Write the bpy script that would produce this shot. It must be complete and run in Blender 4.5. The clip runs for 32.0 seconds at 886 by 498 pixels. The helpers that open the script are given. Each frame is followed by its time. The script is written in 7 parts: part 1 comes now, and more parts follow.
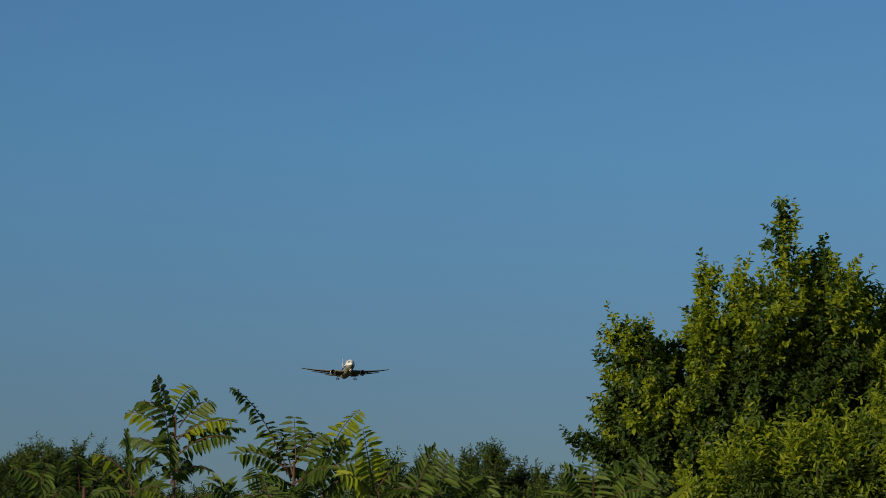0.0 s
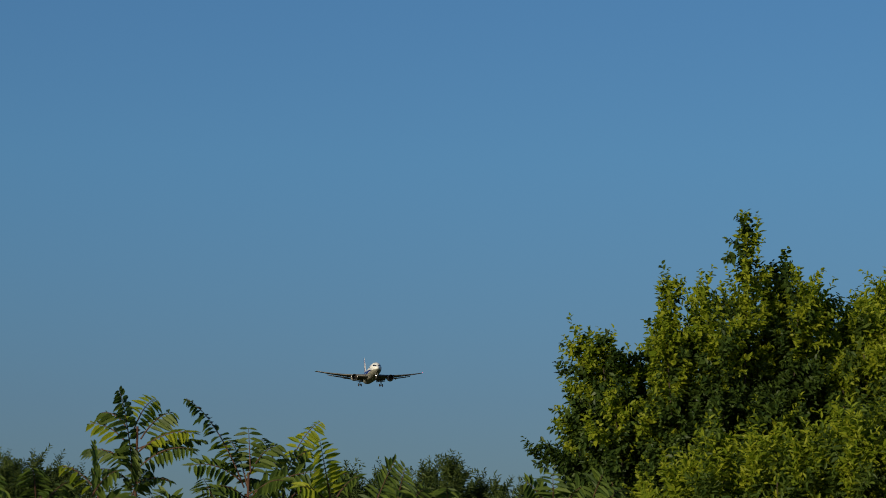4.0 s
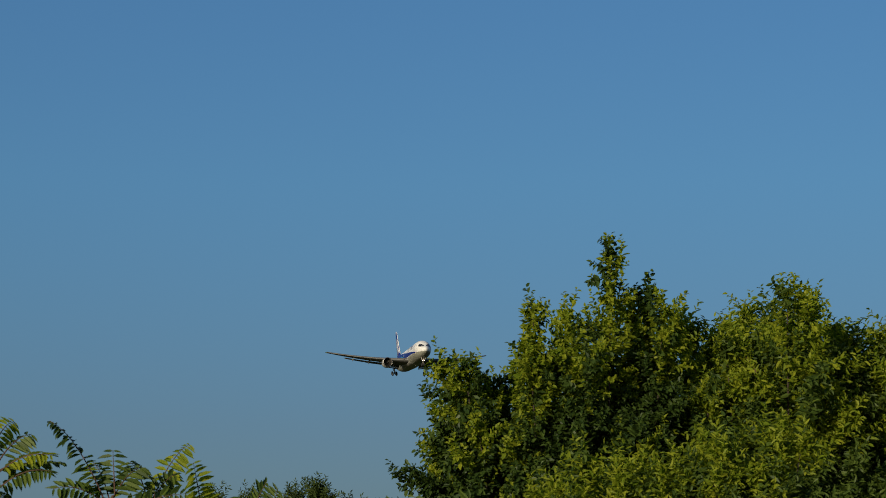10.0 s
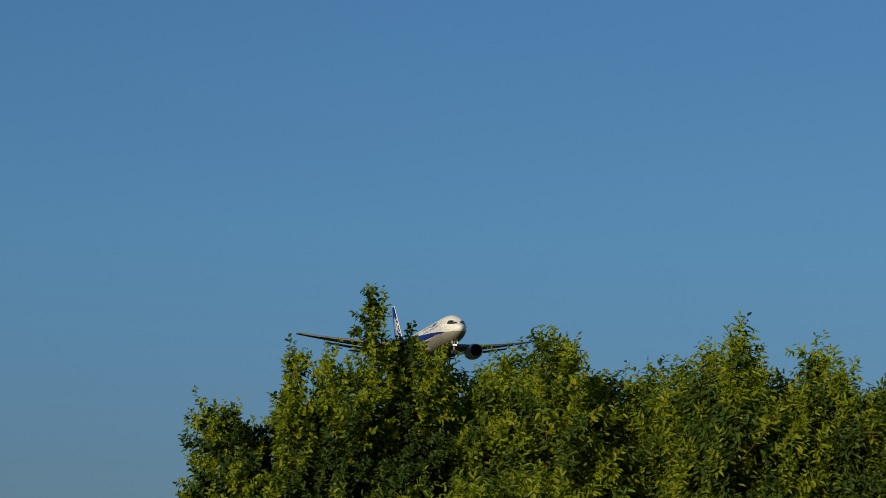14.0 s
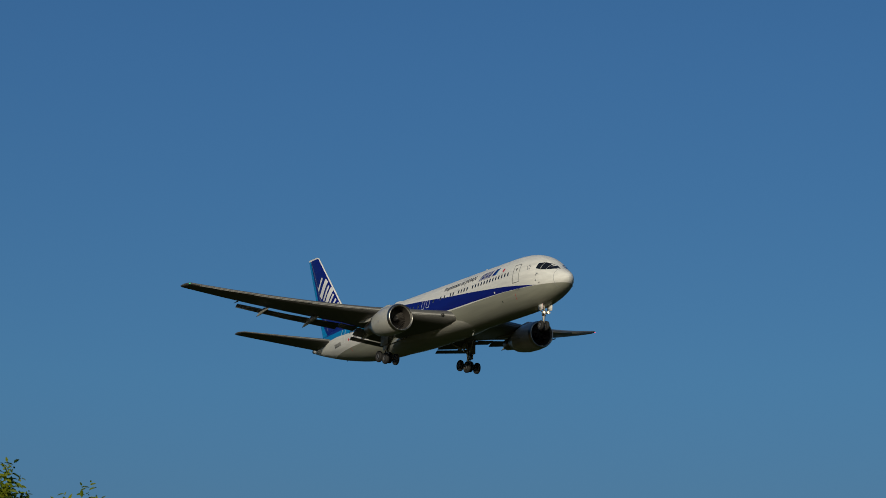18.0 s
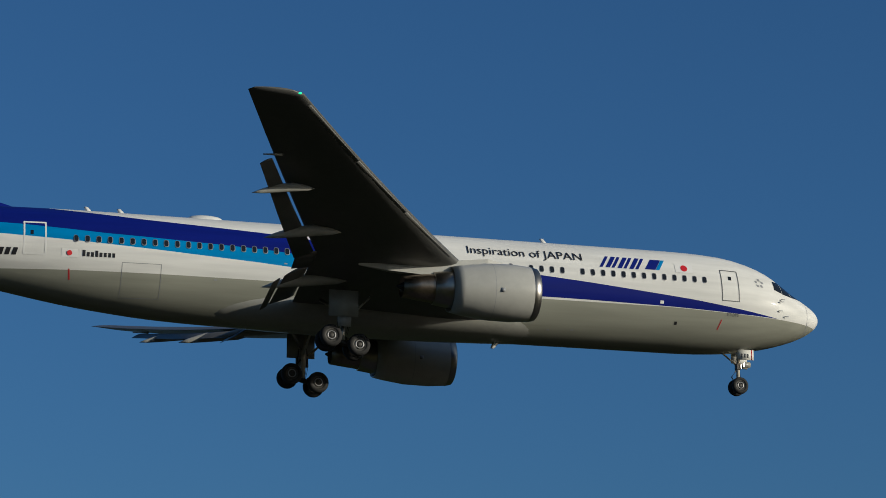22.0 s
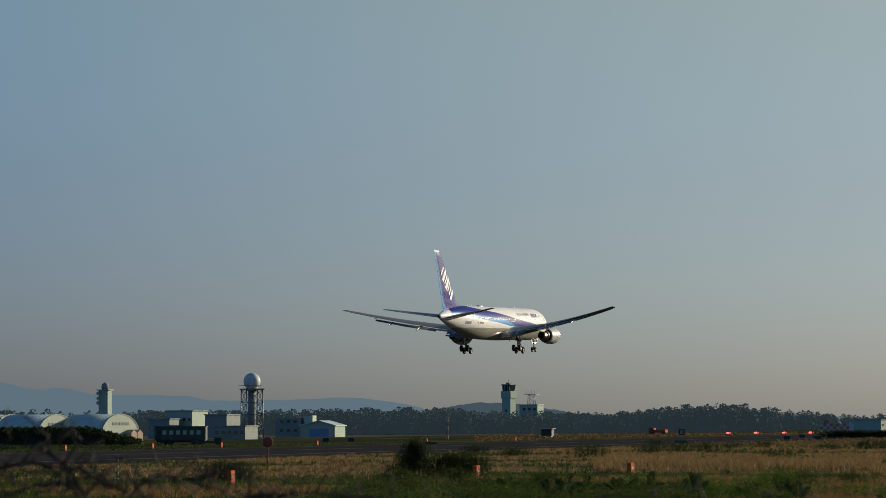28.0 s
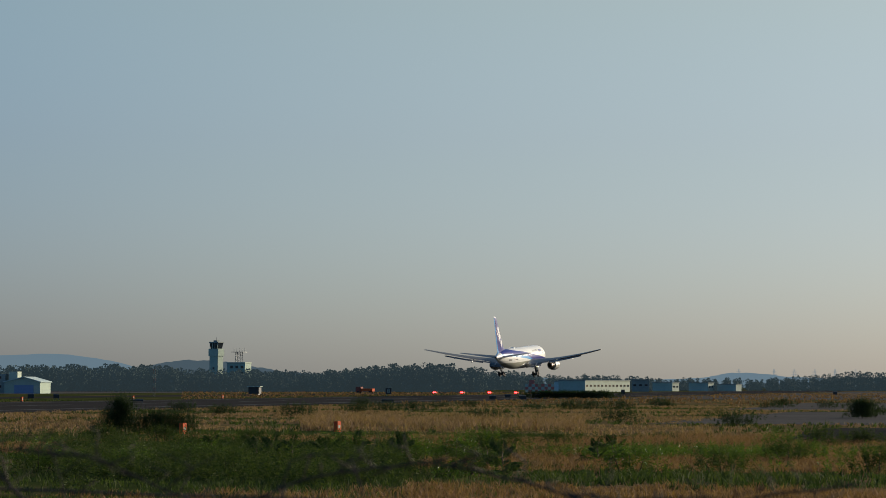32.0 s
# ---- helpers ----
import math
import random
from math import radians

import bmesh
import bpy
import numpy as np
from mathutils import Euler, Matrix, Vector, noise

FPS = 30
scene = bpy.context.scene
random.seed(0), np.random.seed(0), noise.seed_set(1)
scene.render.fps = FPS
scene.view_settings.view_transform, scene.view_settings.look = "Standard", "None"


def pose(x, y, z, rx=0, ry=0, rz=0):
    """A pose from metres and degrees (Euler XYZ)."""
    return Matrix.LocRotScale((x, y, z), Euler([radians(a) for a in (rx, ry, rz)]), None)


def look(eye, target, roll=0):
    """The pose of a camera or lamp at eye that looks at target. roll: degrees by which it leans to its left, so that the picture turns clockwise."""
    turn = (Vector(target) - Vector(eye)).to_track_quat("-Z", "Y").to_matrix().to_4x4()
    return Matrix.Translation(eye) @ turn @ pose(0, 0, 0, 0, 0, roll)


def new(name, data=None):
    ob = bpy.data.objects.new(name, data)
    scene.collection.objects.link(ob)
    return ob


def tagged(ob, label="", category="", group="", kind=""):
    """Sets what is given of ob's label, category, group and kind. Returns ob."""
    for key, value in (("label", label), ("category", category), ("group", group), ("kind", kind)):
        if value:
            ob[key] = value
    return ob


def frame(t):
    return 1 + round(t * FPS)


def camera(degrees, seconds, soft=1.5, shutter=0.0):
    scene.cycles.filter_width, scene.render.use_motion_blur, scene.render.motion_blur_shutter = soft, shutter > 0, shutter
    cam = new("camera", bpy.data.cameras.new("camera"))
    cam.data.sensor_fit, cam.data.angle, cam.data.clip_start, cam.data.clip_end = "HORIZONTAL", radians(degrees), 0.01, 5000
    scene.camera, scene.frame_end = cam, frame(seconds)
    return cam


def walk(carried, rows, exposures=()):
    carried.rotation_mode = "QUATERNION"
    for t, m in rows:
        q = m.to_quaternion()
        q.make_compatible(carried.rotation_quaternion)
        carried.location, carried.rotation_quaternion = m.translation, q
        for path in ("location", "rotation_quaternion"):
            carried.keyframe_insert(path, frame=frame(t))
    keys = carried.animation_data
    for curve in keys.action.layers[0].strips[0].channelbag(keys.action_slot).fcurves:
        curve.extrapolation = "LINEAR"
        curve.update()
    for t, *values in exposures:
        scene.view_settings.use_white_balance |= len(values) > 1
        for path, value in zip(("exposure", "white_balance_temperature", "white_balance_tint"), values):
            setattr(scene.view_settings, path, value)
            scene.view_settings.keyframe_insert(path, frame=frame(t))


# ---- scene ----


# The observer stands on a low bank beside the field; the camera only pans, tilts and leans.
EYE = (0.0, 0.0, 3.0)
LENS = 17.60
cam = camera(LENS, 32.0, soft=0.6)
cam.data.dof.use_dof = True
cam.data.dof.focus_distance = 300.0
cam.data.dof.aperture_fstop = 24.0

# seconds, bearing from +x, elevation, lean
CAM = [
    (0, 173.42, 7.74, 0.03), (0.5, 173.42, 7.77, 0.12), (1, 173.30, 7.81, -0.08), (1.5, 173.29, 7.79, 0.14),
    (2, 173.24, 7.82, 0.24), (2.5, 173.09, 7.85, 0.20), (3, 173.00, 7.85, 0.16), (3.5, 172.78, 7.92, 0.06),
    (5.5, 172.21, 8.11, 0.16), (6, 171.95, 8.18, -0.26), (6.5, 171.85, 8.23, -0.07), (7, 171.57, 8.34, 0.07),
    (7.5, 171.22, 8.38, 0.07), (8, 170.92, 8.41, -0.05), (8.5, 170.68, 8.43, 0.01), (9, 170.50, 8.38, -0.11),
    (9.5, 170.30, 8.43, -0.10), (10, 169.91, 8.43, -0.15), (10.5, 169.50, 8.46, -0.15), (11, 169.14, 8.51, -0.05),
    (11.5, 168.75, 8.53, -0.04), (12, 168.13, 8.61, -0.07), (12.5, 167.27, 8.70, -0.22), (13, 166.73, 9.05, -0.09),
    (13.5, 165.90, 9.27, -0.17), (15.5, 161.77, 9.97, -0.55), (16, 159.98, 10.24, -0.42), (16.5, 158.27, 10.68, -0.40),
    (17, 155.59, 11.24, 0.05), (17.5, 153.24, 11.74, 0.18), (18, 150.42, 12.42, 0.34), (18.5, 144.97, 13.35, 0.48),
    (19, 140.19, 14.27, 1.27), (19.5, 133.87, 15.33, 1.12), (20, 124.81, 16.34, 2.16), (20.5, 114.75, 17.30, 1.79),
    (21, 100.48, 17.81, 1.32), (21.5, 86.41, 16.93, 0.69), (22, 73.36, 15.75, 0.03), (22.5, 62.00, 13.95, -0.33),
    (23, 52.33, 11.36, -0.33), (23.5, 44.64, 9.29, 0.56), (24, 38.55, 7.58, 1.71), (24.5, 33.65, 6.11, 1.54),
    (26.5, 22.56, 3.89, 0.28), (27, 20.72, 3.86, -0.18), (27.5, 18.71, 3.79, -0.43), (28, 17.62, 3.56, -0.31),
    (28.5, 16.72, 3.27, -0.18), (29, 15.50, 3.05, -0.09), (29.5, 14.59, 2.95, -0.01), (30, 13.81, 2.96, -0.00),
    (30.5, 12.99, 2.92, 0.03), (31, 12.63, 2.88, 0.14), (31.5, 12.35, 2.81, 0.25), (32, 11.80, 2.72, 0.14),
]


def aim(az, el, lean):
    d = Vector((math.cos(radians(az)) * math.cos(radians(el)), math.sin(radians(az)) * math.cos(radians(el)), math.sin(radians(el))))
    return look(EYE, Vector(EYE) + d * 100, lean)


walk(cam, [(t, aim(a, e, r)) for t, a, e, r in CAM],
     exposures=[(0, 0.2, 6500, 10), (9, 0.2, 6500, 10), (13, 0.18, 6600, 10), (16, -0.06, 6200, 9), (19, -0.35, 6000, 9), (20.5, -0.14, 5870, 9), (21.7, -0.05, 5720, 9), (22.5, 0.11, 6000, 10), (24, 0.25, 6350, 12), (27, 0.50, 6400, 12), (28, 0.59, 6400, 12), (30, 0.77, 6400, 12), (32, 0.81, 6400, 12)])

# ---- light ----
SUN_AZ, SUN_EL = -40.0, 13.5
world = bpy.data.worlds.new("sky")
scene.world = world
world.use_nodes = True
wn = world.node_tree.nodes
bg = wn["Background"]
skyt = wn.new("ShaderNodeTexSky")
skyt.sky_type = 'NISHITA'
skyt.sun_disc = False
skyt.sun_elevation = radians(SUN_EL)
skyt.sun_rotation = radians(90 - SUN_AZ)
skyt.air_density = 1.0
skyt.dust_density = 0.8
skyt.ozone_density = 2.5
tint = wn.new("ShaderNodeMix")
tint.data_type, tint.blend_type = 'RGBA', 'MULTIPLY'
tint.inputs[0].default_value = 1.0
# haze dims and greys the sky towards the horizon, all round
wtc = wn.new("ShaderNodeTexCoord")
wsep = wn.new("ShaderNodeSeparateXYZ")
world.node_tree.links.new(wtc.outputs["Generated"], wsep.inputs[0])
haze = wn.new("ShaderNodeValToRGB")
for pos_, col_ in ((0.0, (0.465, 0.545, 0.775)), (0.085, (0.50, 0.667, 0.93)), (0.17, (0.58, 0.92, 1.19)), (0.28, (0.61, 0.98, 1.30))):
    el_ = haze.color_ramp.elements[0] if pos_ == 0.0 else haze.color_ramp.elements[-1] if pos_ == 0.28 else haze.color_ramp.elements.new(pos_)
    el_.position, el_.color = pos_, (*col_, 1)
world.node_tree.links.new(wsep.outputs[2], haze.inputs[0])
world.node_tree.links.new(haze.outputs[0], tint.inputs[7])
world.node_tree.links.new(skyt.outputs[0], tint.inputs[6])
# towards the sun the haze is whiter and brighter
wdot = wn.new("ShaderNodeVectorMath")
wdot.operation = 'DOT_PRODUCT'
wdot.inputs[1].default_value = (math.cos(radians(SUN_AZ)) * math.cos(radians(SUN_EL)), math.sin(radians(SUN_AZ)) * math.cos(radians(SUN_EL)), math.sin(radians(SUN_EL)))
world.node_tree.links.new(wtc.outputs["Generated"], wdot.inputs[0])
wmr = wn.new("ShaderNodeMapRange")
wmr.interpolation_type = 'SMOOTHSTEP'
wmr.inputs[1].default_value, wmr.inputs[2].default_value = 0.1, 0.68
world.node_tree.links.new(wdot.outputs["Value"], wmr.inputs[0])
glare = wn.new("ShaderNodeValToRGB")
for pos_, col_ in ((0.0, (1.47, 1.50, 1.60)), (0.075, (1.79, 1.37, 1.12)), (0.15, (2.20, 1.25, 0.79)), (0.28, (2.20, 1.25, 0.79))):
    el_ = glare.color_ramp.elements[0] if pos_ == 0.0 else glare.color_ramp.elements[-1] if pos_ == 0.28 else glare.color_ramp.elements.new(pos_)
    el_.position, el_.color = pos_, (*col_, 1)
world.node_tree.links.new(wsep.outputs[2], glare.inputs[0])
sunward = wn.new("ShaderNodeMix")
sunward.data_type, sunward.blend_type = 'RGBA', 'MULTIPLY'
world.node_tree.links.new(wmr.outputs[0], sunward.inputs[0])
world.node_tree.links.new(tint.outputs[2], sunward.inputs[6])
world.node_tree.links.new(glare.outputs[0], sunward.inputs[7])
# across the sun's bearing the low haze is bluer
def wrange(src, a, b, lo, hi):
    n = wn.new("ShaderNodeMapRange")
    n.interpolation_type = 'SMOOTHSTEP'
    n.inputs[1].default_value, n.inputs[2].default_value, n.inputs[3].default_value, n.inputs[4].default_value = a, b, lo, hi
    world.node_tree.links.new(src, n.inputs[0])
    return n.outputs[0]


def wtimes(a, b):
    n = wn.new("ShaderNodeMath")
    n.operation = 'MULTIPLY'
    world.node_tree.links.new(a, n.inputs[0])
    world.node_tree.links.new(b, n.inputs[1])
    return n.outputs[0]


across = wtimes(wtimes(wrange(wdot.outputs["Value"], -0.5, 0.15, 0, 1), wrange(wdot.outputs["Value"], 0.25, 0.6, 1, 0)), wrange(wsep.outputs[2], 0.02, 0.15, 1, 0))
bluer = wn.new("ShaderNodeMix")
bluer.data_type, bluer.blend_type = 'RGBA', 'MULTIPLY'
bluer.inputs[7].default_value = (0.91, 0.89, 1.05, 1)
world.node_tree.links.new(across, bluer.inputs[0])
world.node_tree.links.new(sunward.outputs[2], bluer.inputs[6])
world.node_tree.links.new(bluer.outputs[2], bg.inputs[0])
bg.inputs[1].default_value = 0.055
sun = new("sun", bpy.data.lights.new("sun", 'SUN'))
sun.data.energy = 3.2
sun.data.angle = radians(0.6)
sun.data.color = (1.0, 0.87, 0.65)
sd = Vector((math.cos(radians(SUN_AZ)) * math.cos(radians(SUN_EL)), math.sin(radians(SUN_AZ)) * math.cos(radians(SUN_EL)), math.sin(radians(SUN_EL))))
sun.matrix_basis = look(sd * 200, (0, 0, 0))


# ---- materials ----
def mat(name, color, rough=0.6, metal=0.0, var=0.0, scale=3.0, bump=0.0, bscale=20.0, spec=0.5, coat=0.0):
    """A surface with colour variation at two scales and fine relief."""
    m = bpy.data.materials.new(name)
    m.use_nodes = True
    nt = m.node_tree
    b = nt.nodes["Principled BSDF"]
    b.inputs["Base Color"].default_value = (*color, 1)
    b.inputs["Roughness"].default_value = rough
    b.inputs["Metallic"].default_value = metal
    b.inputs["Specular IOR Level"].default_value = spec
    b.inputs["Coat Weight"].default_value = coat
    b.inputs["Coat Roughness"].default_value = 0.08
    if var or bump:
        tc = nt.nodes.new("ShaderNodeTexCoord")
        n1 = nt.nodes.new("ShaderNodeTexNoise")
        n1.inputs["Scale"].default_value = scale
        n1.inputs["Detail"].default_value = 6
        nt.links.new(tc.outputs["Object"], n1.inputs["Vector"])
        n2 = nt.nodes.new("ShaderNodeTexNoise")
        n2.inputs["Scale"].default_value = bscale
        n2.inputs["Detail"].default_value = 4
        nt.links.new(tc.outputs["Object"], n2.inputs["Vector"])
    if var:
        add = nt.nodes.new("ShaderNodeMath")
        add.operation = 'ADD'
        nt.links.new(n1.outputs[0], add.inputs[0])
        nt.links.new(n2.outputs[0], add.inputs[1])
        mr = nt.nodes.new("ShaderNodeMapRange")
        mr.inputs[1].default_value, mr.inputs[2].default_value = 0.6, 1.4
        mr.inputs[3].default_value, mr.inputs[4].default_value = 1 - var, 1 + var
        nt.links.new(add.outputs[0], mr.inputs[0])
        mx = nt.nodes.new("ShaderNodeMix")
        mx.data_type, mx.blend_type = 'RGBA', 'MULTIPLY'
        mx.inputs[0].default_value = 1.0
        mx.inputs[6].default_value = (*color, 1)
        nt.links.new(mr.outputs[0], mx.inputs[7])
        nt.links.new(mx.outputs[2], b.inputs["Base Color"])
    if bump:
        bp = nt.nodes.new("ShaderNodeBump")
        bp.inputs["Strength"].default_value = bump
        bp.inputs["Distance"].default_value = 0.02
        nt.links.new(n2.outputs[0], bp.inputs["Height"])
        nt.links.new(bp.outputs[0], b.inputs["Normal"])
    return m


def leaf_mat(name, dark, light, trans=0.35, rough=0.5, haze_glow=None):
    """Leaves: colour differs from leaf to leaf; light comes through; a haze-coloured glow can be added."""
    m = bpy.data.materials.new(name)
    m.use_nodes = True
    nt = m.node_tree
    b = nt.nodes["Principled BSDF"]
    geo = nt.nodes.new("ShaderNodeNewGeometry")
    ramp = nt.nodes.new("ShaderNodeValToRGB")
    ramp.color_ramp.elements[0].color = (*dark, 1)
    ramp.color_ramp.elements[1].color = (*light, 1)
    nt.links.new(geo.outputs["Random Per Island"], ramp.inputs[0])
    nt.links.new(ramp.outputs[0], b.inputs["Base Color"])
    b.inputs["Roughness"].default_value = rough
    b.inputs["Specular IOR Level"].default_value = 0.2
    if haze_glow:
        b.inputs["Emission Color"].default_value = (*haze_glow, 1)
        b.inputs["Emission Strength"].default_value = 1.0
    tr = nt.nodes.new("ShaderNodeBsdfTranslucent")
    gain = nt.nodes.new("ShaderNodeMix")
    gain.data_type, gain.blend_type = 'RGBA', 'MULTIPLY'
    gain.inputs[0].default_value = 1.0
    gain.inputs[7].default_value = (1.3, 1.5, 0.5, 1)
    nt.links.new(ramp.outputs[0], gain.inputs[6])
    nt.links.new(gain.outputs[2], tr.inputs[0])
    ms = nt.nodes.new("ShaderNodeMixShader")
    ms.inputs[0].default_value = trans
    nt.links.new(b.outputs[0], ms.inputs[1])
    nt.links.new(tr.outputs[0], ms.inputs[2])
    nt.links.new(ms.outputs[0], nt.nodes["Material Output"].inputs[0])
    return m


def glow_mat(name, color, strength):
    m = bpy.data.materials.new(name)
    m.use_nodes = True
    b = m.node_tree.nodes["Principled BSDF"]
    b.inputs["Base Color"].default_value = (*color, 1)
    b.inputs["Emission Color"].default_value = (*color, 1)
    b.inputs["Emission Strength"].default_value = strength
    return m


NAVY, SKYB, WHITE, BELLY = (0.006, 0.014, 0.20), (0.008, 0.24, 0.58), (0.80, 0.80, 0.77), (0.33, 0.335, 0.28)


def edge_ramp(nt, fac, pts):
    """Height of a paint edge along the body: stops (station, z)."""
    r = nt.nodes.new("ShaderNodeValToRGB")
    cr = r.color_ramp
    for i, (s, z) in enumerate(pts):
        e = cr.elements[i] if i < 2 else cr.elements.new(s / 60)
        e.position = s / 60
        v = (z + 4) / 10
        e.color = (v, v, v, 1)
    nt.links.new(fac, r.inputs[0])
    mm = nt.nodes.new("ShaderNodeMath")
    mm.operation = 'MULTIPLY_ADD'
    mm.inputs[1].default_value, mm.inputs[2].default_value = 10, -4
    nt.links.new(r.outputs[0], mm.inputs[0])
    return mm.outputs[0]


def nmath(nt, op, a, b=None):
    n = nt.nodes.new("ShaderNodeMath")
    n.operation = op
    for i, v in enumerate((a, b)):
        if v is None:
            continue
        if isinstance(v, (int, float)):
            n.inputs[i].default_value = v
        else:
            nt.links.new(v, n.inputs[i])
    return n.outputs[0]


def nmix(nt, fac, a, b):
    n = nt.nodes.new("ShaderNodeMix")
    n.data_type = 'RGBA'
    nt.links.new(fac, n.inputs[0])
    for i, v in ((6, a), (7, b)):
        if isinstance(v, tuple):
            n.inputs[i].default_value = (*v, 1)
        else:
            nt.links.new(v, n.inputs[i])
    return n.outputs[2]


def paint_base(name):
    m = bpy.data.materials.new(name)
    m.use_nodes = True
    nt = m.node_tree
    b = nt.nodes["Principled BSDF"]
    b.inputs["Roughness"].default_value = 0.38
    b.inputs["Specular IOR Level"].default_value = 0.12
    b.inputs["Coat Weight"].default_value = 0.07
    b.inputs["Coat Roughness"].default_value = 0.06
    tc = nt.nodes.new("ShaderNodeTexCoord")
    sp = nt.nodes.new("ShaderNodeSeparateXYZ")
    nt.links.new(tc.outputs["Object"], sp.inputs[0])
    st = nmath(nt, 'SUBTRACT', 27.0, sp.outputs[0])
    # faint dirt: streaks along the body and broad patches
    mp = nt.nodes.new("ShaderNodeMapping")
    mp.inputs["Scale"].default_value = (0.12, 1.2, 1.6)
    nt.links.new(tc.outputs["Object"], mp.inputs[0])
    nz = nt.nodes.new("ShaderNodeTexNoise")
    nz.inputs["Scale"].default_value = 1.6
    nz.inputs["Detail"].default_value = 7
    nt.links.new(mp.outputs[0], nz.inputs[0])
    mr = nt.nodes.new("ShaderNodeMapRange")
    mr.inputs[1].default_value, mr.inputs[2].default_value = 0.3, 0.7
    mr.inputs[3].default_value, mr.inputs[4].default_value = 0.86, 1.04
    nt.links.new(nz.outputs[0], mr.inputs[0])
    return m, nt, b, st, sp.outputs[1], sp.outputs[2], mr.outputs[0]


def finish_paint(nt, b, col, dirt):
    mx = nt.nodes.new("ShaderNodeMix")
    mx.data_type, mx.blend_type = 'RGBA', 'MULTIPLY'
    mx.inputs[0].default_value = 1.0
    nt.links.new(col, mx.inputs[6])
    nt.links.new(dirt, mx.inputs[7])
    nt.links.new(mx.outputs[2], b.inputs["Base Color"])


def body_paint():
    m, nt, b, st, y, z, dirt = paint_base("livery_body")
    fac = nmath(nt, 'DIVIDE', st, 60.0)
    dup = edge_ramp(nt, fac, [(3.0, -0.93), (8, -0.33), (13.7, 0.22), (19.5, 0.69), (25.4, 1.3), (31.4, 1.85), (37.2, 2.2), (41.6, 2.6), (45, 3.6)])
    dlo = edge_ramp(nt, fac, [(3.0, -0.93), (5.1, -0.9), (9.4, -0.77), (13.7, -0.7), (18.6, -0.68), (21, -0.6), (26.3, 0.42), (31.4, 0.85), (39.6, 1.2), (43.6, 1.48), (48.2, 1.66), (52, 1.9)])
    llo = edge_ramp(nt, fac, [(20, -0.68), (27.2, -0.24), (31.4, 0.1), (37, 0.45), (41.8, 0.75), (44.7, 0.92), (48.2, 0.98), (52, 1.1)])
    blo = edge_ramp(nt, fac, [(0.3, -1.02), (3.0, -0.95), (5.1, -0.92), (9.4, -0.80)])
    c = nmix(nt, nmath(nt, 'LESS_THAN', z, blo), WHITE, BELLY)
    aft = nmath(nt, 'LESS_THAN', st, 50.2)
    light = nmath(nt, 'MULTIPLY', nmath(nt, 'MULTIPLY', nmath(nt, 'GREATER_THAN', z, llo), nmath(nt, 'GREATER_THAN', st, 20.0)), aft)
    c = nmix(nt, light, c, SKYB)
    light_off = nmath(nt, 'GREATER_THAN', z, dup)
    c = nmix(nt, nmath(nt, 'MULTIPLY', light_off, nmath(nt, 'GREATER_THAN', st, 3.0)), c, WHITE)
    dark = nmath(nt, 'MULTIPLY', nmath(nt, 'MULTIPLY', nmath(nt, 'GREATER_THAN', z, dlo), nmath(nt, 'LESS_THAN', z, dup)), nmath(nt, 'GREATER_THAN', st, 3.0))
    c = nmix(nt, nmath(nt, 'MULTIPLY', dark, aft), c, NAVY)
    finish_paint(nt, b, c, dirt)
    return m


def fin_paint():
    m, nt, b, st, y, z, dirt = paint_base("livery_fin")
    te = nmath(nt, 'ADD', nmath(nt, 'MULTIPLY', nmath(nt, 'SUBTRACT', z, 2.1), 0.427), 51.95)
    width = nmath(nt, 'SUBTRACT', 0.64, nmath(nt, 'MULTIPLY', nmath(nt, 'SUBTRACT', z, 3.5), 0.021))
    width = nmath(nt, 'ADD', width, nmath(nt, 'MULTIPLY', nmath(nt, 'MAXIMUM', nmath(nt, 'SUBTRACT', 3.5, z), 0.0), 0.45))
    band = nmath(nt, 'SUBTRACT', te, width)
    c = nmix(nt, nmath(nt, 'GREATER_THAN', st, band), NAVY, SKYB)
    le = nmath(nt, 'ADD', nmath(nt, 'MULTIPLY', nmath(nt, 'SUBTRACT', z, 4.4), 0.953), 46.78)
    c = nmix(nt, nmath(nt, 'MULTIPLY', nmath(nt, 'LESS_THAN', st, nmath(nt, 'ADD', le, 0.13)), nmath(nt, 'GREATER_THAN', z, 4.0)), c, WHITE)
    c = nmix(nt, nmath(nt, 'GREATER_THAN', z, 11.3), c, WHITE)
    finish_paint(nt, b, c, dirt)
    b.inputs["Coat Weight"].default_value = 0.16
    b.inputs["Coat Roughness"].default_value = 0.11
    return m


M = {}
M["body"] = body_paint()
M["fin"] = fin_paint()
M["beige"] = mat("beige_gear_paint", (0.46, 0.43, 0.36), 0.5, var=0.15, scale=2, bscale=9)
M["white"] = mat("white_paint", (0.74, 0.74, 0.71), 0.35, var=0.06, scale=0.8, bscale=3, coat=0.3)
M["grey"] = mat("grey_paint", (0.33, 0.33, 0.30), 0.4, var=0.1, scale=0.5, bscale=4, coat=0.2)
M["nacelle"] = mat("nacelle_grey_paint", (0.46, 0.46, 0.43), 0.35, var=0.08, scale=0.8, bscale=3, coat=0.3)
M["wingtop"] = mat("wing_grey_paint", (0.115, 0.115, 0.11), 0.42, var=0.12, scale=0.4, bscale=2.5)
M["liner"] = mat("dark_intake_lining", (0.05, 0.045, 0.04), 0.6, var=0.15, scale=1, bscale=5)
M["slat"] = mat("slat_grey_paint", (0.22, 0.22, 0.21), 0.4, var=0.1, scale=0.6, bscale=3)
M["metal"] = mat("bare_metal", (0.42, 0.40, 0.37), 0.34, 1.0, var=0.08, scale=1, bscale=6)
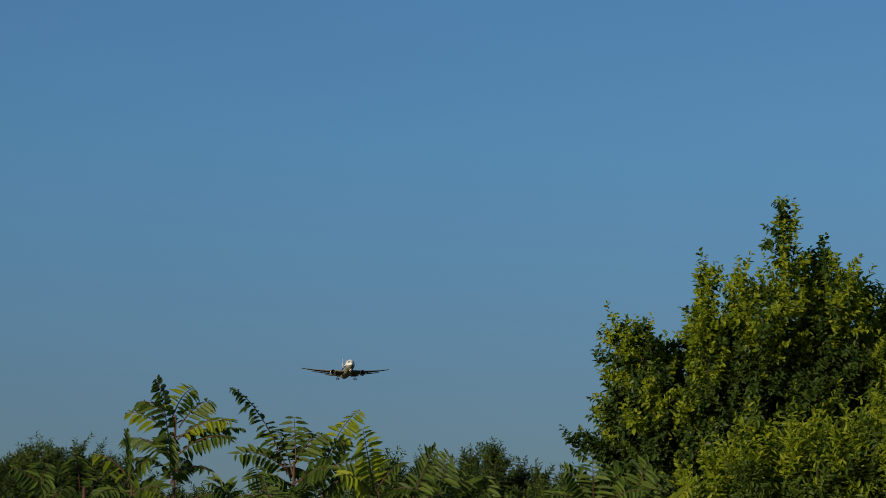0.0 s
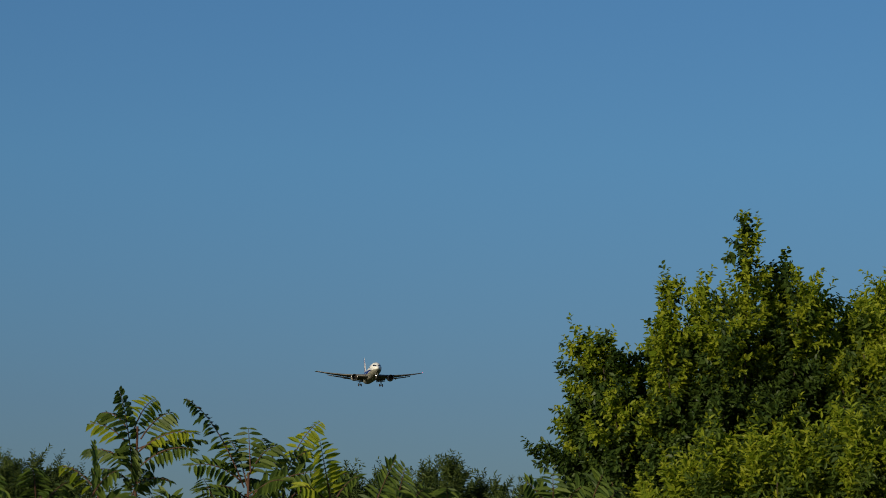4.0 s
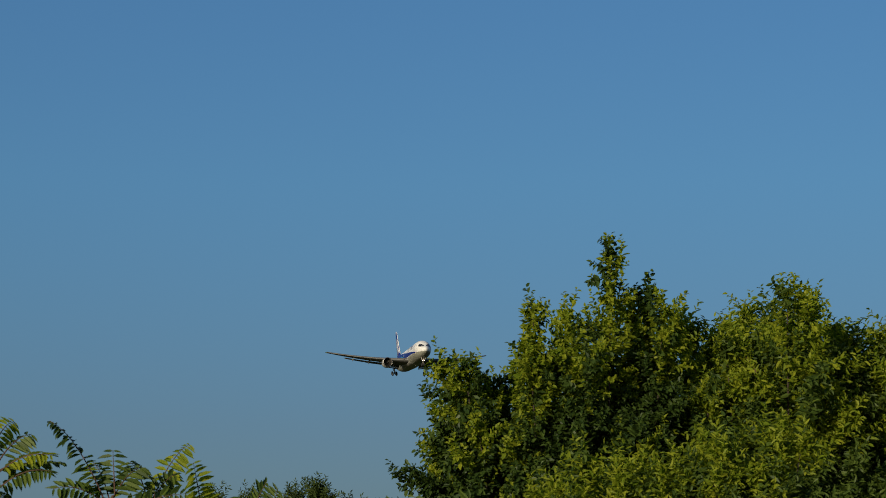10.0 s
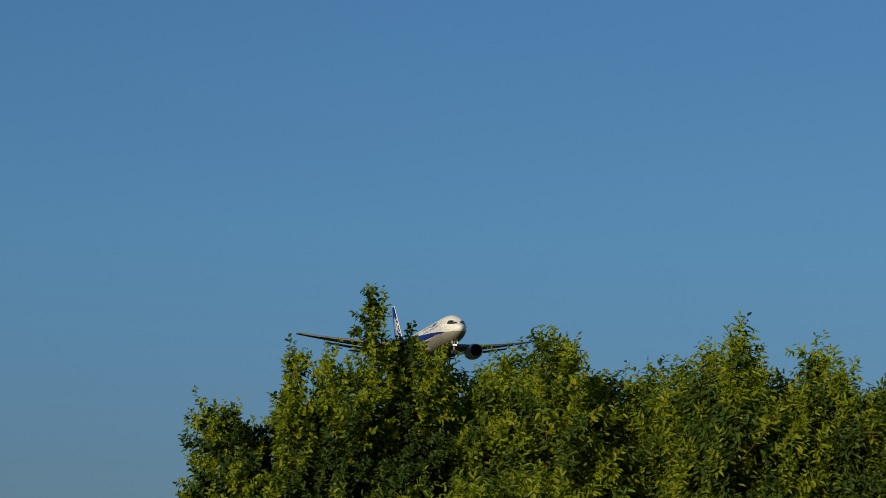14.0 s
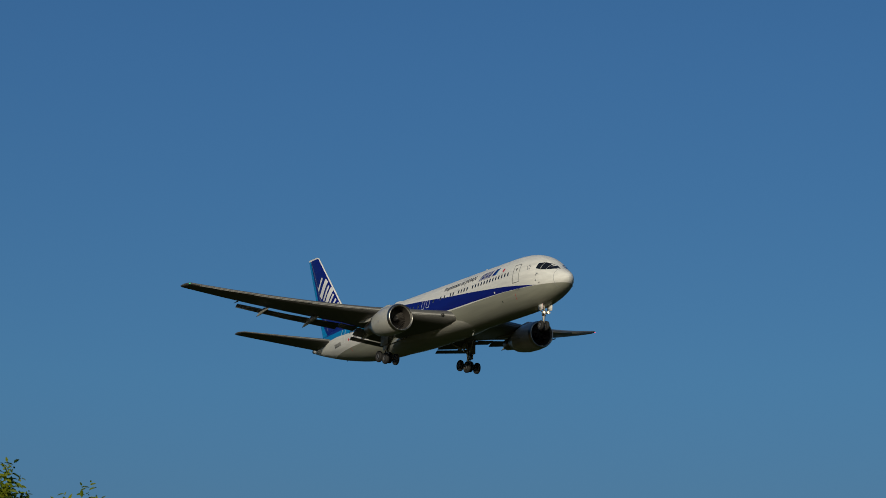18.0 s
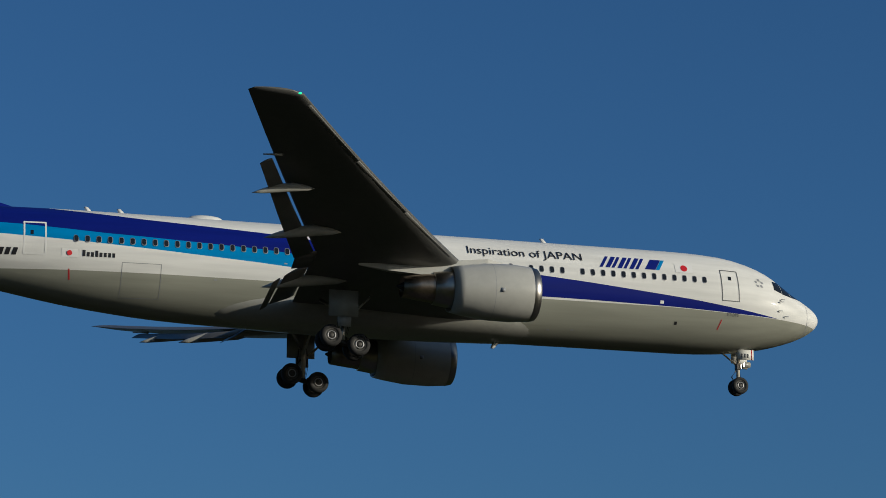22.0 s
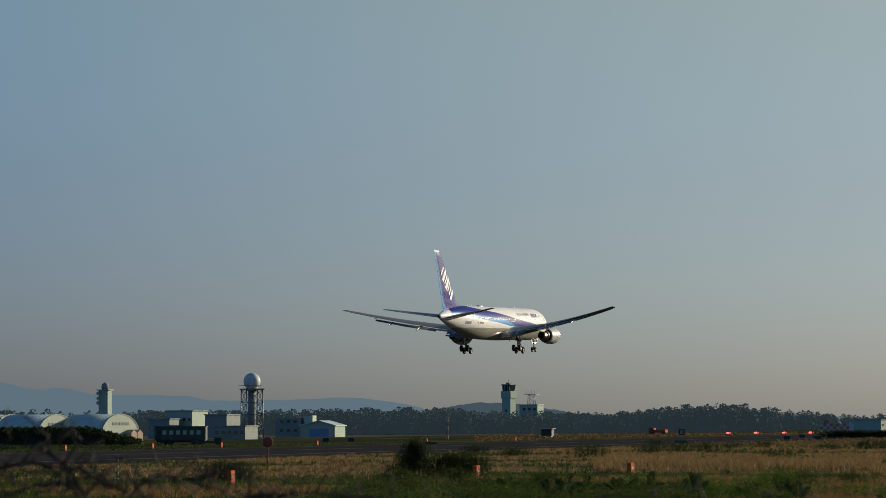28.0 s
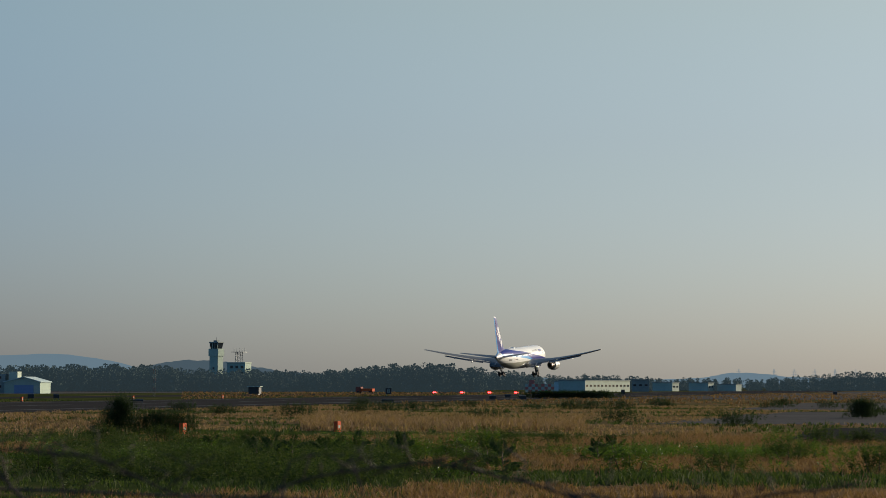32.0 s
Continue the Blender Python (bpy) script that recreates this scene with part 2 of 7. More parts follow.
M["hot"] = mat("heat_stained_metal", (0.33, 0.27, 0.22), 0.35, 1.0, var=0.25, scale=1.5, bscale=8)
M["dark"] = mat("dark_metal", (0.03, 0.03, 0.032), 0.5, 0.4, var=0.2, scale=2, bscale=9)
M["glass"] = mat("dark_window", (0.012, 0.014, 0.018), 0.08, spec=0.8)
M["seal"] = mat("window_surround", (0.33, 0.33, 0.34), 0.4, 0.6)
M["tyre"] = mat("tyre_rubber", (0.018, 0.018, 0.018), 0.8, var=0.2, scale=4, bscale=14)
M["rim"] = mat("wheel_rim_grey", (0.06, 0.058, 0.055), 0.55, 0.3, var=0.15, scale=6, bscale=20)
M["navy"] = mat("navy_mark", NAVY, 0.3)
M["sky"] = mat("light_blue_mark", SKYB, 0.3)
M["red"] = mat("red_mark", (0.62, 0.02, 0.03), 0.35)
M["wmark"] = mat("white_mark", (0.82, 0.82, 0.8), 0.3)
M["line"] = mat("door_outline", (0.10, 0.105, 0.115), 0.5)
M["ink"] = mat("dark_lettering", (0.02, 0.02, 0.025), 0.4)
M["gmark"] = mat("grey_mark", (0.30, 0.31, 0.33), 0.5)
M["lamp"] = glow_mat("landing_lamp_glow", (1.0, 0.80, 0.55), 9)
M["navg"] = glow_mat("green_position_lamp", (0.05, 0.9, 0.35), 0.8)
M["papi"] = glow_mat("red_lamp_glow", (1.0, 0.02, 0.02), 14)


# ---- building helpers ----
def part(name, bm, material, parent=None, label="", smooth=True):
    """Link a bmesh as one mesh object under a thing or a part."""
    me = bpy.data.meshes.new(name)
    bm.to_mesh(me)
    bm.free()
    if smooth:
        me.polygons.foreach_set("use_smooth", [True] * len(me.polygons))
    ms = material if isinstance(material, (list, tuple)) else [material]
    for m in ms:
        me.materials.append(m)
    ob = new(name, me)
    ob.parent = parent
    if label:
        tagged(ob, label)
    return ob


def share(ob, m, parent=None):
    """Another object on the same mesh."""
    o = new(ob.name.split(".")[0], ob.data)
    o.parent = parent if parent else ob.parent
    o.matrix_basis = m
    return o


def thing(name, label, category, group="", kind=""):
    return tagged(new(name), label, category, group, kind)


def loft(rings, cap=True, closed=True):
    """Skin over rings of equal point counts."""
    bm = bmesh.new()
    vs = [[bm.verts.new(p) for p in r] for r in rings]
    n = len(rings[0])
    for a, b in zip(vs[:-1], vs[1:]):
        for i in range(n if closed else n - 1):
            j = (i + 1) % n
            bm.faces.new((a[i], a[j], b[j], b[i]))
    if cap:
        for r in (vs[0], vs[-1]):
            try:
                bm.faces.new(r)
            except ValueError:
                pass
    bmesh.ops.remove_doubles(bm, verts=bm.verts, dist=1e-4)
    bmesh.ops.recalc_face_normals(bm, faces=bm.faces)
    return bm


def tube(path, radii, n=12):
    """Round bar along a path, a radius for each point."""
    rings = []
    pts = [Vector(p) for p in path]
    for i, p in enumerate(pts):
        d = (pts[min(i + 1, len(pts) - 1)] - pts[max(i - 1, 0)]).normalized()
        u = d.orthogonal().normalized()
        if abs(d.z) < 0.98:
            u = d.cross(Vector((0, 0, 1))).normalized()
        w = d.cross(u)
        r = radii[i] if isinstance(radii, (list, tuple)) else radii
        rings.append([p + (u * math.cos(2 * math.pi * k / n) + w * math.sin(2 * math.pi * k / n)) * r for k in range(n)])
    return loft(rings)


def lathe(profile, axis, centre, n=32, closed=True):
    """Turned shape: profile of (along, radius) round an axis 'x', 'y' or 'z' through centre."""
    rings = []
    for a, r in profile:
        ring = []
        for k in range(n):
            c, s = math.cos(2 * math.pi * k / n) * r, math.sin(2 * math.pi * k / n) * r
            v = {'x': (a, c, s), 'y': (c, a, s), 'z': (c, s, a)}[axis]
            ring.append(Vector(v) + Vector(centre))
        rings.append(ring)
    return loft(rings, cap=closed)


def box(x0, x1, y0, y1, z0, z1, bevel=0.0):
    bm = bmesh.new()
    bmesh.ops.create_cube(bm, size=1, matrix=Matrix.Translation(((x0 + x1) / 2, (y0 + y1) / 2, (z0 + z1) / 2)) @ Matrix.Diagonal((x1 - x0, y1 - y0, z1 - z0, 1)))
    if bevel:
        bmesh.ops.bevel(bm, geom=bm.edges[:], offset=bevel, segments=2, affect='EDGES')
    return bm


def lerp(pts, x):
    """Piecewise cubic-smooth value through (x, y) pairs."""
    xs = [p[0] for p in pts]
    ys = [p[1] for p in pts]
    if x <= xs[0]:
        return ys[0]
    if x >= xs[-1]:
        return ys[-1]
    i = max(k for k in range(len(xs)) if xs[k] <= x)
    i = min(i, len(xs) - 2)
    h = xs[i + 1] - xs[i]
    def slope(k):
        if k == 0:
            return (ys[1] - ys[0]) / (xs[1] - xs[0])
        if k == len(xs) - 1:
            return (ys[-1] - ys[-2]) / (xs[-1] - xs[-2])
        a, b = (ys[k] - ys[k - 1]) / (xs[k] - xs[k - 1]), (ys[k + 1] - ys[k]) / (xs[k + 1] - xs[k])
        return 0.0 if a * b <= 0 else 2 * a * b / (a + b)
    t = (x - xs[i]) / h
    return ((2 * t**3 - 3 * t**2 + 1) * ys[i] + (t**3 - 2 * t**2 + t) * h * slope(i) + (-2 * t**3 + 3 * t**2) * ys[i + 1] + (t**3 - t**2) * h * slope(i + 1))


def mesh_np(name, verts, faces, material, parent=None, kind="", smooth=False):
    """Mesh from numpy arrays: verts n x 3, faces m x 3 or m x 4."""
    me = bpy.data.meshes.new(name)
    me.from_pydata(verts.tolist(), [], faces.tolist())
    me.update()
    if smooth:
        me.polygons.foreach_set("use_smooth", [True] * len(me.polygons))
    for m in (material if isinstance(material, (list, tuple)) else [material]):
        me.materials.append(m)
    ob = new(name, me)
    ob.parent = parent
    if kind:
        tagged(ob, kind=kind)
    return ob


# ---- the airliner: nose at x = 27, starboard is -y, body axis at z = 0 ----
TOP = [(0, -0.50), (0.12, -0.22), (0.4, 0.06), (1.0, 0.44), (1.8, 0.90), (2.5, 1.40), (3.3, 1.90), (4.4, 2.33), (6, 2.66), (8, 2.78), (10, 2.80), (40, 2.82), (44, 2.78), (48, 2.50), (51, 2.0), (53, 1.52), (53.9, 1.22)]
BOT = [(0, -0.50), (0.12, -0.80), (0.4, -1.10), (1.0, -1.48), (2, -1.88), (3.5, -2.28), (5.5, -2.58), (8, -2.70), (10, -2.705), (33, -2.72), (36, -2.62), (40, -2.25), (44, -1.62), (48, -0.80), (51, -0.08), (53, 0.45), (53.9, 0.74)]
WID = [(0, 0.02), (0.12, 0.34), (0.4, 0.66), (1.0, 1.10), (2, 1.58), (3.2, 1.98), (4.5, 2.26), (6.5, 2.46), (9, 2.515), (36, 2.515), (40, 2.38), (44, 1.98), (48, 1.36), (51, 0.82), (53, 0.44), (53.9, 0.22)]


def body_y(s, z):
    """Half width of the body at a station and height."""
    t, b, w = lerp(TOP, s), lerp(BOT, s), lerp(WID, s)
    q = (z - (t + b) / 2) / max((t - b) / 2, 1e-3)
    return w * math.sqrt(max(0.0, 1 - q * q))


def body_ring(s, n=56):
    t, b, w = lerp(TOP, s), lerp(BOT, s), lerp(WID, s)
    return [(27 - s, w * math.sin(2 * math.pi * k / n), (t + b) / 2 + (t - b) / 2 * math.cos(2 * math.pi * k / n)) for k in range(n)]


def foil(chord, thick, n=11, droop=0.0):
    """Airfoil outline (along the chord, up) from trailing edge over the top and back."""
    xs = [0.5 * (1 + math.cos(math.pi * i / n)) for i in range(n + 1)]
    def half(x):
        return 5 * thick * (0.2969 * math.sqrt(x) - 0.126 * x - 0.3516 * x * x + 0.2843 * x**3 - 0.1015 * x**4)
    camber = lambda x: 0.018 * (1 - (2 * x - 0.9) ** 2) - droop * max(0, 0.15 - x) ** 2
    up = [(x * chord, (camber(x) + half(x)) * chord) for x in xs]
    lo = [(x * chord, (camber(x) - half(x)) * chord) for x in reversed(xs[:-1])]
    return up + lo


def surface(stations, side=1, n=11):
    """Loft of airfoils: (y, station of the leading edge, chord, z, thickness, twist degrees)."""
    rings = []
    for y, s, c, z, t, tw in stations:
        ca, sa = math.cos(radians(tw)), math.sin(radians(tw))
        rings.append([(27 - (s + a * ca + u * sa), side * y, z + u * ca - a * sa) for a, u in foil(c, t, n)])
    return loft(rings)


def wing_le(y):
    return 18.3 + (y - 2.4) * 0.735


def wing_te(y):
    return 29.7 + (y - 2.4) * 0.04 if y < 8.6 else 29.95 + (y - 8.6) * 0.430


def wing_z(y):
    d = y - 2.4
    return -1.35 + 0.095 * d + 0.0037 * d * d


def patch(s0, s1, z0, z1, side, off, ns=2, nz=3, slant=0.0):
    """Thin piece that follows the body's skin; slant moves the top aft."""
    bm = bmesh.new()
    g = []
    for j in range(nz + 1):
        z = z0 + (z1 - z0) * j / nz
        row = []
        for i in range(ns + 1):
            s = s0 + (s1 - s0) * i / ns + slant * (z - z0)
            row.append(bm.verts.new((27 - s, side * (body_y(s, z) + off), z)))
        g.append(row)
    for a, b in zip(g[:-1], g[1:]):
        for i in range(ns):
            bm.faces.new((a[i], a[i + 1], b[i + 1], b[i]))
    bmesh.ops.recalc_face_normals(bm, faces=bm.faces)
    if bm.faces and bm.faces[:][0].normal.y * side < 0:
        bmesh.ops.reverse_faces(bm, faces=bm.faces[:])
    return bm


def frame_patch(s0, s1, z0, z1, w, side, off):
    """Outline of a door: four thin strips with rounded look, in one mesh."""
    bm = bmesh.new()
    for a in ((s0, s1, z0, z0 + w), (s0, s1, z1 - w, z1), (s0, s0 + w, z0 + w, z1 - w), (s1 - w, s1, z0 + w, z1 - w)):
        b2 = patch(*a, side, off, 2, 8 if a[3] - a[2] > 0.3 else 1)
        me = bpy.data.meshes.new("tmp")
        b2.to_mesh(me)
        b2.free()
        bm.from_mesh(me)
        bpy.data.meshes.remove(me)
    return bm


def words(text, size, s0, z0, side, off, material, parent, name, shear=0.0, stretch=1.0):
    """Lettering laid on the body's skin, reading towards the nose on the starboard side."""
    cu = bpy.data.curves.new("t", 'FONT')
    cu.body, cu.size, cu.shear = text, size, shear
    ob = new("t", cu)
    bpy.context.view_layer.update()
    me = bpy.data.meshes.new_from_object(ob.evaluated_get(bpy.context.evaluated_depsgraph_get()))
    bm = bmesh.new()
    bm.from_mesh(me)
    bpy.data.objects.remove(ob)
    bpy.data.meshes.remove(me)
    for k in range(1, 6):
        bmesh.ops.bisect_plane(bm, geom=bm.verts[:] + bm.edges[:] + bm.faces[:], plane_co=(0, size * k / 8 - size * 0.1, 0), plane_no=(0, 1, 0))
    for v in bm.verts:
        s, z = s0 - v.co.x * stretch, z0 + v.co.y
        v.co = (27 - s, side * (body_y(s, z) + off), z)
    return part(name, bm, material, parent, smooth=False)


def wheel(parent, x, y, z, r, w):
    """Tyre with its rim, turning about y."""
    p = [(-w, r * 0.62), (-w * 0.96, r * 0.80), (-w * 0.72, r * 0.95), (-w * 0.3, r), (w * 0.3, r), (w * 0.72, r * 0.95), (w * 0.96, r * 0.80), (w, r * 0.62), (w * 0.6, r * 0.56), (-w * 0.6, r * 0.56)]
    t = part("tyre", lathe(p + [p[0]], 'y', (0, 0, 0), 28, False), M["tyre"], parent)
    t.matrix_basis = pose(x, y, z)
    q = [(-w * 0.75, 0.02), (-w * 0.82, r * 0.16), (-w * 0.6, r * 0.22), (-w * 0.5, r * 0.45), (-w * 0.85, r * 0.58), (-w * 0.8, r * 0.62), (w * 0.8, r * 0.62), (w * 0.85, r * 0.58), (w * 0.5, r * 0.45), (w * 0.6, r * 0.22), (w * 0.82, r * 0.16), (w * 0.75, 0.02)]
    part("rim", lathe(q, 'y', (0, 0, 0), 24), M["rim"], t)
    for sg in (-1, 1):
        part("hub_ring", lathe([(sg * w * 0.80, r * 0.30), (sg * w * 0.86, r * 0.32), (sg * w * 0.86, r * 0.38), (sg * w * 0.80, r * 0.40)], 'y', (0, 0, 0), 24, False), M["seal"], t)
    return t


def airliner():
    a = thing("airliner", "white airliner with navy and light blue stripes, landing gear down", "airliner")
    # body
    ss = [0, 0.03, 0.12, 0.25, 0.4, 0.6, 0.8, 1.0, 1.3, 1.6, 2.0, 2.4, 2.8, 3.3, 3.8, 4.4, 5.2, 6, 7, 8, 9, 10.5] + [12 + i for i in range(24)] + [36 + 0.75 * i for i in range(24)] + [53.6, 53.9]
    fus = part("fuselage", loft([body_ring(s) for s in ss]), M["body"], a, "white body with navy and light blue stripes over a grey belly")
    # belly fairing
    rings = []
    for s, k in ((14.6, 0.0), (16, 0.12), (17.5, 0.36), (19, 0.52), (21, 0.68), (23.5, 0.8), (28, 0.8), (30.5, 0.62), (33, 0.3), (35.5, 0.0)):
        rings.append([(27 - s, (1.35 + 1.24 * k) * math.sin(u), -1.72 - (0.90 + 0.24 * k) * max(math.cos(u), -0.35)) for u in [2 * math.pi * i / 32 for i in range(32)]])
    part("belly_fairing", loft(rings), M["grey"], a, "light grey wing-root fairing")
    # tail outlet
    part("tail_cone", lathe([(27 - 53.85, 0.27), (27 - 54.05, 0.24), (27 - 54.25, 0.17), (27 - 54.1, 0.1)], 'x', (0, 0, 0.98), 20), M["dark"], a, "dark auxiliary exhaust")
    # radome seam and panel lines
    part("radome_seam", loft([[(x, y * 1.004, z * 1.002) for x, y, z in body_ring(s, 40)] for s in (1.03, 1.06)], cap=False), M["gmark"], fus)
    # cockpit glazing: three panes a side, with posts between them
    for side in (-1, 1):
        for s0, s1, zl0, zl1, zu0, zu1, su in ((1.02, 2.03, 0.41, 0.40, 0.83, 1.00, 1.72), (2.06, 2.64, 0.40, 0.48, 1.02, 1.24, 2.06), (2.67, 3.16, 0.51, 0.66, 1.24, 1.20, 2.67)):
            bm = bmesh.new()
            g = []
            for j in range(5):
                row = []
                for i in range(5):
                    sa = s0 + (su - s0) * j / 4
                    s = sa + (s1 - sa) * i / 4
                    lo, up = zl0 + (zl1 - zl0) * i / 4, zu0 + (zu1 - zu0) * i / 4
                    z = lo + (up - lo) * j / 4
                    row.append(bm.verts.new((27 - s, side * (max(body_y(s, z), 0.03) + 0.008), z + 0.004)))
                g.append(row)
            for p, q in zip(g[:-1], g[1:]):
                for i in range(4):
                    bm.faces.new((p[i], p[i + 1], q[i + 1], q[i]))
            part("cockpit_window", bm, M["glass"], fus, "dark cockpit pane")
    # cabin windows
    wm = None
    def window(s, side):
        nonlocal wm
        z, y = 0.80, body_y(s, 0.80)
        if wm is None:
            bm = bmesh.new()
            n = 14
            ring = []
            for r0, r1, yy in ((0.135, 0.205, 0.006), (0.105, 0.172, 0.012)):
                ring.append([bm.verts.new((r0 * abs(math.cos(u)) ** 0.6 * math.copysign(1, math.cos(u)), -yy, r1 * abs(math.sin(u)) ** 0.6 * math.copysign(1, math.sin(u)))) for u in [2 * math.pi * (k + 0.5) / n for k in range(n)]])
            for i in range(n):
                f = bm.faces.new((ring[0][i], ring[0][(i + 1) % n], ring[1][(i + 1) % n], ring[1][i]))
                f.material_index = 1
            bm.faces.new(ring[1])
            wm = part("cabin_window", bm, [M["glass"], M["seal"]], fus, smooth=False)
            o = wm
        else:
            o = share(wm, Matrix(), fus)
        tilt = math.degrees(math.atan2(0.80, 2.5)) * -1
        o.matrix_basis = pose(27 - s, side * y, z, tilt * 0.9 if side < 0 else -tilt * 0.9, 0, 0 if side < 0 else 180)
    rows = [7.36 + 0.568 * i for i in range(13)] + [15.29, 15.86, 16.43, 17.0, 18.1, 18.67, 19.9, 20.7]
    rows += [40.83 - 0.568 * i for i in range(26)] + [25.4, 22.2]
    for side in (-1, 1):
        for s in rows:
            window(s, side)
    # doors
    for side in (-1, 1):
        part("front_door", frame_patch(5.38, 6.41, -0.29, 1.50, 0.05, side, 0.008), M["line"], fus, "outline of the closed front door")
        part("rear_door", frame_patch(42.30, 43.45, -0.13, 1.64, 0.085, side, 0.008), M["wmark"], fus, "white outline of the closed rear door")
        for s in (23.0, 24.05):
            part("overwing_exit", frame_patch(s, s + 0.62, 0.3, 1.28, 0.05, side, 0.008), M["wmark"], fus, "white outline of an overwing exit")
        part("door_pane", patch(5.80, 5.98, 0.90, 1.12, side, 0.01), M["glass"], fus)
        part("door_pane", patch(42.95, 43.10, 0.92, 1.14, side, 0.01), M["glass"], fus)
        part("cargo_hatch", frame_patch(36.5, 38.5, -1.95, -0.32, 0.022, side, 0.008), M["gmark"], fus)
    # marks on the starboard and port sides
    for side in (-1, 1):
        for s0, wd in ((13.20, 0.17), (12.87, 0.24), (12.54, 0.17), (12.21, 0.24), (11.88, 0.17), (11.55, 0.24), (11.22, 0.17)):
            part("name_mark", patch(s0, s0 - wd, 1.16, 1.86, side, 0.012, 2, 5, -0.62), M["navy"], fus, "navy slanted bar of the airline mark")
        part("name_mark", patch(10.66, 10.08, 1.20, 1.84, side, 0.012, 2, 5, -0.62), M["navy"], fus)
        part("name_mark", patch(10.06, 9.86, 1.20, 1.84, side, 0.012, 2, 5, -0.62), M["sky"], fus)
        part("flag_mark", patch(8.95, 7.95, 1.14, 1.68, side, 0.012, 2, 4), M["wmark"], fus)
        bm = bmesh.new()
        ring = [bm.verts.new((27 - 8.45 + 0.19 * math.cos(u), side * (body_y(8.45, 1.41 + 0.19 * math.sin(u)) + 0.03), 1.41 + 0.19 * math.sin(u))) for u in [2 * math.pi * k / 20 for k in range(20)]]
        bm.faces.new(ring)
        part("flag_disc", bm, M["red"], fus)
        bm = bmesh.new()
        ring = [bm.verts.new((27 - 41.15 + 0.13 * math.cos(u), side * (body_y(41.15, 0.02 + 0.13 * math.sin(u)) + 0.03), 0.02 + 0.13 * math.sin(u))) for u in [2 * math.pi * k / 20 for k in range(20)]]
        bm.faces.new(ring)
        part("flag_disc", bm, M["red"], fus)
        part("flag_mark", patch(41.55, 40.75, -0.20, 0.24, side, 0.008, 2, 2), M["wmark"], fus)
        for i in range(8):
            part("operator_mark", patch(40.5 - 0.213 * i, 40.36 - 0.213 * i, -0.12, 0.19 if i in (0, 3) else 0.10, side, 0.012, 1, 2), M["ink"], fus, "dark lettering drawn as bars")
        for i in range(6):
            part("registration_mark", patch(45.75 - 0.345 * i, 45.52 - 0.345 * i, -0.16, 0.20, side, 0.012, 1, 3, -0.3), M["ink"], fus, "dark registration drawn as bars")
        for i in range(5):
            u = 2 * math.pi * i / 5 + 0.3
            s, z = 4.08 + 0.2 * math.cos(u), 0.92 + 0.2 * math.sin(u)
            part("star_mark", patch(s - 0.07, s + 0.07, z - 0.07, z + 0.07, side, 0.01, 1, 1, 0.4), M["gmark"], fus)
        for s, z in ((2.95, -0.02), (2.85, 0.12), (3.0, -0.52), (2.62, -0.78)):
            part("probe", tube([(27 - s, side * (body_y(s, z) - 0.02), z), (27 - s + 0.02, side * (body_y(s, z) + 0.09), z), (27 - s + 0.22, side * (body_y(s, z) + 0.10), z)], 0.022, 6), M["gmark"], fus)
        part("jacking_mark", patch(6.55, 6.50, -1.75, -1.25, side, 0.01, 1, 3, -0.35), M["red"], fus)
        part("jacking_mark", patch(41.1, 41.04, -1.25, -0.75, side, 0.01, 1, 3, 0.12), M["red"], fus)
        for s, z in ((14.6, -2.2), (15.9, -2.25), (30.2, 0.1), (33.8, -0.95), (25.0, -0.2)):
            part("drain", patch(s, s - 0.16, z, z + 0.07, side, 0.01), M["gmark"], fus)
        part("vent", patch(9.9, 9.7, -0.66, -0.5, side, 0.01), M["wmark"], fus)
        part("vent", patch(9.0, 8.85, -1.66, -1.5, side, 0.01), M["dark"], fus)
    words("Inspiration of JAPAN", 0.67, 20.44, 1.46, -1, 0.036, M["ink"], fus, "slogan", stretch=1.12)
    words("ETOPS", 0.24, 6.1, -1.05, -1, 0.012, M["line"], fus, "notice")
    # aerials and satellite dome
    for s, h in ((15.4, 0.42), (38.1, 0.42), (39.8, 0.42)):
        part("blade_aerial", loft([[(27 - s - 0.30 * q + d, w, 2.68 + h * q) for d, w in ((0.22 * (1 - 0.5 * q), 0), (0, 0.035), (-0.22 * (1 - 0.5 * q), 0), (0, -0.035))] for q in (0, 0.5, 1)]), M["white"], a)
    part("blade_aerial", loft([[(27 - 18.2 - 0.25 * q + d, w, -2.66 - 0.4 * q) for d, w in ((0.2 * (1 - 0.5 * q), 0), (0, 0.035), (-0.2 * (1 - 0.5 * q), 0), (0, -0.035))] for q in (0, 0.5, 1)]), M["white"], a)
    part("blade_aerial", loft([[(27 - 45.6 - 0.25 * q + d, w, -0.85 - 0.5 * q) for d, w in ((0.2 * (1 - 0.5 * q), 0), (0, 0.035), (-0.2 * (1 - 0.5 * q), 0), (0, -0.035))] for q in (0, 0.5, 1)]), M["dark"], a)
    part("satellite_dome", loft([[(27 - 33.9 + 0.95 * r * math.cos(u), 0.5 * r * math.sin(u), 2.62 + 0.42 * h) for u in [2 * math.pi * k / 24 for k in range(24)]] for r, h in ((1.06, 0), (1.03, 0.5), (0.85, 0.82), (0.5, 0.97), (0.1, 1.0))]), M["white"], a)
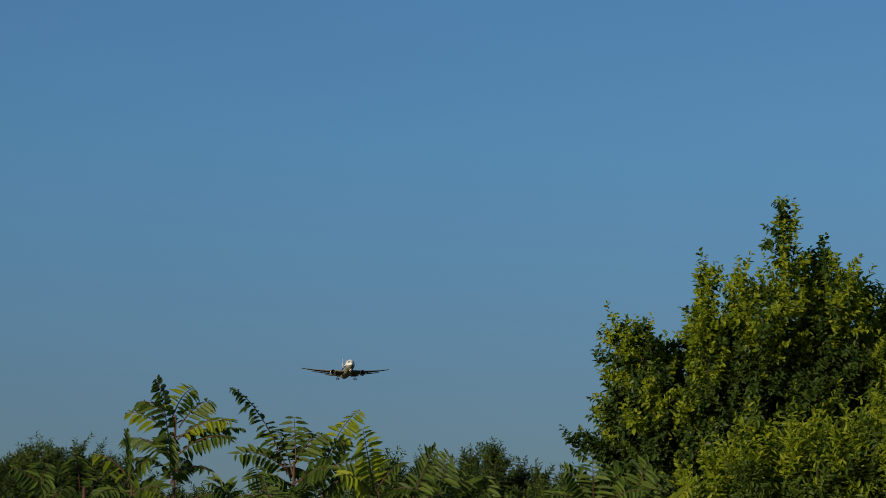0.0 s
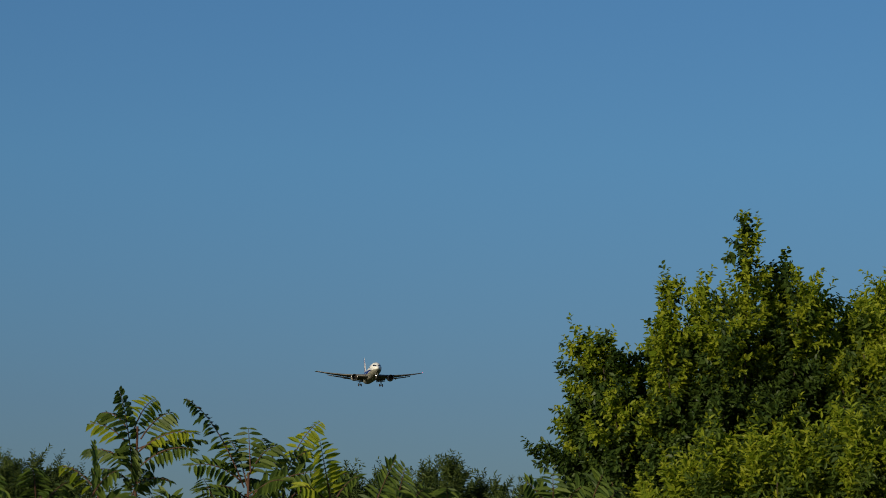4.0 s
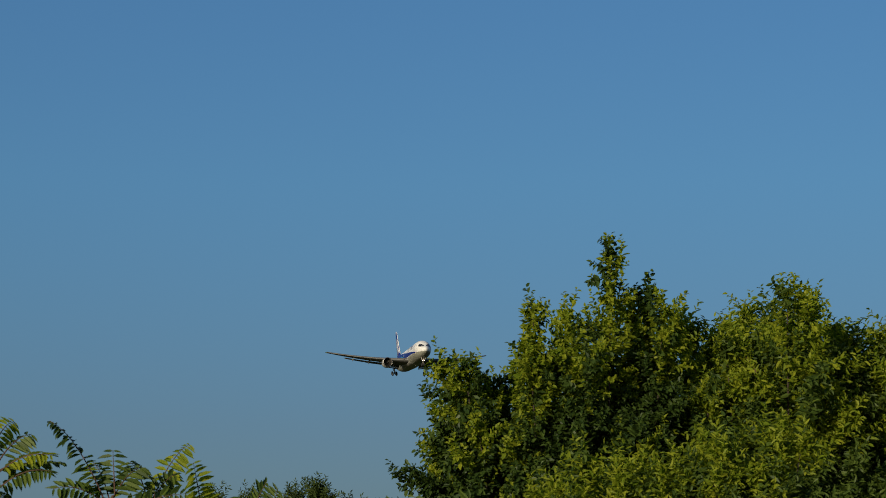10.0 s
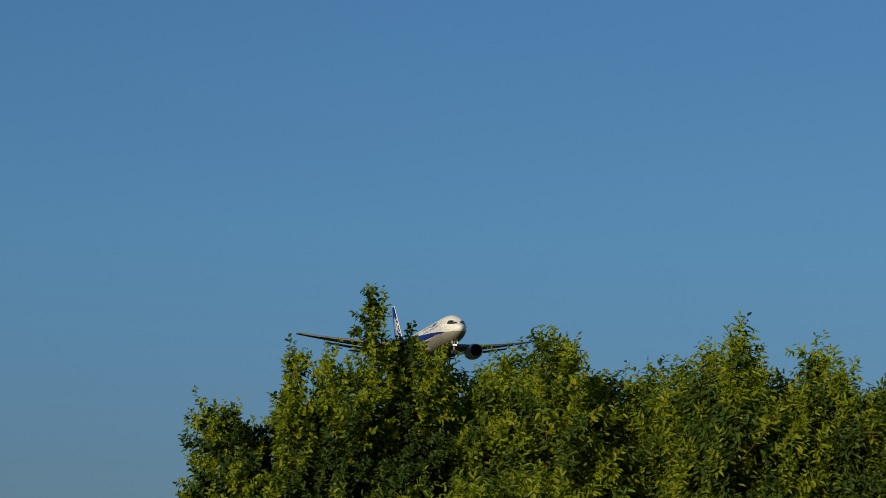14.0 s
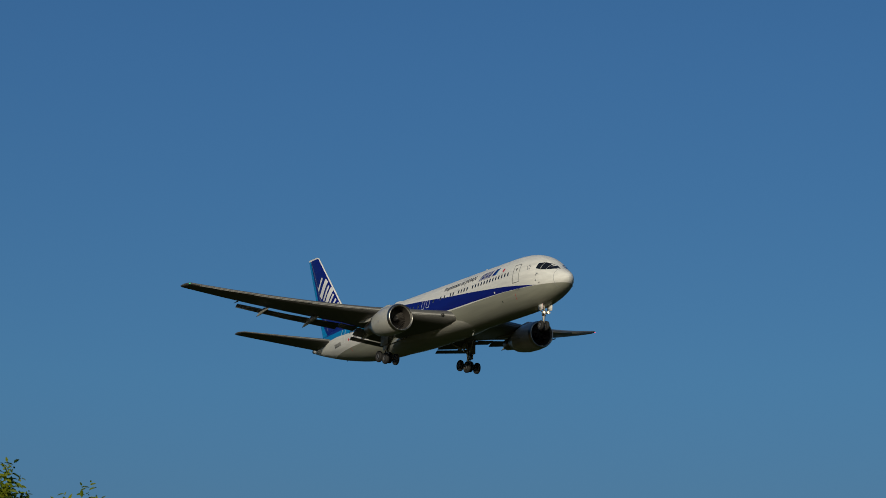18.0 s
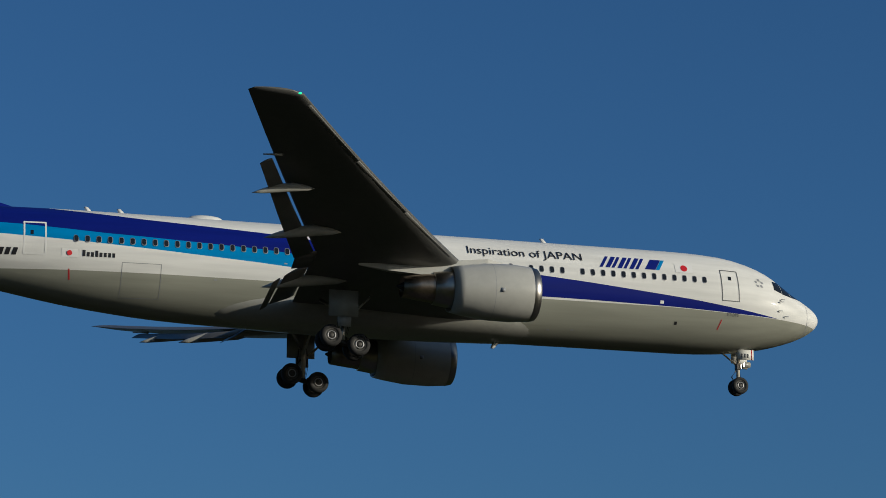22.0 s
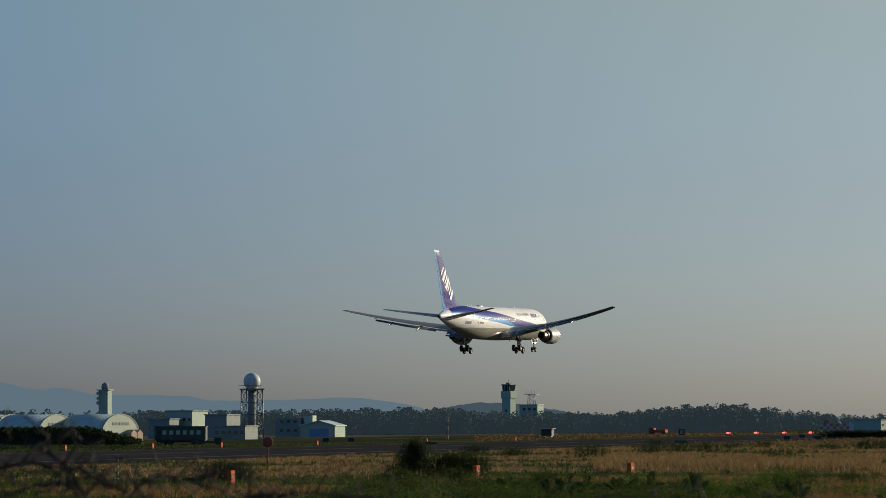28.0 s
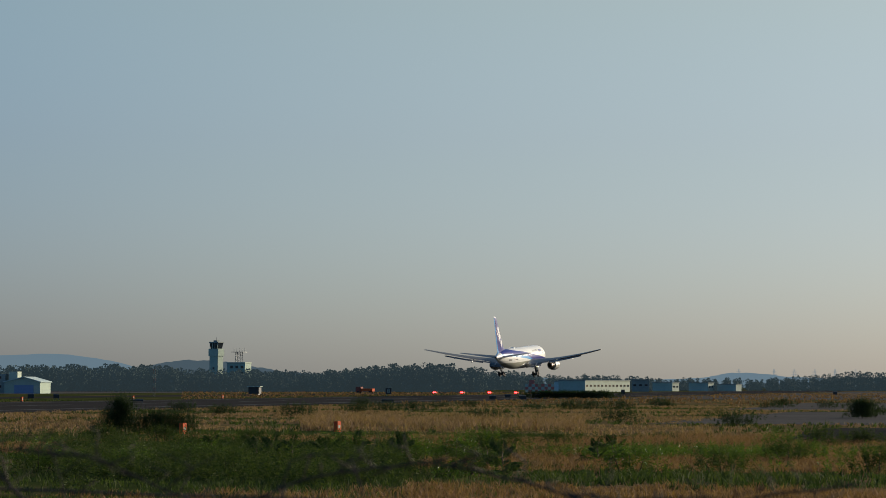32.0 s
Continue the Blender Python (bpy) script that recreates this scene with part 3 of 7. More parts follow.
    # wings
    for side in (-1, 1):
        st = []
        for y in (1.2, 2.4, 4, 6, 8.6, 11, 14, 17, 20, 22.6, 23.5):
            c = wing_te(y) - wing_le(y)
            th = 0.145 - 0.03 * min(1, (y - 1.2) / 10)
            st.append((y, wing_le(y), c, wing_z(y) + 0.02, th, 2.2 - 0.17 * y))
        st.append((23.78, wing_le(23.5) + 0.55, 1.75, wing_z(23.78) + 0.02, 0.06, -1.7))
        w = part("wing", surface(st, side, 14), M["wingtop"], a, "grey swept wing")
        # slats
        for y0, y1 in ((3.2, 7.0), (9.0, 13.6), (13.7, 18.3), (18.4, 22.8)):
            st = [(y, wing_le(y) + 0.03, 0.14 * (wing_te(y) - wing_le(y)) * (0.8 if y < 9 else 1.0) + 0.2, wing_z(y) - 0.07, 0.15, 2.2 - 0.17 * y - 9) for y in (y0, (y0 + y1) / 2, y1)]
            part("slat", surface(st, side, 8), M["slat"], w, "extended pale grey slat")
        # flaps with their rear segments
        for y0, y1, c0, c1 in ((2.9, 6.9, 1.55, 1.4), (8.9, 18.3, 1.15, 0.72)):
            st = [(y, wing_te(y) + 0.03, c - 0.08, wing_z(y) - 0.20 - 0.02 * c, 0.14, 25) for y, c in ((y0, c0), ((y0 + y1) / 2, (c0 + c1) / 2), (y1, c1))]
            part("flap", surface(st, side, 8), M["wingtop"], w, "lowered flap")
            if y0 < 5:
                st = [(y, wing_te(y) + 1.42, 0.5, wing_z(y) - 0.92, 0.12, 34) for y in (y0, y1)]
                part("flap", surface(st, side, 8), M["wingtop"], w, "rear segment of the lowered flap")
        st = [(y, wing_te(y) - 0.15, 1.1, wing_z(y) - 0.22, 0.12, 12) for y in (7.0, 8.8)]
        part("aileron", surface(st, side, 8), M["wingtop"], w, "drooped inboard aileron")
        # flap-track fairings
        for y, ln in ((5.6, 4.4), (11.6, 3.8), (16.0, 3.0)):
            x0 = wing_te(y) - 0.5 * ln
            rr = []
            for q, r in ((0, 0.02), (0.12, 0.6), (0.35, 1.0), (0.6, 0.95), (0.85, 0.5), (1.0, 0.03)):
                rr.append([(27 - (x0 + ln * q), side * (y + 0.05 * ln * r * math.cos(u)), wing_z(y) - 0.36 - 0.5 * max(0, q - 0.45) * ln * 0.5 + 0.075 * ln * r * math.sin(u)) for u in [2 * math.pi * k / 12 for k in range(12)]])
            part("flap_fairing", loft(rr), M["grey"], w, "pointed grey flap-track fairing")
        part("vane", tube([(27 - wing_te(18.5) + 0.5, side * 18.5, wing_z(18.5) - 0.1), (27 - wing_te(18.5) - 0.42, side * 18.5, wing_z(18.5) - 0.14)], [0.07, 0.03], 8), M["grey"], w)
        part("position_lamp", lathe([(-0.12, 0.02), (-0.08, 0.05), (0.08, 0.05), (0.12, 0.02)], 'x', (27 - wing_le(23.4) - 0.35, side * 23.6, wing_z(23.5) + 0.06), 10), M["navg"] if side < 0 else M["papi"], w)
        part("landing_lamp", lathe([(-0.12, 0.15), (0.02, 0.13), (0.05, 0.02)], 'x', (27 - wing_le(3.2) + 0.20, side * 3.2, wing_z(3.2) + 0.02), 14), M["rim"], w, "unlit landing lamp")
        # engine
        ex, ey, ez = 27, side * 7.92, -2.06
        cowl = [(27 - 18.62, 1.16), (27 - 18.5, 1.24), (27 - 18.55, 1.31), (27 - 18.9, 1.38), (27 - 19.8, 1.45), (27 - 21.2, 1.42), (27 - 22.4, 1.25), (27 - 22.95, 1.14), (27 - 22.9, 1.06), (27 - 21.5, 1.1), (27 - 20.0, 1.14), (27 - 19.2, 1.13), (27 - 18.62, 1.16)]
        e = part("engine", lathe(cowl, 'x', (0, ey, ez), 48, False), M["nacelle"], a, "grey engine cowling")
        part("intake_lip", lathe([(27 - 18.68, 1.145), (27 - 18.55, 1.19), (27 - 18.485, 1.24), (27 - 18.54, 1.315), (27 - 18.86, 1.387), (27 - 18.9, 1.37)], 'x', (0, ey, ez), 48, False), M["metal"], e, "bright intake lip")
        part("fan_spinner", lathe([(27 - 19.2, 0.02), (27 - 19.35, 0.14), (27 - 19.75, 0.34)], 'x', (0, ey, ez), 20), M["dark"], e)
        bm = bmesh.new()
        for k in range(34):
            u = 2 * math.pi * k / 34
            d = Vector((0, math.cos(u), math.sin(u)))
            tdir = Vector((0, -math.sin(u), math.cos(u)))
            q = [Vector((27 - 19.72, ey, ez)) + d * 0.3 - tdir * 0.03, Vector((27 - 19.78, ey, ez)) + d * 0.3 + tdir * 0.03, Vector((27 - 19.95, ey, ez)) + d * 1.12 + tdir * 0.11, Vector((27 - 19.75, ey, ez)) + d * 1.12 - tdir * 0.09]
            bm.faces.new([bm.verts.new(v) for v in q])
        part("fan", bm, M["liner"], e, "ring of fan blades", smooth=False)
        part("intake_liner", lathe([(27 - 18.72, 1.135), (27 - 19.2, 1.115), (27 - 20.15, 1.12)], 'x', (0, ey, ez), 40, False), M["liner"], e, "dark intake lining")
        part("fan_backing", lathe([(27 - 20.2, 0.02), (27 - 20.21, 1.14)], 'x', (0, ey, ez), 32, False), M["dark"], e)
        part("core_cowl", lathe([(27 - 21.6, 1.02), (27 - 22.9, 0.94), (27 - 23.8, 0.82), (27 - 23.82, 0.74)], 'x', (0, ey, ez), 40, False), M["metal"], e, "bare metal core cowl")
        part("nozzle", lathe([(27 - 23.7, 0.74), (27 - 24.5, 0.66), (27 - 25.4, 0.55), (27 - 25.38, 0.50), (27 - 24.2, 0.46)], 'x', (0, ey, ez), 40, False), M["hot"], e, "heat-stained bronze exhaust nozzle")
        part("exhaust_plug", lathe([(27 - 24.4, 0.40), (27 - 25.2, 0.28), (27 - 25.65, 0.05)], 'x', (0, ey, ez), 24), M["dark"], e)
        part("inner_wall", lathe([(27 - 21.7, 1.1), (27 - 21.72, 0.9)], 'x', (0, ey, ez), 32, False), M["dark"], e)
        part("maker_mark", box(27 - 20.66, 27 - 20.46, ey - 1.456, ey - 1.436, ez - 0.30, ez - 0.10), M["gmark"], e)
        for s0 in (20.9,):
            part("cowl_seam", lathe([(27 - s0, 1.430), (27 - s0 - 0.018, 1.429)], 'x', (0, ey, ez), 48, False), M["gmark"], e)
        # pylon
        rr = []
        for s, zt, zb, wd in ((19.9, -0.62, -0.75, 0.05), (21.0, -0.38, -1.2, 0.22), (22.4, -0.55, -1.4, 0.27), (24.0, -0.75, -1.5, 0.25), (26.0, -0.95, -1.35, 0.18), (27.6, -1.0, -1.12, 0.03)):
            rr.append([(27 - s, ey + wd * c, (zt + zb) / 2 + (zt - zb) / 2 * d) for c, d in ((1, -0.9), (1, 0.9), (0, 1), (-1, 0.9), (-1, -0.9), (0, -1))])
        part("pylon", loft(rr), M["nacelle"], e, smooth=False)
        # main gear
        gx, gy, gz = 27 - 27.62, side * 4.65, -4.32
        g = part("main_gear", tube([(gx + 0.1, gy - side * 0.5, -1.4), (gx + 0.03, gy - side * 0.1, -2.9), (gx, gy, gz)], [0.17, 0.15, 0.11], 14), M["beige"], a, "lowered main landing gear leg")
        part("oleo", tube([(gx, gy, -3.3), (gx, gy, gz)], 0.10, 12), M["metal"], g)
        part("bogie_beam", tube([(gx - 0.72, gy, gz + 0.20), (gx, gy, gz), (gx + 0.72, gy, gz - 0.2)], [0.1, 0.15, 0.1], 10), M["rim"], g)
        part("drag_brace", tube([(gx + 1.5, gy - side * 0.3, -1.8), (gx + 0.1, gy, -3.2)], 0.06, 8), M["beige"], g)
        part("side_brace", tube([(gx, gy - side * 2.2, -2.0), (gx, gy - side * 0.1, -3.0)], 0.06, 8), M["beige"], g)
        part("torque_link", tube([(gx - 0.12, gy, -3.2), (gx - 0.48, gy, -3.75), (gx - 0.1, gy, gz + 0.1)], 0.05, 8), M["rim"], g)
        for dx, dz in ((0.72, -0.2), (-0.72, 0.2)):
            part("axle", tube([(gx + dx, gy - 0.7, gz + dz), (gx + dx, gy + 0.7, gz + dz)], 0.07, 10), M["rim"], g)
            for dy in (-0.57, 0.57):
                wheel(g, gx + dx, gy + dy, gz + dz, 0.57, 0.2)
        part("gear_door", box(gx - 0.80, gx + 0.72, gy + side * 0.36 - 0.03, gy + side * 0.36 + 0.03, -3.05, -1.7, 0.01), M["grey"], g, "grey gear door")
        part("leg_door", box(gx - 0.32, gx + 0.36, gy + side * 0.30 - 0.03, gy + side * 0.30 + 0.03, -3.55, -3.0, 0.01), M["grey"], g)
        for k, (dx, r0) in enumerate(((0.16, 0.02), (-0.2, 0.025), (0.22, 0.016))):
            part("hose", tube([(gx + dx, gy + side * 0.05, -2.6), (gx + dx * 1.5, gy + side * 0.12, -3.5), (gx + dx * 0.8, gy, gz + 0.12)], r0, 6), M["tyre"], g)
        part("retract_jack", tube([(gx - 0.9, gy - side * 1.2, -1.9), (gx - 0.1, gy - side * 0.1, -2.7)], [0.09, 0.06], 8), M["metal"], g)
        # tailplane
        st = [(0.4, 46.5, 5.9, 0.85, 0.1, 1), (1.2, 47.1, 5.4, 0.97, 0.1, 1), (5, 49.95, 3.75, 1.52, 0.095, 1), (8.9, 52.85, 2.1, 2.1, 0.09, 1), (9.31, 53.5, 1.3, 2.15, 0.06, 1)]
        h = part("tailplane", surface(st, side, 12), M["wingtop"], a, "grey swept tailplane")
        part("elevator", surface([(y, 46.5 + 0.74 * (y - 0.4) + 0.74 * c, 0.27 * c, z, 0.09, 3) for y, c, z in ((1.6, 5.2, 1.02), (8.8, 2.15, 2.09))], side, 6), M["grey"], h)
    # fin
    def fin_le(z):
        return lerp([(1.6, 41.5), (2.4, 42.7), (2.91, 44.05), (3.2, 45.2), (3.7, 46.05), (4.4, 46.78)], z) if z < 4.4 else 46.78 + (z - 4.4) * 0.953
    def fin_te(z):
        return 51.95 + (z - 2.1) * 0.427
    rings = []
    zs = [1.6, 2.4, 2.7, 2.91, 3.2, 3.6, 4.0, 4.4, 5.5, 7, 9, 10.5, 11.35, 11.52]
    for z in zs:
        le, te = fin_le(z), fin_te(z)
        if z > 11.4:
            le += 0.35
        c = te - le
        th = 0.10 * (52 - 46.83) / max(c, 2) if z < 4.4 else 0.10
        rings.append([(27 - (le + u), v * (0.25 if z > 11.4 else 1), z) for u, v in [(p, q - 0.018 * c * (1 - (2 * p / c - 0.9) ** 2)) for p, q in foil(c, th, 14)]])
    fin = part("fin", loft(rings), M["fin"], a, "navy fin with light blue trailing band and white leading edge")
    part("rudder_gap", tube([(27 - fin_te(2.6) + 1.75, -0.19, 2.6), (27 - fin_te(11.2) + 0.72, -0.1, 11.2)], 0.012, 5), M["gmark"], fin)

    def fin_skin(s, z):
        le, te = fin_le(z), fin_te(z)
        c = te - le
        x = min(max((s - le) / c, 0.0), 1.0)
        return 5 * 0.10 * c * (0.2969 * math.sqrt(x) - 0.126 * x - 0.3516 * x * x + 0.2843 * x**3 - 0.1015 * x**4) + 0.012
    def fin_bar(c0, c1, c2, c3, side):
        bm = bmesh.new()
        g = []
        for j in range(7):
            row = []
            for i in range(7):
                u, v = i / 6, j / 6
                s = (1 - u) * ((1 - v) * c0[0] + v * c3[0]) + u * ((1 - v) * c1[0] + v * c2[0])
                z = (1 - u) * ((1 - v) * c0[1] + v * c3[1]) + u * ((1 - v) * c1[1] + v * c2[1])
                s = max(s, fin_le(z) + 0.14)
                row.append(bm.verts.new((27 - s, side * fin_skin(s, z), z)))
            g.append(row)
        for p, q in zip(g[:-1], g[1:]):
            for i in range(6):
                bm.faces.new((p[i], p[i + 1], q[i + 1], q[i]))
        bmesh.ops.recalc_face_normals(bm, faces=bm.faces)
        return bm
    for side in (-1, 1):
        for bar in FIN_BARS:
            part("fin_mark", fin_bar(*bar, side), M["wmark"], fin, "white slanted bar of the fin mark")
    # nose gear
    nx, nz = 27 - 4.7, -4.36
    g = part("nose_gear", tube([(nx + 0.1, 0, -1.9), (nx + 0.02, 0, -3.5), (nx, 0, nz)], [0.11, 0.10, 0.08], 12), M["beige"], a, "lowered nose landing gear leg")
    part("oleo", tube([(nx, 0, -3.55), (nx, 0, nz)], 0.075, 10), M["metal"], g)
    part("axle", tube([(nx, -0.4, nz), (nx, 0.4, nz)], 0.06, 8), M["rim"], g)
    part("drag_brace", tube([(nx - 1.2, 0, -2.3), (nx - 0.05, 0, -3.2)], 0.05, 8), M["beige"], g)
    part("steering_unit", box(nx - 0.12, nx + 0.15, -0.15, 0.15, -3.45, -3.12, 0.03), M["rim"], g, smooth=False)
    part("hose", tube([(nx + 0.14, 0.12, -3.3), (nx + 0.2, 0.14, -3.8), (nx + 0.06, 0.1, nz)], 0.018, 5), M["tyre"], g)
    part("torque_link", tube([(nx - 0.1, 0, -3.5), (nx - 0.36, 0, -3.85), (nx - 0.08, 0, nz + 0.1)], 0.035, 8), M["rim"], g)
    for dy in (-0.29, 0.29):
        wheel(g, nx, dy, nz, 0.46, 0.15)
        part("taxi_lamp", lathe([(nx + 0.30, 0.02), (nx + 0.31, 0.12), (nx + 0.38, 0.11), (nx + 0.40, 0.02)], 'x', (0, dy * 0.75, -3.18), 14), M["lamp"], g, "lit taxi lamp")
        # tube added to block the lamp's glow from the side
        part("added_lamp_shroud", lathe([(nx + 0.28, 0.14), (nx + 0.62, 0.155), (nx + 0.62, 0.14), (nx + 0.30, 0.128)], 'x', (0, dy * 0.75, -3.18), 14, False), M["grey"], g)
    for side in (-1, 1):
        d = part("gear_door", box(nx - 0.18, nx + 0.74, side * 0.50 - 0.02, side * 0.50 + 0.02, -2.98, -2.42, 0.01), M["white"], g, "pale nose gear door")
        for i in range(3):
            part("number_mark", box(nx + 0.02 + 0.16 * i, nx + 0.13 + 0.16 * i, side * 0.523 - 0.003, side * 0.523 + 0.003, -2.86, -2.64), M["line"], d)
        part("door_stripe", box(nx + 0.60, nx + 0.65, side * 0.523 - 0.003, side * 0.523 + 0.003, -2.97, -2.43), M["red"], d)
    return a


def fin_stroke(s, z, wide, long):
    """Corners of one slanted stroke about its middle; all strokes lie parallel."""
    ux, uz, vx, vz = 0.78 * wide, 0.62 * wide, 0.62 * long, -0.78 * long
    return ((s + ux - vx, z + uz - vz), (s - ux - vx, z - uz - vz), (s - ux + vx, z - uz + vz), (s + ux + vx, z + uz + vz))


FIN_BARS = [fin_stroke(*q) for q in (
    (52.60, 8.25, 0.17, 0.80), (51.70, 7.58, 0.36, 1.12), (51.02, 6.95, 0.17, 0.95), (50.42, 6.36, 0.37, 1.20),
    (49.83, 5.82, 0.17, 0.95), (49.22, 5.22, 0.17, 0.95), (48.53, 4.52, 0.34, 1.05))]
PLANE = airliner()


# ---- ground, runway, woods ----
def at(az, d, z=0.0):
    """A point at a bearing and distance from the observer."""
    return (d * math.cos(radians(az)), d * math.sin(radians(az)), z)


def ground_mat():
    m = bpy.data.materials.new("field")
    m.use_nodes = True
    nt = m.node_tree
    b = nt.nodes["Principled BSDF"]
    b.inputs["Roughness"].default_value = 0.95
    b.inputs["Specular IOR Level"].default_value = 0.0
    tc = nt.nodes.new("ShaderNodeTexCoord")
    def noise(scale, detail=6):
        n = nt.nodes.new("ShaderNodeTexNoise")
        n.inputs["Scale"].default_value = scale
        n.inputs["Detail"].default_value = detail
        nt.links.new(tc.outputs["Object"], n.inputs["Vector"])
        return n.outputs[0]
    r = nt.nodes.new("ShaderNodeValToRGB")
    e = r.color_ramp.elements
    e[0].position, e[0].color = 0.36, (0.03, 0.045, 0.012, 1)
    e[1].position, e[1].color = 0.66, (0.21, 0.128, 0.068, 1)
    k = e.new(0.5)
    k.color = (0.115, 0.092, 0.042, 1)
    nt.links.new(noise(0.055, 9), r.inputs[0])
    sp = nt.nodes.new("ShaderNodeSeparateXYZ")
    nt.links.new(tc.outputs["Object"], sp.inputs[0])
    mr = nt.nodes.new("ShaderNodeMapRange")
    mr.inputs[1].default_value, mr.inputs[2].default_value, mr.inputs[3].default_value, mr.inputs[4].default_value = 150, 200, 0.0, 0.14
    my = nt.nodes.new("ShaderNodeMapRange")
    my.inputs[1].default_value, my.inputs[2].default_value, my.inputs[3].default_value, my.inputs[4].default_value = 9, 24, 0.10, -0.12
    nt.links.new(sp.outputs[1], my.inputs[0])
    mz = nt.nodes.new("ShaderNodeMapRange")
    mz.inputs[1].default_value, mz.inputs[2].default_value, mz.inputs[3].default_value, mz.inputs[4].default_value = 150, 180, 0.0, -0.14
    nt.links.new(sp.outputs[1], mz.inputs[0])
    nt.links.new(sp.outputs[0], mr.inputs[0])
    nt.links.new(nmath(nt, 'ADD', nmath(nt, 'ADD', nmath(nt, 'ADD', noise(0.055, 9), mr.outputs[0]), my.outputs[0]), mz.outputs[0]), r.inputs[0])
    c = nmix(nt, nmath(nt, 'MULTIPLY', noise(1.6, 5), 0.5), r.outputs[0], (0.05, 0.055, 0.022))
    nt.links.new(c, b.inputs["Base Color"])
    return m


M["field"] = ground_mat()
M["asphalt"] = mat("worn_asphalt", (0.042, 0.040, 0.038), 1.0, spec=0.0, var=0.3, scale=0.08, bscale=0.9)
M["tarmac"] = mat("pale_concrete", (0.10, 0.094, 0.085), 1.0, spec=0.0, var=0.25, scale=0.1, bscale=1.2)
M["stripe"] = mat("runway_paint", (0.052, 0.051, 0.048), 0.7, var=0.3, scale=0.6, bscale=3)


def sheet(name, x0, x1, y0, y1, z, material, label, category):
    bm = bmesh.new()
    bm.faces.new([bm.verts.new(p) for p in ((x0, y0, z), (x1, y0, z), (x1, y1, z), (x0, y1, z))])
    return tagged(part(name, bm, material, smooth=False), label, category, kind="structure")


sheet("ground", -4900, 4900, -4900, 4900, 0, M["field"], "flat airfield ground of dry and green grass", "ground")
RWY = 136.0
sheet("runway", -60, 3000, RWY - 32, RWY + 30, 0.03, M["asphalt"], "dark worn asphalt runway across the field", "runway")
sheet("taxiway", -60, 3000, 206, 232, 0.03, M["asphalt"], "dark asphalt taxiway beside the runway", "taxiway")
sheet("apron", 380, 1600, 300, 520, 0.03, M["tarmac"], "pale concrete apron before the hangars", "apron")
sheet("taxiway", 150, 205, -60, 15, 0.03, M["asphalt"], "strip of dark asphalt in the grass", "taxiway")
sheet("taxiway", 222, 330, -70, 30, 0.03, M["tarmac"], "grey paved strip in the grass", "taxiway")
sheet("taxiway", 352, 500, -90, 40, 0.03, M["tarmac"], "grey paved strip in the grass", "taxiway")
sheet("taxiway", 620, 1500, 30, 96, 0.03, M["tarmac"], "pale paved strip beside the runway", "taxiway")
for y in (RWY - 22.2, RWY + 21.8):
    sheet("runway_edge_line", 0, 2600, y, y + 0.9, 0.04, M["stripe"], "worn white runway edge line", "runway marking")
for x in range(120, 1500, 60):
    sheet("runway_centre_line", x, x + 30, RWY - 0.45, RWY + 0.45, 0.04, M["stripe"], "worn white runway centre dash", "runway marking")

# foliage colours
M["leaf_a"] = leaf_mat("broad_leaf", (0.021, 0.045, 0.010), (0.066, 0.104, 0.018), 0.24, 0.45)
M["leaf_y"] = leaf_mat("young_sunlit_leaf", (0.13, 0.19, 0.012), (0.28, 0.31, 0.022), 0.4, 0.55)
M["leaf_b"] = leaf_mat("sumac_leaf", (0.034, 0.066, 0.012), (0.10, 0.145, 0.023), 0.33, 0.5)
M["leaf_p"] = leaf_mat("pine_needle", (0.012, 0.03, 0.008), (0.05, 0.075, 0.016), 0.15, 0.6)
# the far wood's last colour is a faint bluish glow painting haze over it
M["wood_hazed"] = leaf_mat("hazed_far_foliage", (0.02, 0.036, 0.03), (0.034, 0.052, 0.042), 0.0, 1.0, (0.011, 0.017, 0.0195))
M["grass_g"] = leaf_mat("green_grass", (0.024, 0.042, 0.012), (0.078, 0.095, 0.032), 0.25, 0.9)
M["grass_d"] = leaf_mat("dry_grass", (0.125, 0.066, 0.038), (0.34, 0.185, 0.10), 0.2, 0.9)
M["bark"] = mat("bark", (0.045, 0.032, 0.022), 0.9, var=0.4, scale=6, bscale=30, bump=0.6)
M["stem"] = mat("reddish_stem", (0.085, 0.04, 0.024), 0.7, var=0.3, scale=6, bscale=30)
rng = np.random.default_rng(5)


def unit(v):
    return v / np.maximum(np.linalg.norm(v, axis=-1, keepdims=True), 1e-9)


def leaf_mesh(base, axis, normal, length, width, fold=0.18):
    """Oval pointed leaves, folded along the midrib and bent down at the tip."""
    axis, side = unit(axis), unit(np.cross(axis, normal))
    nrm = unit(np.cross(side, axis))
    L, W = length[:, None], width[:, None]
    def at_(q, w, lift):
        return base + axis * L * q + side * W * w + nrm * (W * lift - L * 0.16 * q * q)
    rows = [at_(0, 0, 0), at_(0.27, 0.44, fold), at_(0.66, 0.38, fold), at_(1.0, 0, 0), at_(0.66, -0.38, fold), at_(0.27, -0.44, fold)]
    v = np.stack(rows, 1).reshape(-1, 3)
    i = (np.arange(len(base)) * 6)[:, None]
    f = np.concatenate([i + t for t in ([0, 3, 2, 1], [0, 5, 4, 3])], 0)
    return v, f


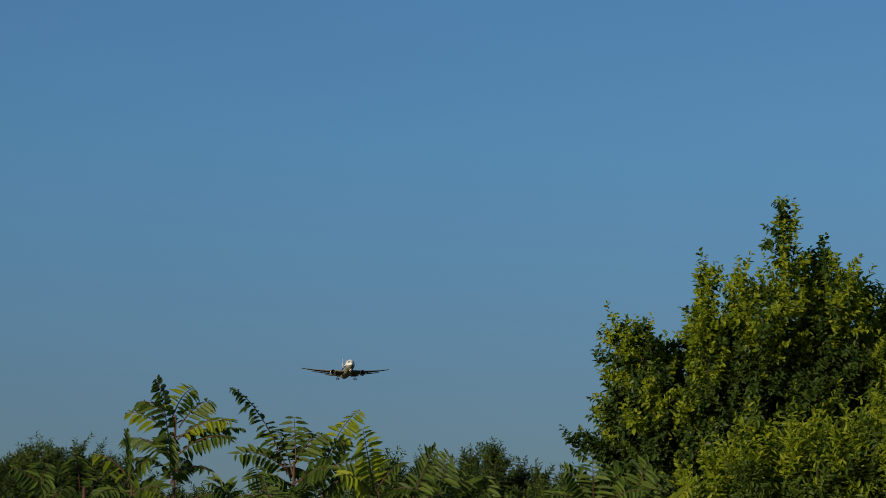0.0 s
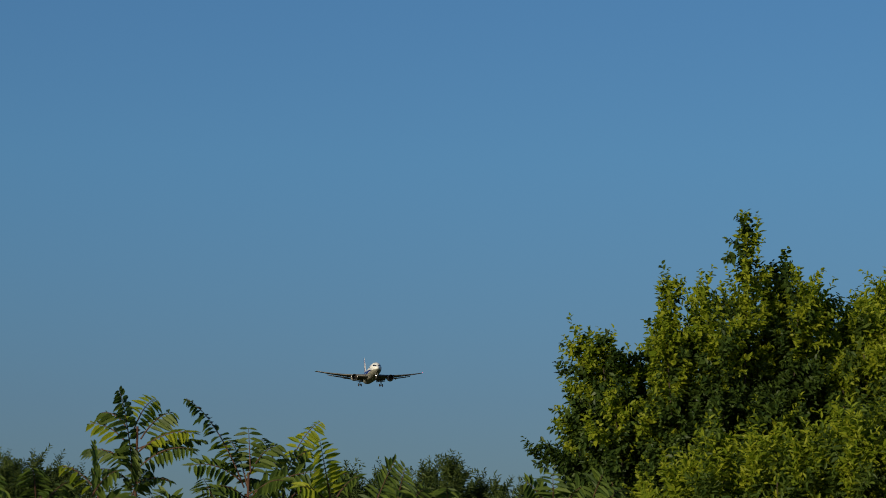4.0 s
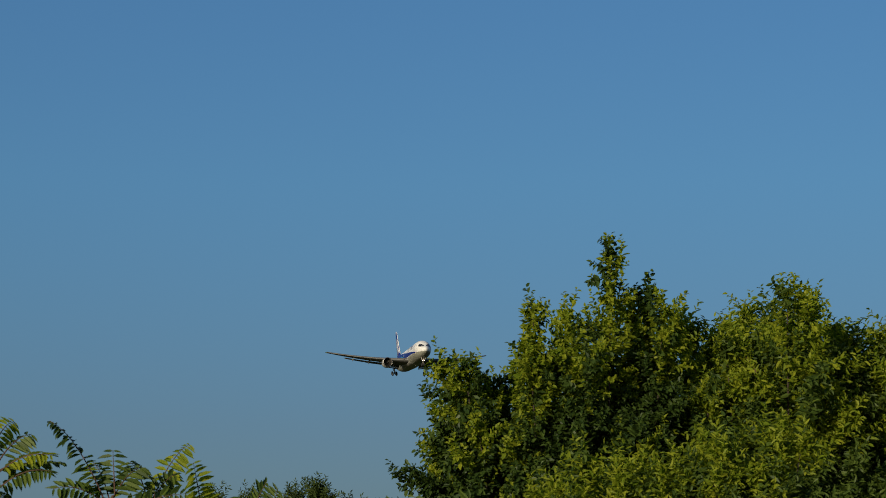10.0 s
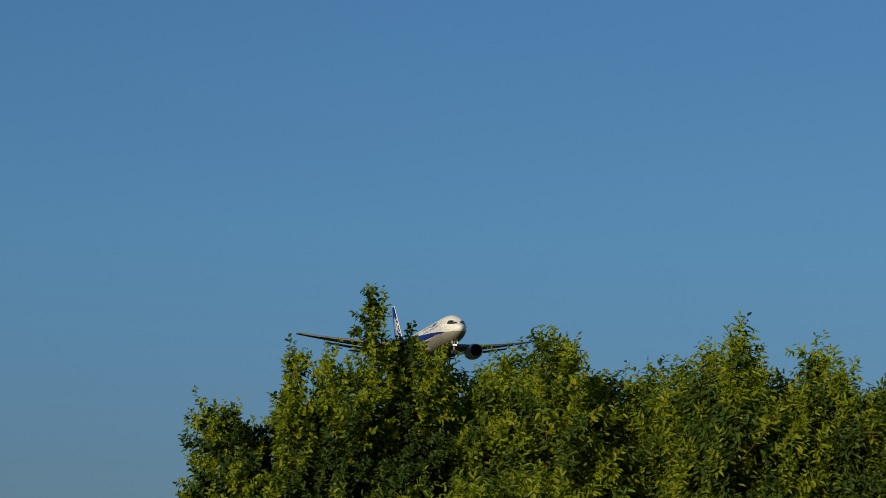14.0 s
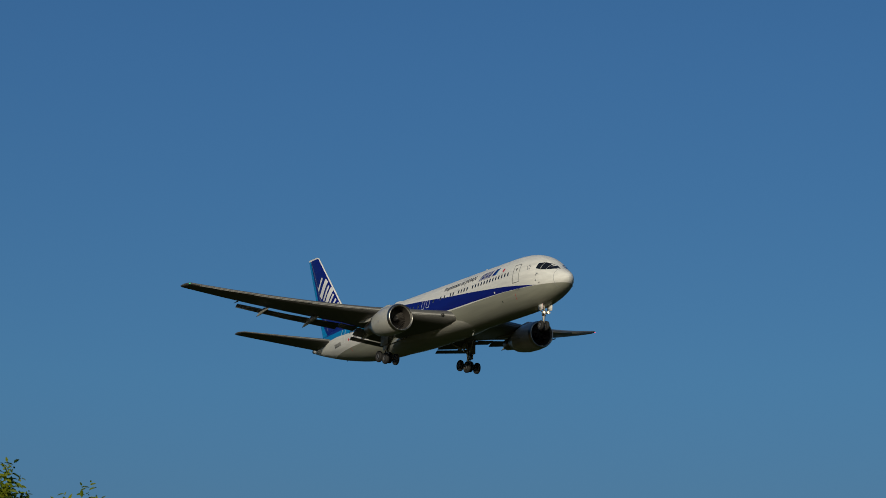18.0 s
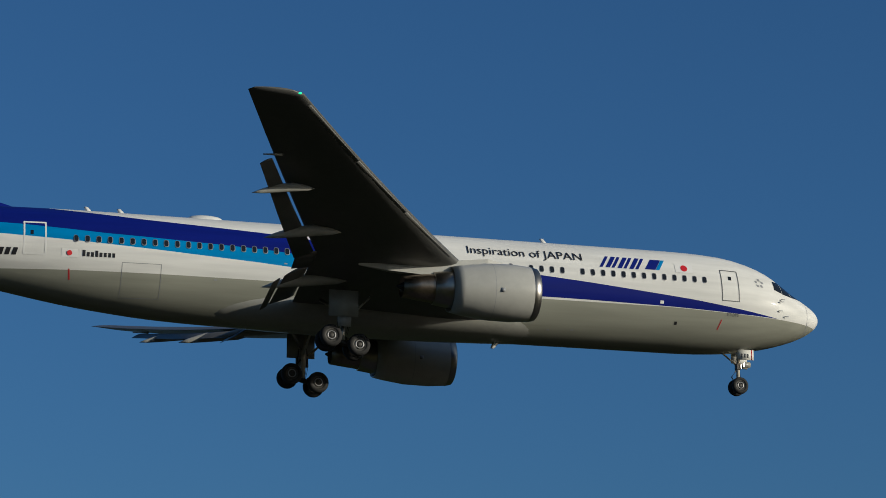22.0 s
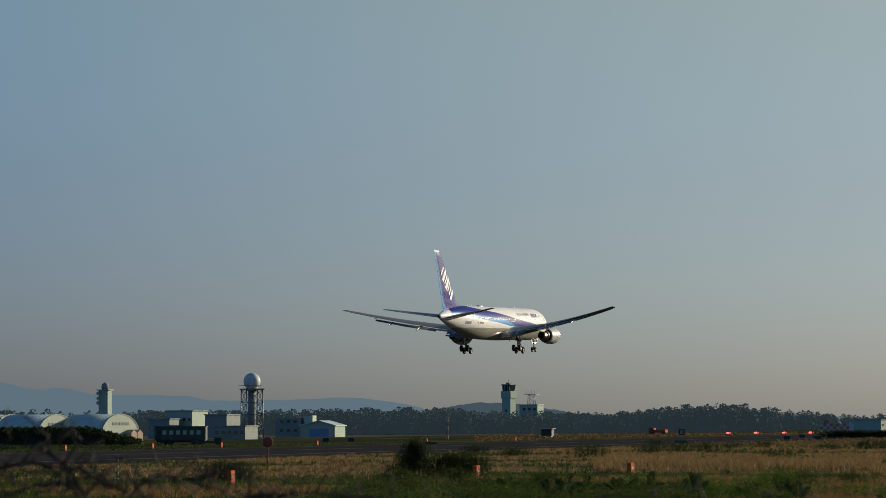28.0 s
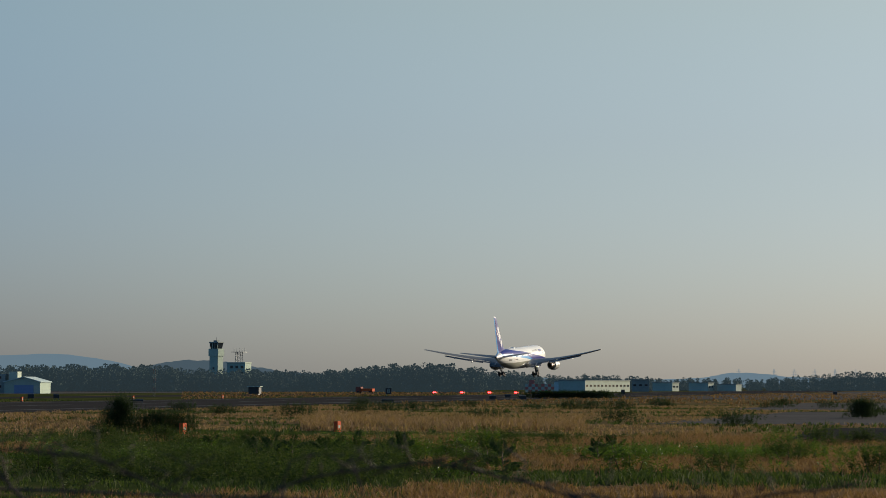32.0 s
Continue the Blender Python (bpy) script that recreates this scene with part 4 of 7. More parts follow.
def sprigs(origin, heading, length, per, leaf, ratio, up=0.25, pair=False, droop=0.3):
    """Leafy shoots: origin n x 3, heading n x 3, length n; per leaves on each."""
    n = len(origin)
    t = np.tile((np.arange(per) + 0.5) / per, n)
    o, h, ln = np.repeat(origin, per, 0), unit(np.repeat(heading, per, 0)), np.repeat(length, per)
    bend = np.zeros_like(h)
    bend[:, 2] = up
    base = o + h * (ln * t)[:, None] + bend * (ln * t * t)[:, None]
    e1 = unit(np.cross(h, np.tile([0.13, 0.21, 1.0], (len(h), 1))))
    e2 = np.cross(h, e1)
    k = np.tile(np.arange(per), n)
    ang = (k * math.pi if pair else k * 2.4) + np.repeat(rng.uniform(0, 6.28, n), per)
    out = e1 * np.cos(ang)[:, None] + e2 * np.sin(ang)[:, None]
    ax = out + h * 0.7 + rng.normal(0, 0.35, out.shape)
    ax[:, 2] -= droop
    nm = np.zeros_like(ax)
    nm[:, 2] = 1
    nm += rng.normal(0, 0.6, nm.shape) - 0.35 * out
    sz = leaf * rng.uniform(0.65, 1.25, len(base)) * (1.1 - 0.45 * t)
    return leaf_mesh(base, ax, nm, sz, sz * ratio)


def broadleaf(name, az, dist, leaders, label, leaf, ratio, mats, per=9, foot=1.6, seed=1, droop=0.1, tip=0.25, pitch=0.035, widest=0.42, shoot=0.12, dry=0, spire=0.5):
    """A tree or shrub: trunk, a limb to each leader (side, depth, top height, length of its slim tip), side branches that lengthen away from the tip, leafy shoots on all of them."""
    global rng
    rng = np.random.default_rng(seed)
    tr = thing(name, label, "shrub" if name == "shrub" else "tree")
    tan = np.array([math.sin(radians(az)), -math.cos(radians(az)), 0])
    rad = np.array([math.cos(radians(az)), math.sin(radians(az)), 0])
    tr.location = Vector(at(az, dist))
    fork = np.array([0, 0, foot])
    part("trunk", tube([(0, 0, -0.1), (0.05, 0.02, foot * 0.5), tuple(fork)], [0.14, 0.10, 0.07], 10), M["bark"], tr)
    O, Hd, Ln, tone = [], [], [], []
    for u, w, h, slim in leaders:
        end = tan * u + rad * w + np.array([0, 0, h - shoot * 0.9])
        mid = fork * 0.5 + end * 0.5 + (tan * u + rad * w) * 0.22 + np.array([0, 0, -0.05 * (h - foot)])
        q5 = np.linspace(0, 1, 7)[:, None]
        c = (1 - q5) ** 2 * fork + 2 * q5 * (1 - q5) * mid + q5 ** 2 * end
        part("limb", tube([tuple(p) for p in c], [0.03, 0.024, 0.018, 0.013, 0.009, 0.006, 0.003], 6), M["bark"], tr)
        span = np.linalg.norm(end - fork)
        sd = np.concatenate([np.arange(0.0, slim, pitch * 0.55), np.arange(slim, span * 0.86, pitch)])
        n = len(sd)
        q = 1 - sd / span
        pos = np.stack([np.interp(q, q5[:, 0], c[:, k]) for k in range(3)], 1)
        axis = unit(np.stack([np.interp(np.clip(q, 0.08, 1), q5[:, 0], np.gradient(c[:, k])) for k in range(3)], 1))
        body = np.maximum(0, sd - slim)
        ln = np.clip(0.07 + 0.05 * np.minimum(sd, slim) / max(slim, 0.05) + spire * body, 0.06, widest) * rng.uniform(0.6, 1.25, n)
        ang = np.arange(n) * 2.4 + rng.uniform(0, 6.28) + rng.normal(0, 0.4, n)
        lump = np.array([noise.noise((p[0] * 3.2 + seed, p[1] * 3.2 + math.cos(g) * 0.7, p[2] * 3.2 + math.sin(g) * 0.7)) for p, g in zip(pos, ang)])
        ln = np.where(body > 0.1, ln * np.clip(1.0 + 0.9 * lump, 0.45, 1.35), ln)
        out = tan * np.cos(ang)[:, None] + rad * np.sin(ang)[:, None]
        hd = unit(out + axis * rng.uniform(0.5, 1.1, n)[:, None] + np.array([0, 0, 0.25]))
        # pale colour for young growth at the tips, and painted on clumps as sunlight
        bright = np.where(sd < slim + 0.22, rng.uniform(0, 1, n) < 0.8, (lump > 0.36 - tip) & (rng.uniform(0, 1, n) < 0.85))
        # the side branches themselves, then their shoots
        for k in np.nonzero((ln > 0.3) & (rng.uniform(0, 1, n) < 0.1))[0]:
            part("twig", tube([tuple(pos[k]), tuple(pos[k] + hd[k] * ln[k] * 0.6), tuple(pos[k] + hd[k] * ln[k] + np.array([0, 0, 0.04]))], [0.006, 0.004, 0.002], 4), M["stem"], tr)
        O.append(pos)
        Hd.append(hd)
        Ln.append(np.maximum(ln, 0.06))
        tone.append(np.where(bright, 1, 0))
        many = np.minimum((ln / 0.045).astype(int), 9)
        idx = np.repeat(np.arange(n), many)
        m = len(idx)
        f = np.sqrt(rng.uniform(0.1, 1.05, m))
        O.append(pos[idx] + hd[idx] * (ln[idx] * f)[:, None] + rng.normal(0, 0.012, (m, 3)))
        Hd.append(unit(hd[idx] + np.array([0, 0, 0.55]) + rng.normal(0, 0.55, (m, 3))))
        Ln.append(shoot * rng.uniform(0.55, 1.2, m))
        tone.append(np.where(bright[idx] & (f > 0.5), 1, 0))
        O.append(pos[:1])
        Hd.append(axis[:1] + np.array([[0, 0, 0.5]]))
        Ln.append(np.array([shoot]))
        tone.append(np.array([1]))
    O, Hd, Ln, tone = np.concatenate(O), np.concatenate(Hd), np.concatenate(Ln), np.concatenate(tone)
    if dry:
        spot = O[rng.integers(0, len(O), dry)]
        near = np.min(np.linalg.norm(O[:, None, :] - spot[None], axis=2), 1) < 0.07
        tone[near] = 2
    for nm, k, mt in (("crown", 0, mats[0]), ("young_sunlit_shoot", 1, mats[1]), ("dry_leaf", 2, M["leaf_dry"])):
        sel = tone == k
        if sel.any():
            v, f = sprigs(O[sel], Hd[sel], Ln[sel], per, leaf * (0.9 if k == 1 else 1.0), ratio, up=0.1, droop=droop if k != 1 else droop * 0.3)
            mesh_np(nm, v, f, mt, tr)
    return tr


def up(el, d):
    return 3.0 + d * math.tan(radians(el))


def off(az0, az, d):
    return d * math.tan(radians(az0 - az))


def crown(az0, d, tops, depth=0.5, seed=3):
    """Leaders from bearings and elevations of the shoots' tips."""
    r = random.Random(seed)
    return [(off(az0, p[0], d), r.uniform(-depth, depth), up(p[1] - 0.17, d), p[2] if len(p) > 2 else 0.08) for p in tops]


# ---- the trees beside the observer ----
SWAYING = []
M["leaf_dry"] = leaf_mat("dry_leaf", (0.12, 0.03, 0.012), (0.24, 0.09, 0.03), 0.2, 0.7)
SWAYING.append(broadleaf("broadleaf_tree", 167.0, 17.0, crown(167.0, 17.0, [
    (166.5, 8.66, 0.62), (165.75, 8.02, 0.45), (165.47, 7.6, 0.18), (166.02, 7.75, 0.15), (167.4, 7.68, 0.62), (168.05, 7.45, 0.6), (168.1, 6.6, 0.2), (167.85, 6.75), (169.8, 6.45, 0.16), (169.4, 6.4, 0.16),
    (169.95, 5.75, 0.12), (170.0, 5.0, 0.08), (169.25, 6.2), (168.88, 6.2), (168.45, 6.05), (167.3, 6.9), (166.85, 7.4), (166.2, 7.3), (166.6, 6.8), (169.1, 4.0), (169.4, 5.3), (169.1, 5.1), (168.7, 5.4),
    (168.2, 5.8), (167.6, 6.3), (167.0, 6.5), (165.7, 7.0), (165.3, 6.9), (165.9, 6.3), (169.2, 4.4), (168.8, 4.5), (168.2, 4.9), (167.3, 5.5), (166.4, 5.8), (169.2, 3.5), (168.7, 3.6)], 0.6),
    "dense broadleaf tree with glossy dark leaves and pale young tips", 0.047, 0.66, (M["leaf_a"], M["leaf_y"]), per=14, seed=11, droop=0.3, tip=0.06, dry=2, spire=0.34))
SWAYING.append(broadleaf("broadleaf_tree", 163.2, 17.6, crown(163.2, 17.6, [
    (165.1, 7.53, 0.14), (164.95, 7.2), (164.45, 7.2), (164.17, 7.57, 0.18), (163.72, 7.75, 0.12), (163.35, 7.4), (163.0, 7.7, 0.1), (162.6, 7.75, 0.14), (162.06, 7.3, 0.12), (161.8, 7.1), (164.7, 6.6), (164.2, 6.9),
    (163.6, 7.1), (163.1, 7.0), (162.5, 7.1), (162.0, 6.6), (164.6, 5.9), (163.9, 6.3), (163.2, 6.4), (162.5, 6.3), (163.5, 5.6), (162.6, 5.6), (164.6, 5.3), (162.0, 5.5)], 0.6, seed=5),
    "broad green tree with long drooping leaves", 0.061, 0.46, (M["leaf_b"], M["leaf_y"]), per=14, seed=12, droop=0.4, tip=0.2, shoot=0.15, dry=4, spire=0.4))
SWAYING.append(broadleaf("broadleaf_tree", 159.9, 17.8, crown(159.9, 17.8, [
    (161.44, 7.2, 0.1), (160.97, 7.4, 0.18), (160.33, 7.28, 0.18), (159.72, 7.55, 0.2), (159.21, 7.78, 0.18), (158.74, 7.47, 0.14), (158.4, 6.86, 0.1), (161.1, 6.8), (160.6, 6.8), (160.0, 7.0), (159.4, 7.2), (158.9, 6.9),
    (161.0, 6.1), (160.3, 6.3), (159.6, 6.4), (158.9, 6.2), (160.0, 5.6), (159.2, 5.6), (160.8, 5.4), (158.4, 5.9)], 0.6, seed=6),
    "green tree with long drooping leaves and reddish seed heads", 0.069, 0.4, (M["leaf_b"], M["leaf_y"]), per=13, seed=13, droop=0.5, tip=0.16, shoot=0.17, dry=6))
SWAYING.append(broadleaf("broadleaf_tree", 157.2, 18.0, crown(157.2, 18.0, [
    (157.6, 7.6, 0.3), (157.13, 7.1, 0.1), (158.05, 7.0, 0.14), (156.8, 6.65), (156.23, 6.92, 0.16), (155.94, 6.5, 0.12), (157.6, 6.7), (157.2, 6.4), (156.6, 6.1), (157.8, 6.1), (157.2, 5.7), (156.4, 5.6), (155.8, 5.6),
    (158.0, 5.4), (156.9, 5.2)], 0.5, seed=7), "slender green tree with long drooping leaves", 0.069, 0.4, (M["leaf_b"], M["leaf_y"]), per=13, seed=14, droop=0.5, tip=0.16, shoot=0.17, widest=0.34, dry=3))
SWAYING.append(broadleaf("shrub", 154.0, 17.5, crown(154.0, 17.5, [(155.3, 5.3), (154.77, 5.3, 0.12), (154.25, 5.1), (153.39, 5.3, 0.2), (152.73, 5.15, 0.12), (154.0, 4.7), (153.0, 4.6), (152.2, 4.9)], 0.4, seed=9),
    "low green shrub with drooping leaves", 0.09, 0.38, (M["leaf_b"], M["leaf_y"]), per=8, seed=17, droop=0.4, shoot=0.16, widest=0.3))
# pale shrub in front of the dark tree
SWAYING.append(broadleaf("shrub", 165.8, 15.2, crown(165.8, 15.2, [(167.9, 3.95), (167.54, 4.33, 0.12), (167.03, 4.7, 0.15), (166.5, 4.6), (165.94, 4.5, 0.12), (165.4, 4.6), (164.93, 4.8, 0.15), (164.5, 5.0), (164.16, 5.25, 0.15), (163.5, 5.2), (162.8, 5.1),
    (167.2, 3.9), (166.3, 4.0), (165.4, 4.1), (164.5, 4.3), (163.6, 4.5)], seed=8), "yellow-green shrub before the dark tree", 0.06, 0.42, (M["leaf_b"], M["leaf_y"]), per=14, seed=15, shoot=0.16, droop=0.15, tip=0.2, widest=0.3))
# low thicket round the saplings' feet
for a_, e_ in ((170.9, 3.0), (173.3, 2.9), (175.9, 3.0), (178.4, 2.9), (181.0, 2.9)):
    broadleaf("shrub", a_, 16.5, crown(a_, 16.5, [(a_ + 1.25, e_ - 0.2), (a_ + 0.8, e_ + 0.1), (a_ + 0.3, e_), (a_ - 0.2, e_ + 0.15), (a_ - 0.7, e_ - 0.1), (a_ - 1.2, e_)], seed=int(a_)), "low green thicket of leafy shoots", 0.08, 0.42, (M["leaf_a"], M["leaf_b"]), seed=int(a_), foot=1.2, shoot=0.17, droop=0.3, widest=0.36)


def frond(tr, path, leaflet, material, rad):
    """One feathered leaf: a stalk along a path with paired leaflets."""
    t = np.linspace(0, 1, len(path))
    ln = np.linalg.norm(np.diff(path, axis=0), axis=1).sum()
    fr = part("leaf_stalk", tube([tuple(p) for p in path], [0.0045 - 0.0035 * k / (len(path) - 1) for k in range(len(path))], 5), M["stem"], tr)
    n = max(7, int(ln / 0.028))
    tt = np.repeat(np.linspace(0.14, 0.98, n), 2)
    b = np.stack([np.interp(tt, t, path[:, k]) for k in range(3)], 1)
    tg = unit(np.stack([np.gradient(path[:, k]) for k in range(3)], 1))
    tgt = unit(np.stack([np.interp(tt, t, tg[:, k]) for k in range(3)], 1))
    face = unit(np.array([0, 0, 0.8]) - rad * rng.uniform(0.3, 0.9) + rng.normal(0, 0.2, 3))
    sd = unit(np.cross(tgt, face)) * np.tile([1, -1], n)[:, None]
    ax = sd + tgt * 0.55 + rng.normal(0, 0.12, sd.shape)
    ax[:, 2] -= rng.uniform(0.3, 0.65)
    L = leaflet * np.interp(tt, [0, 0.3, 0.8, 1], [0.75, 1, 0.85, 0.45]) * rng.uniform(0.85, 1.15, len(tt))
    v, f = leaf_mesh(b, ax, face + rng.normal(0, 0.15, sd.shape), L, L * 0.32)
    mesh_np("leaf_blade", v, f, material, fr)


def feathered(az, dist, fronds, label, seed, leaflet=0.10):
    """A sapling of the tree-of-heaven kind. Each frond: bearing and elevation of its foot and of its tip, and the tip's depth."""
    global rng
    rng = np.random.default_rng(seed)
    tr = thing("sapling", label, "tree")
    tr.location = Vector(at(az, dist))
    tan = np.array([math.sin(radians(az)), -math.cos(radians(az)), 0])
    rad = np.array([math.cos(radians(az)), math.sin(radians(az)), 0])
    top = max(up(p[1], dist) for p in fronds)
    part("stem", tube([(0, 0, -0.1), (0.03, 0.0, top * 0.5), (0, 0.02, top)], [0.018, 0.013, 0.006], 8), M["stem"], tr)
    for a0, e0, a1, e1, w in fronds:
        p0 = tan * off(az, a0, dist) + np.array([0, 0, up(e0, dist)])
        p1 = tan * off(az, a1, dist) + rad * w + np.array([0, 0, up(e1, dist)])
        t = np.linspace(0, 1, 9)[:, None]
        lift = np.linalg.norm(p1 - p0) * np.array([0, 0, 0.55 if abs(a1 - a0) > 0.3 else 0.1])
        frond(tr, p0 + (p1 - p0) * t + lift * t * (1 - t), leaflet, M["leaf_y"] if rng.uniform() < 0.14 else M["leaf_b"], rad)
    # shorter leaves all round the stem beneath them
    for i in range(9):
        g = i * 2.4 + rng.uniform(-0.5, 0.5)
        d = tan * math.cos(g) + rad * math.sin(g) + np.array([0, 0, rng.uniform(0.2, 0.9)])
        ln = rng.uniform(0.3, 0.48)
        t = np.linspace(0, 1, 7)[:, None]
        frond(tr, np.array([0, 0, top - 0.12 - 0.075 * i]) + unit(d) * t * ln + np.array([0, 0, -0.25]) * t ** 2 * ln, leaflet, M["leaf_b"], rad)
    return tr


def frond_tree(az, dist, height, fronds, label, seed, name="sapling", reach=1.0):
    """A young plant with feathered leaves all round its stem."""
    global rng
    rng = np.random.default_rng(seed)
    tr = thing(name, label, "tree" if name == "sapling" else "weed")
    tr.location = Vector(at(az, dist))
    rad = np.array([math.cos(radians(az)), math.sin(radians(az)), 0])
    part("stem", tube([(0, 0, -0.1), (0.04, 0.0, height * 0.5), (0, 0.02, height)], [0.024, 0.017, 0.008], 8), M["stem"], tr)
    for i in range(fronds):
        ang = i * 2.4 + rng.uniform(-0.6, 0.6)
        z0 = height - (0.03 + 0.055 * i * rng.uniform(0.7, 1.3)) * reach
        rise = rng.uniform(1.0, 2.4) if i == 0 else max(0.15, 2.6 / (1 + 0.8 * i)) + rng.uniform(-0.2, 0.35)
        d = unit(np.array([math.cos(ang), math.sin(ang), rise]))
        ln = rng.uniform(0.42, 0.6) * (0.85 if i < 2 else 1) * reach
        t = np.linspace(0, 1, 7)[:, None]
        frond(tr, np.array([0, 0, max(z0, 0.05)]) + d * t * ln + np.array([0, 0, -0.12 - 0.3 * rng.uniform()]) * t ** 2 * ln, 0.10 * reach, M["grass_g"] if name != "sapling" else M["leaf_y"] if rng.uniform() < 0.12 else M["leaf_b"], rad)
    return tr


SAPLING = "sapling with long feathered green leaves on a red stem"
for az, d, fr in (
    (178.85, 14.3, [(178.85, 3.55, 179.15, 5.08, -0.1), (178.70, 4.15, 178.06, 4.72, 0.1), (178.73, 3.9, 177.67, 4.25, -0.1), (178.75, 3.56, 177.67, 3.92, -0.15), (179.0, 4.1, 179.73, 4.45, 0.05), (179.0, 4.4, 179.49, 4.69, 0.1), (178.85, 4.3, 178.4, 5.0, 0.2), (178.85, 3.2, 178.1, 3.3, -0.1), (178.9, 3.3, 179.6, 3.5, -0.1)]),
    (179.65, 14.0, [(179.65, 3.1, 179.66, 4.0, -0.15), (179.6, 3.1, 180.3, 3.6, 0.0), (179.7, 3.0, 179.2, 3.5, -0.1), (179.6, 2.7, 180.2, 2.8, -0.2), (179.6, 2.7, 179.0, 2.9, -0.2)]),
    (176.57, 14.2, [(176.57, 3.2, 177.75, 4.95, -0.05), (176.45, 3.5, 176.5, 4.42, 0.1), (176.6, 3.3, 177.66, 3.6, -0.1), (176.5, 3.4, 175.9, 4.1, 0.15), (176.55, 3.0, 177.4, 3.1, -0.2), (176.5, 3.2, 176.9, 4.2, 0.2), (176.5, 2.9, 175.8, 3.3, -0.2)]),
    (175.82, 14.6, [(175.82, 3.2, 175.01, 4.55, 0.1), (175.8, 3.3, 176.2, 4.2, 0.15), (175.85, 3.1, 175.3, 3.9, -0.1), (175.8, 3.0, 176.5, 3.3, -0.2), (175.7, 2.9, 175.0, 3.2, -0.1)]),
    (174.75, 13.8, [(174.75, 2.9, 174.98, 4.1, -0.2), (174.7, 2.9, 174.2, 3.4, -0.1), (174.75, 2.8, 175.4, 3.2, -0.15), (174.7, 2.6, 174.0, 2.9, -0.2)]),
    (170.45, 13.6, [(170.45, 2.5, 170.47, 3.45, -0.15), (170.45, 2.5, 171.0, 3.3, -0.1), (170.4, 2.5, 169.9, 3.2, -0.1), (170.4, 2.4, 169.5, 2.9, -0.15), (170.5, 2.4, 171.3, 2.8, -0.15)])):
    SWAYING.append(feathered(az, d, fr, SAPLING, int(az * 10)))
for az, d, el, n in ((180.7, 14.5, 2.6, 9), (173.5, 14.8, 2.3, 8), (169.75, 14.0, 2.1, 8), (171.2, 14.2, 1.9, 8), (172.6, 14.8, 2.1, 8), (181.4, 14.0, 2.2, 9), (177.8, 13.8, 2.0, 9), (176.9, 13.6, 2.1, 8), (174.1, 13.7, 2.0, 8)):
    SWAYING.append(frond_tree(az, d, up(el + 0.4, d), n + 5, SAPLING, int(az * 10)))


def young_pine(az, dist, tops, seed):
    broadleaf("young_pine", az, dist, crown(az, dist, [(a, e + 0.05, 0.12) for a, e in tops], 0.6, seed), "dark green bushy young pine behind the saplings", 0.075, 0.28, (M["leaf_p"], M["leaf_q"]), per=24, foot=1.5, seed=seed, shoot=0.2, droop=-0.1, tip=0.06, pitch=0.035, widest=0.6, spire=0.9)


M["leaf_q"] = leaf_mat("pine_tip", (0.03, 0.055, 0.012), (0.08, 0.11, 0.025), 0.2, 0.6)
young_pine(172.3, 30, [(172.4, 3.95), (172.85, 3.9), (171.9, 3.55), (171.5, 3.5), (173.2, 3.5), (172.6, 3.3)], 21)
young_pine(174.3, 31, [(173.7, 3.85), (174.5, 3.75), (174.2, 3.4), (174.9, 3.3)], 22)
young_pine(170.9, 29, [(170.9, 3.45), (170.4, 3.4), (171.3, 3.2)], 23)
young_pine(181.0, 30, [(181.2, 4.0), (180.6, 3.85), (181.6, 3.9), (180.2, 3.9), (179.9, 3.6), (182.0, 3.7), (180.9, 3.4)], 24)
young_pine(178.0, 32, [(178.2, 3.1), (177.6, 3.0), (178.7, 3.2), (177.0, 3.0)], 25)
young_pine(175.9, 32, [(175.6, 3.2), (176.4, 3.2), (175.0, 3.2)], 26)


# ---- buildings and gear of the airfield ----
M["wall_g"] = mat("pale_green_render", (0.29, 0.36, 0.30), 0.9, var=0.12, scale=0.3, bscale=2)
M["wall_w"] = mat("off_white_wall", (0.35, 0.40, 0.33), 0.9, var=0.12, scale=0.3, bscale=2)
M["wall_s"] = mat("grey_green_wall", (0.20, 0.23, 0.215), 0.9, var=0.15, scale=0.3, bscale=2)
M["roof_b"] = mat("blue_metal_roof", (0.13, 0.20, 0.34), 0.45, var=0.12, scale=0.3, bscale=2)
M["roof_g"] = mat("pale_metal_roof", (0.40, 0.50, 0.49), 0.9, var=0.12, scale=0.3, bscale=2)
M["pane"] = mat("dark_glass", (0.02, 0.025, 0.03), 0.1)
M["steel"] = mat("galvanised_steel", (0.17, 0.18, 0.18), 0.5, 0.5, var=0.2, scale=1, bscale=5)
M["radome"] = mat("pale_radome_shell", (0.42, 0.48, 0.50), 0.6, var=0.06, scale=0.3, bscale=2)
M["olive"] = mat("olive_drab_paint", (0.045, 0.05, 0.03), 0.6, var=0.2, scale=0.6, bscale=3)
M["brick"] = mat("brown_wall", (0.34, 0.25, 0.19), 0.85, var=0.2, scale=0.6, bscale=4)
M["orange"] = mat("orange_marker_paint", (0.50, 0.075, 0.012), 0.9, var=0.15, scale=2, bscale=9)
M["rust"] = mat("rusty_red_paint", (0.23, 0.05, 0.03), 0.8, var=0.3, scale=3, bscale=14)
M["chequer"] = mat("faded_red_paint", (0.42, 0.13, 0.10), 0.8, var=0.2, scale=0.5, bscale=3)
M["black"] = mat("black_paint", (0.02, 0.02, 0.02), 0.6)
M["leaf_bund"] = leaf_mat("bank_growth", (0.014, 0.026, 0.008), (0.034, 0.052, 0.014), 0.15, 0.8)
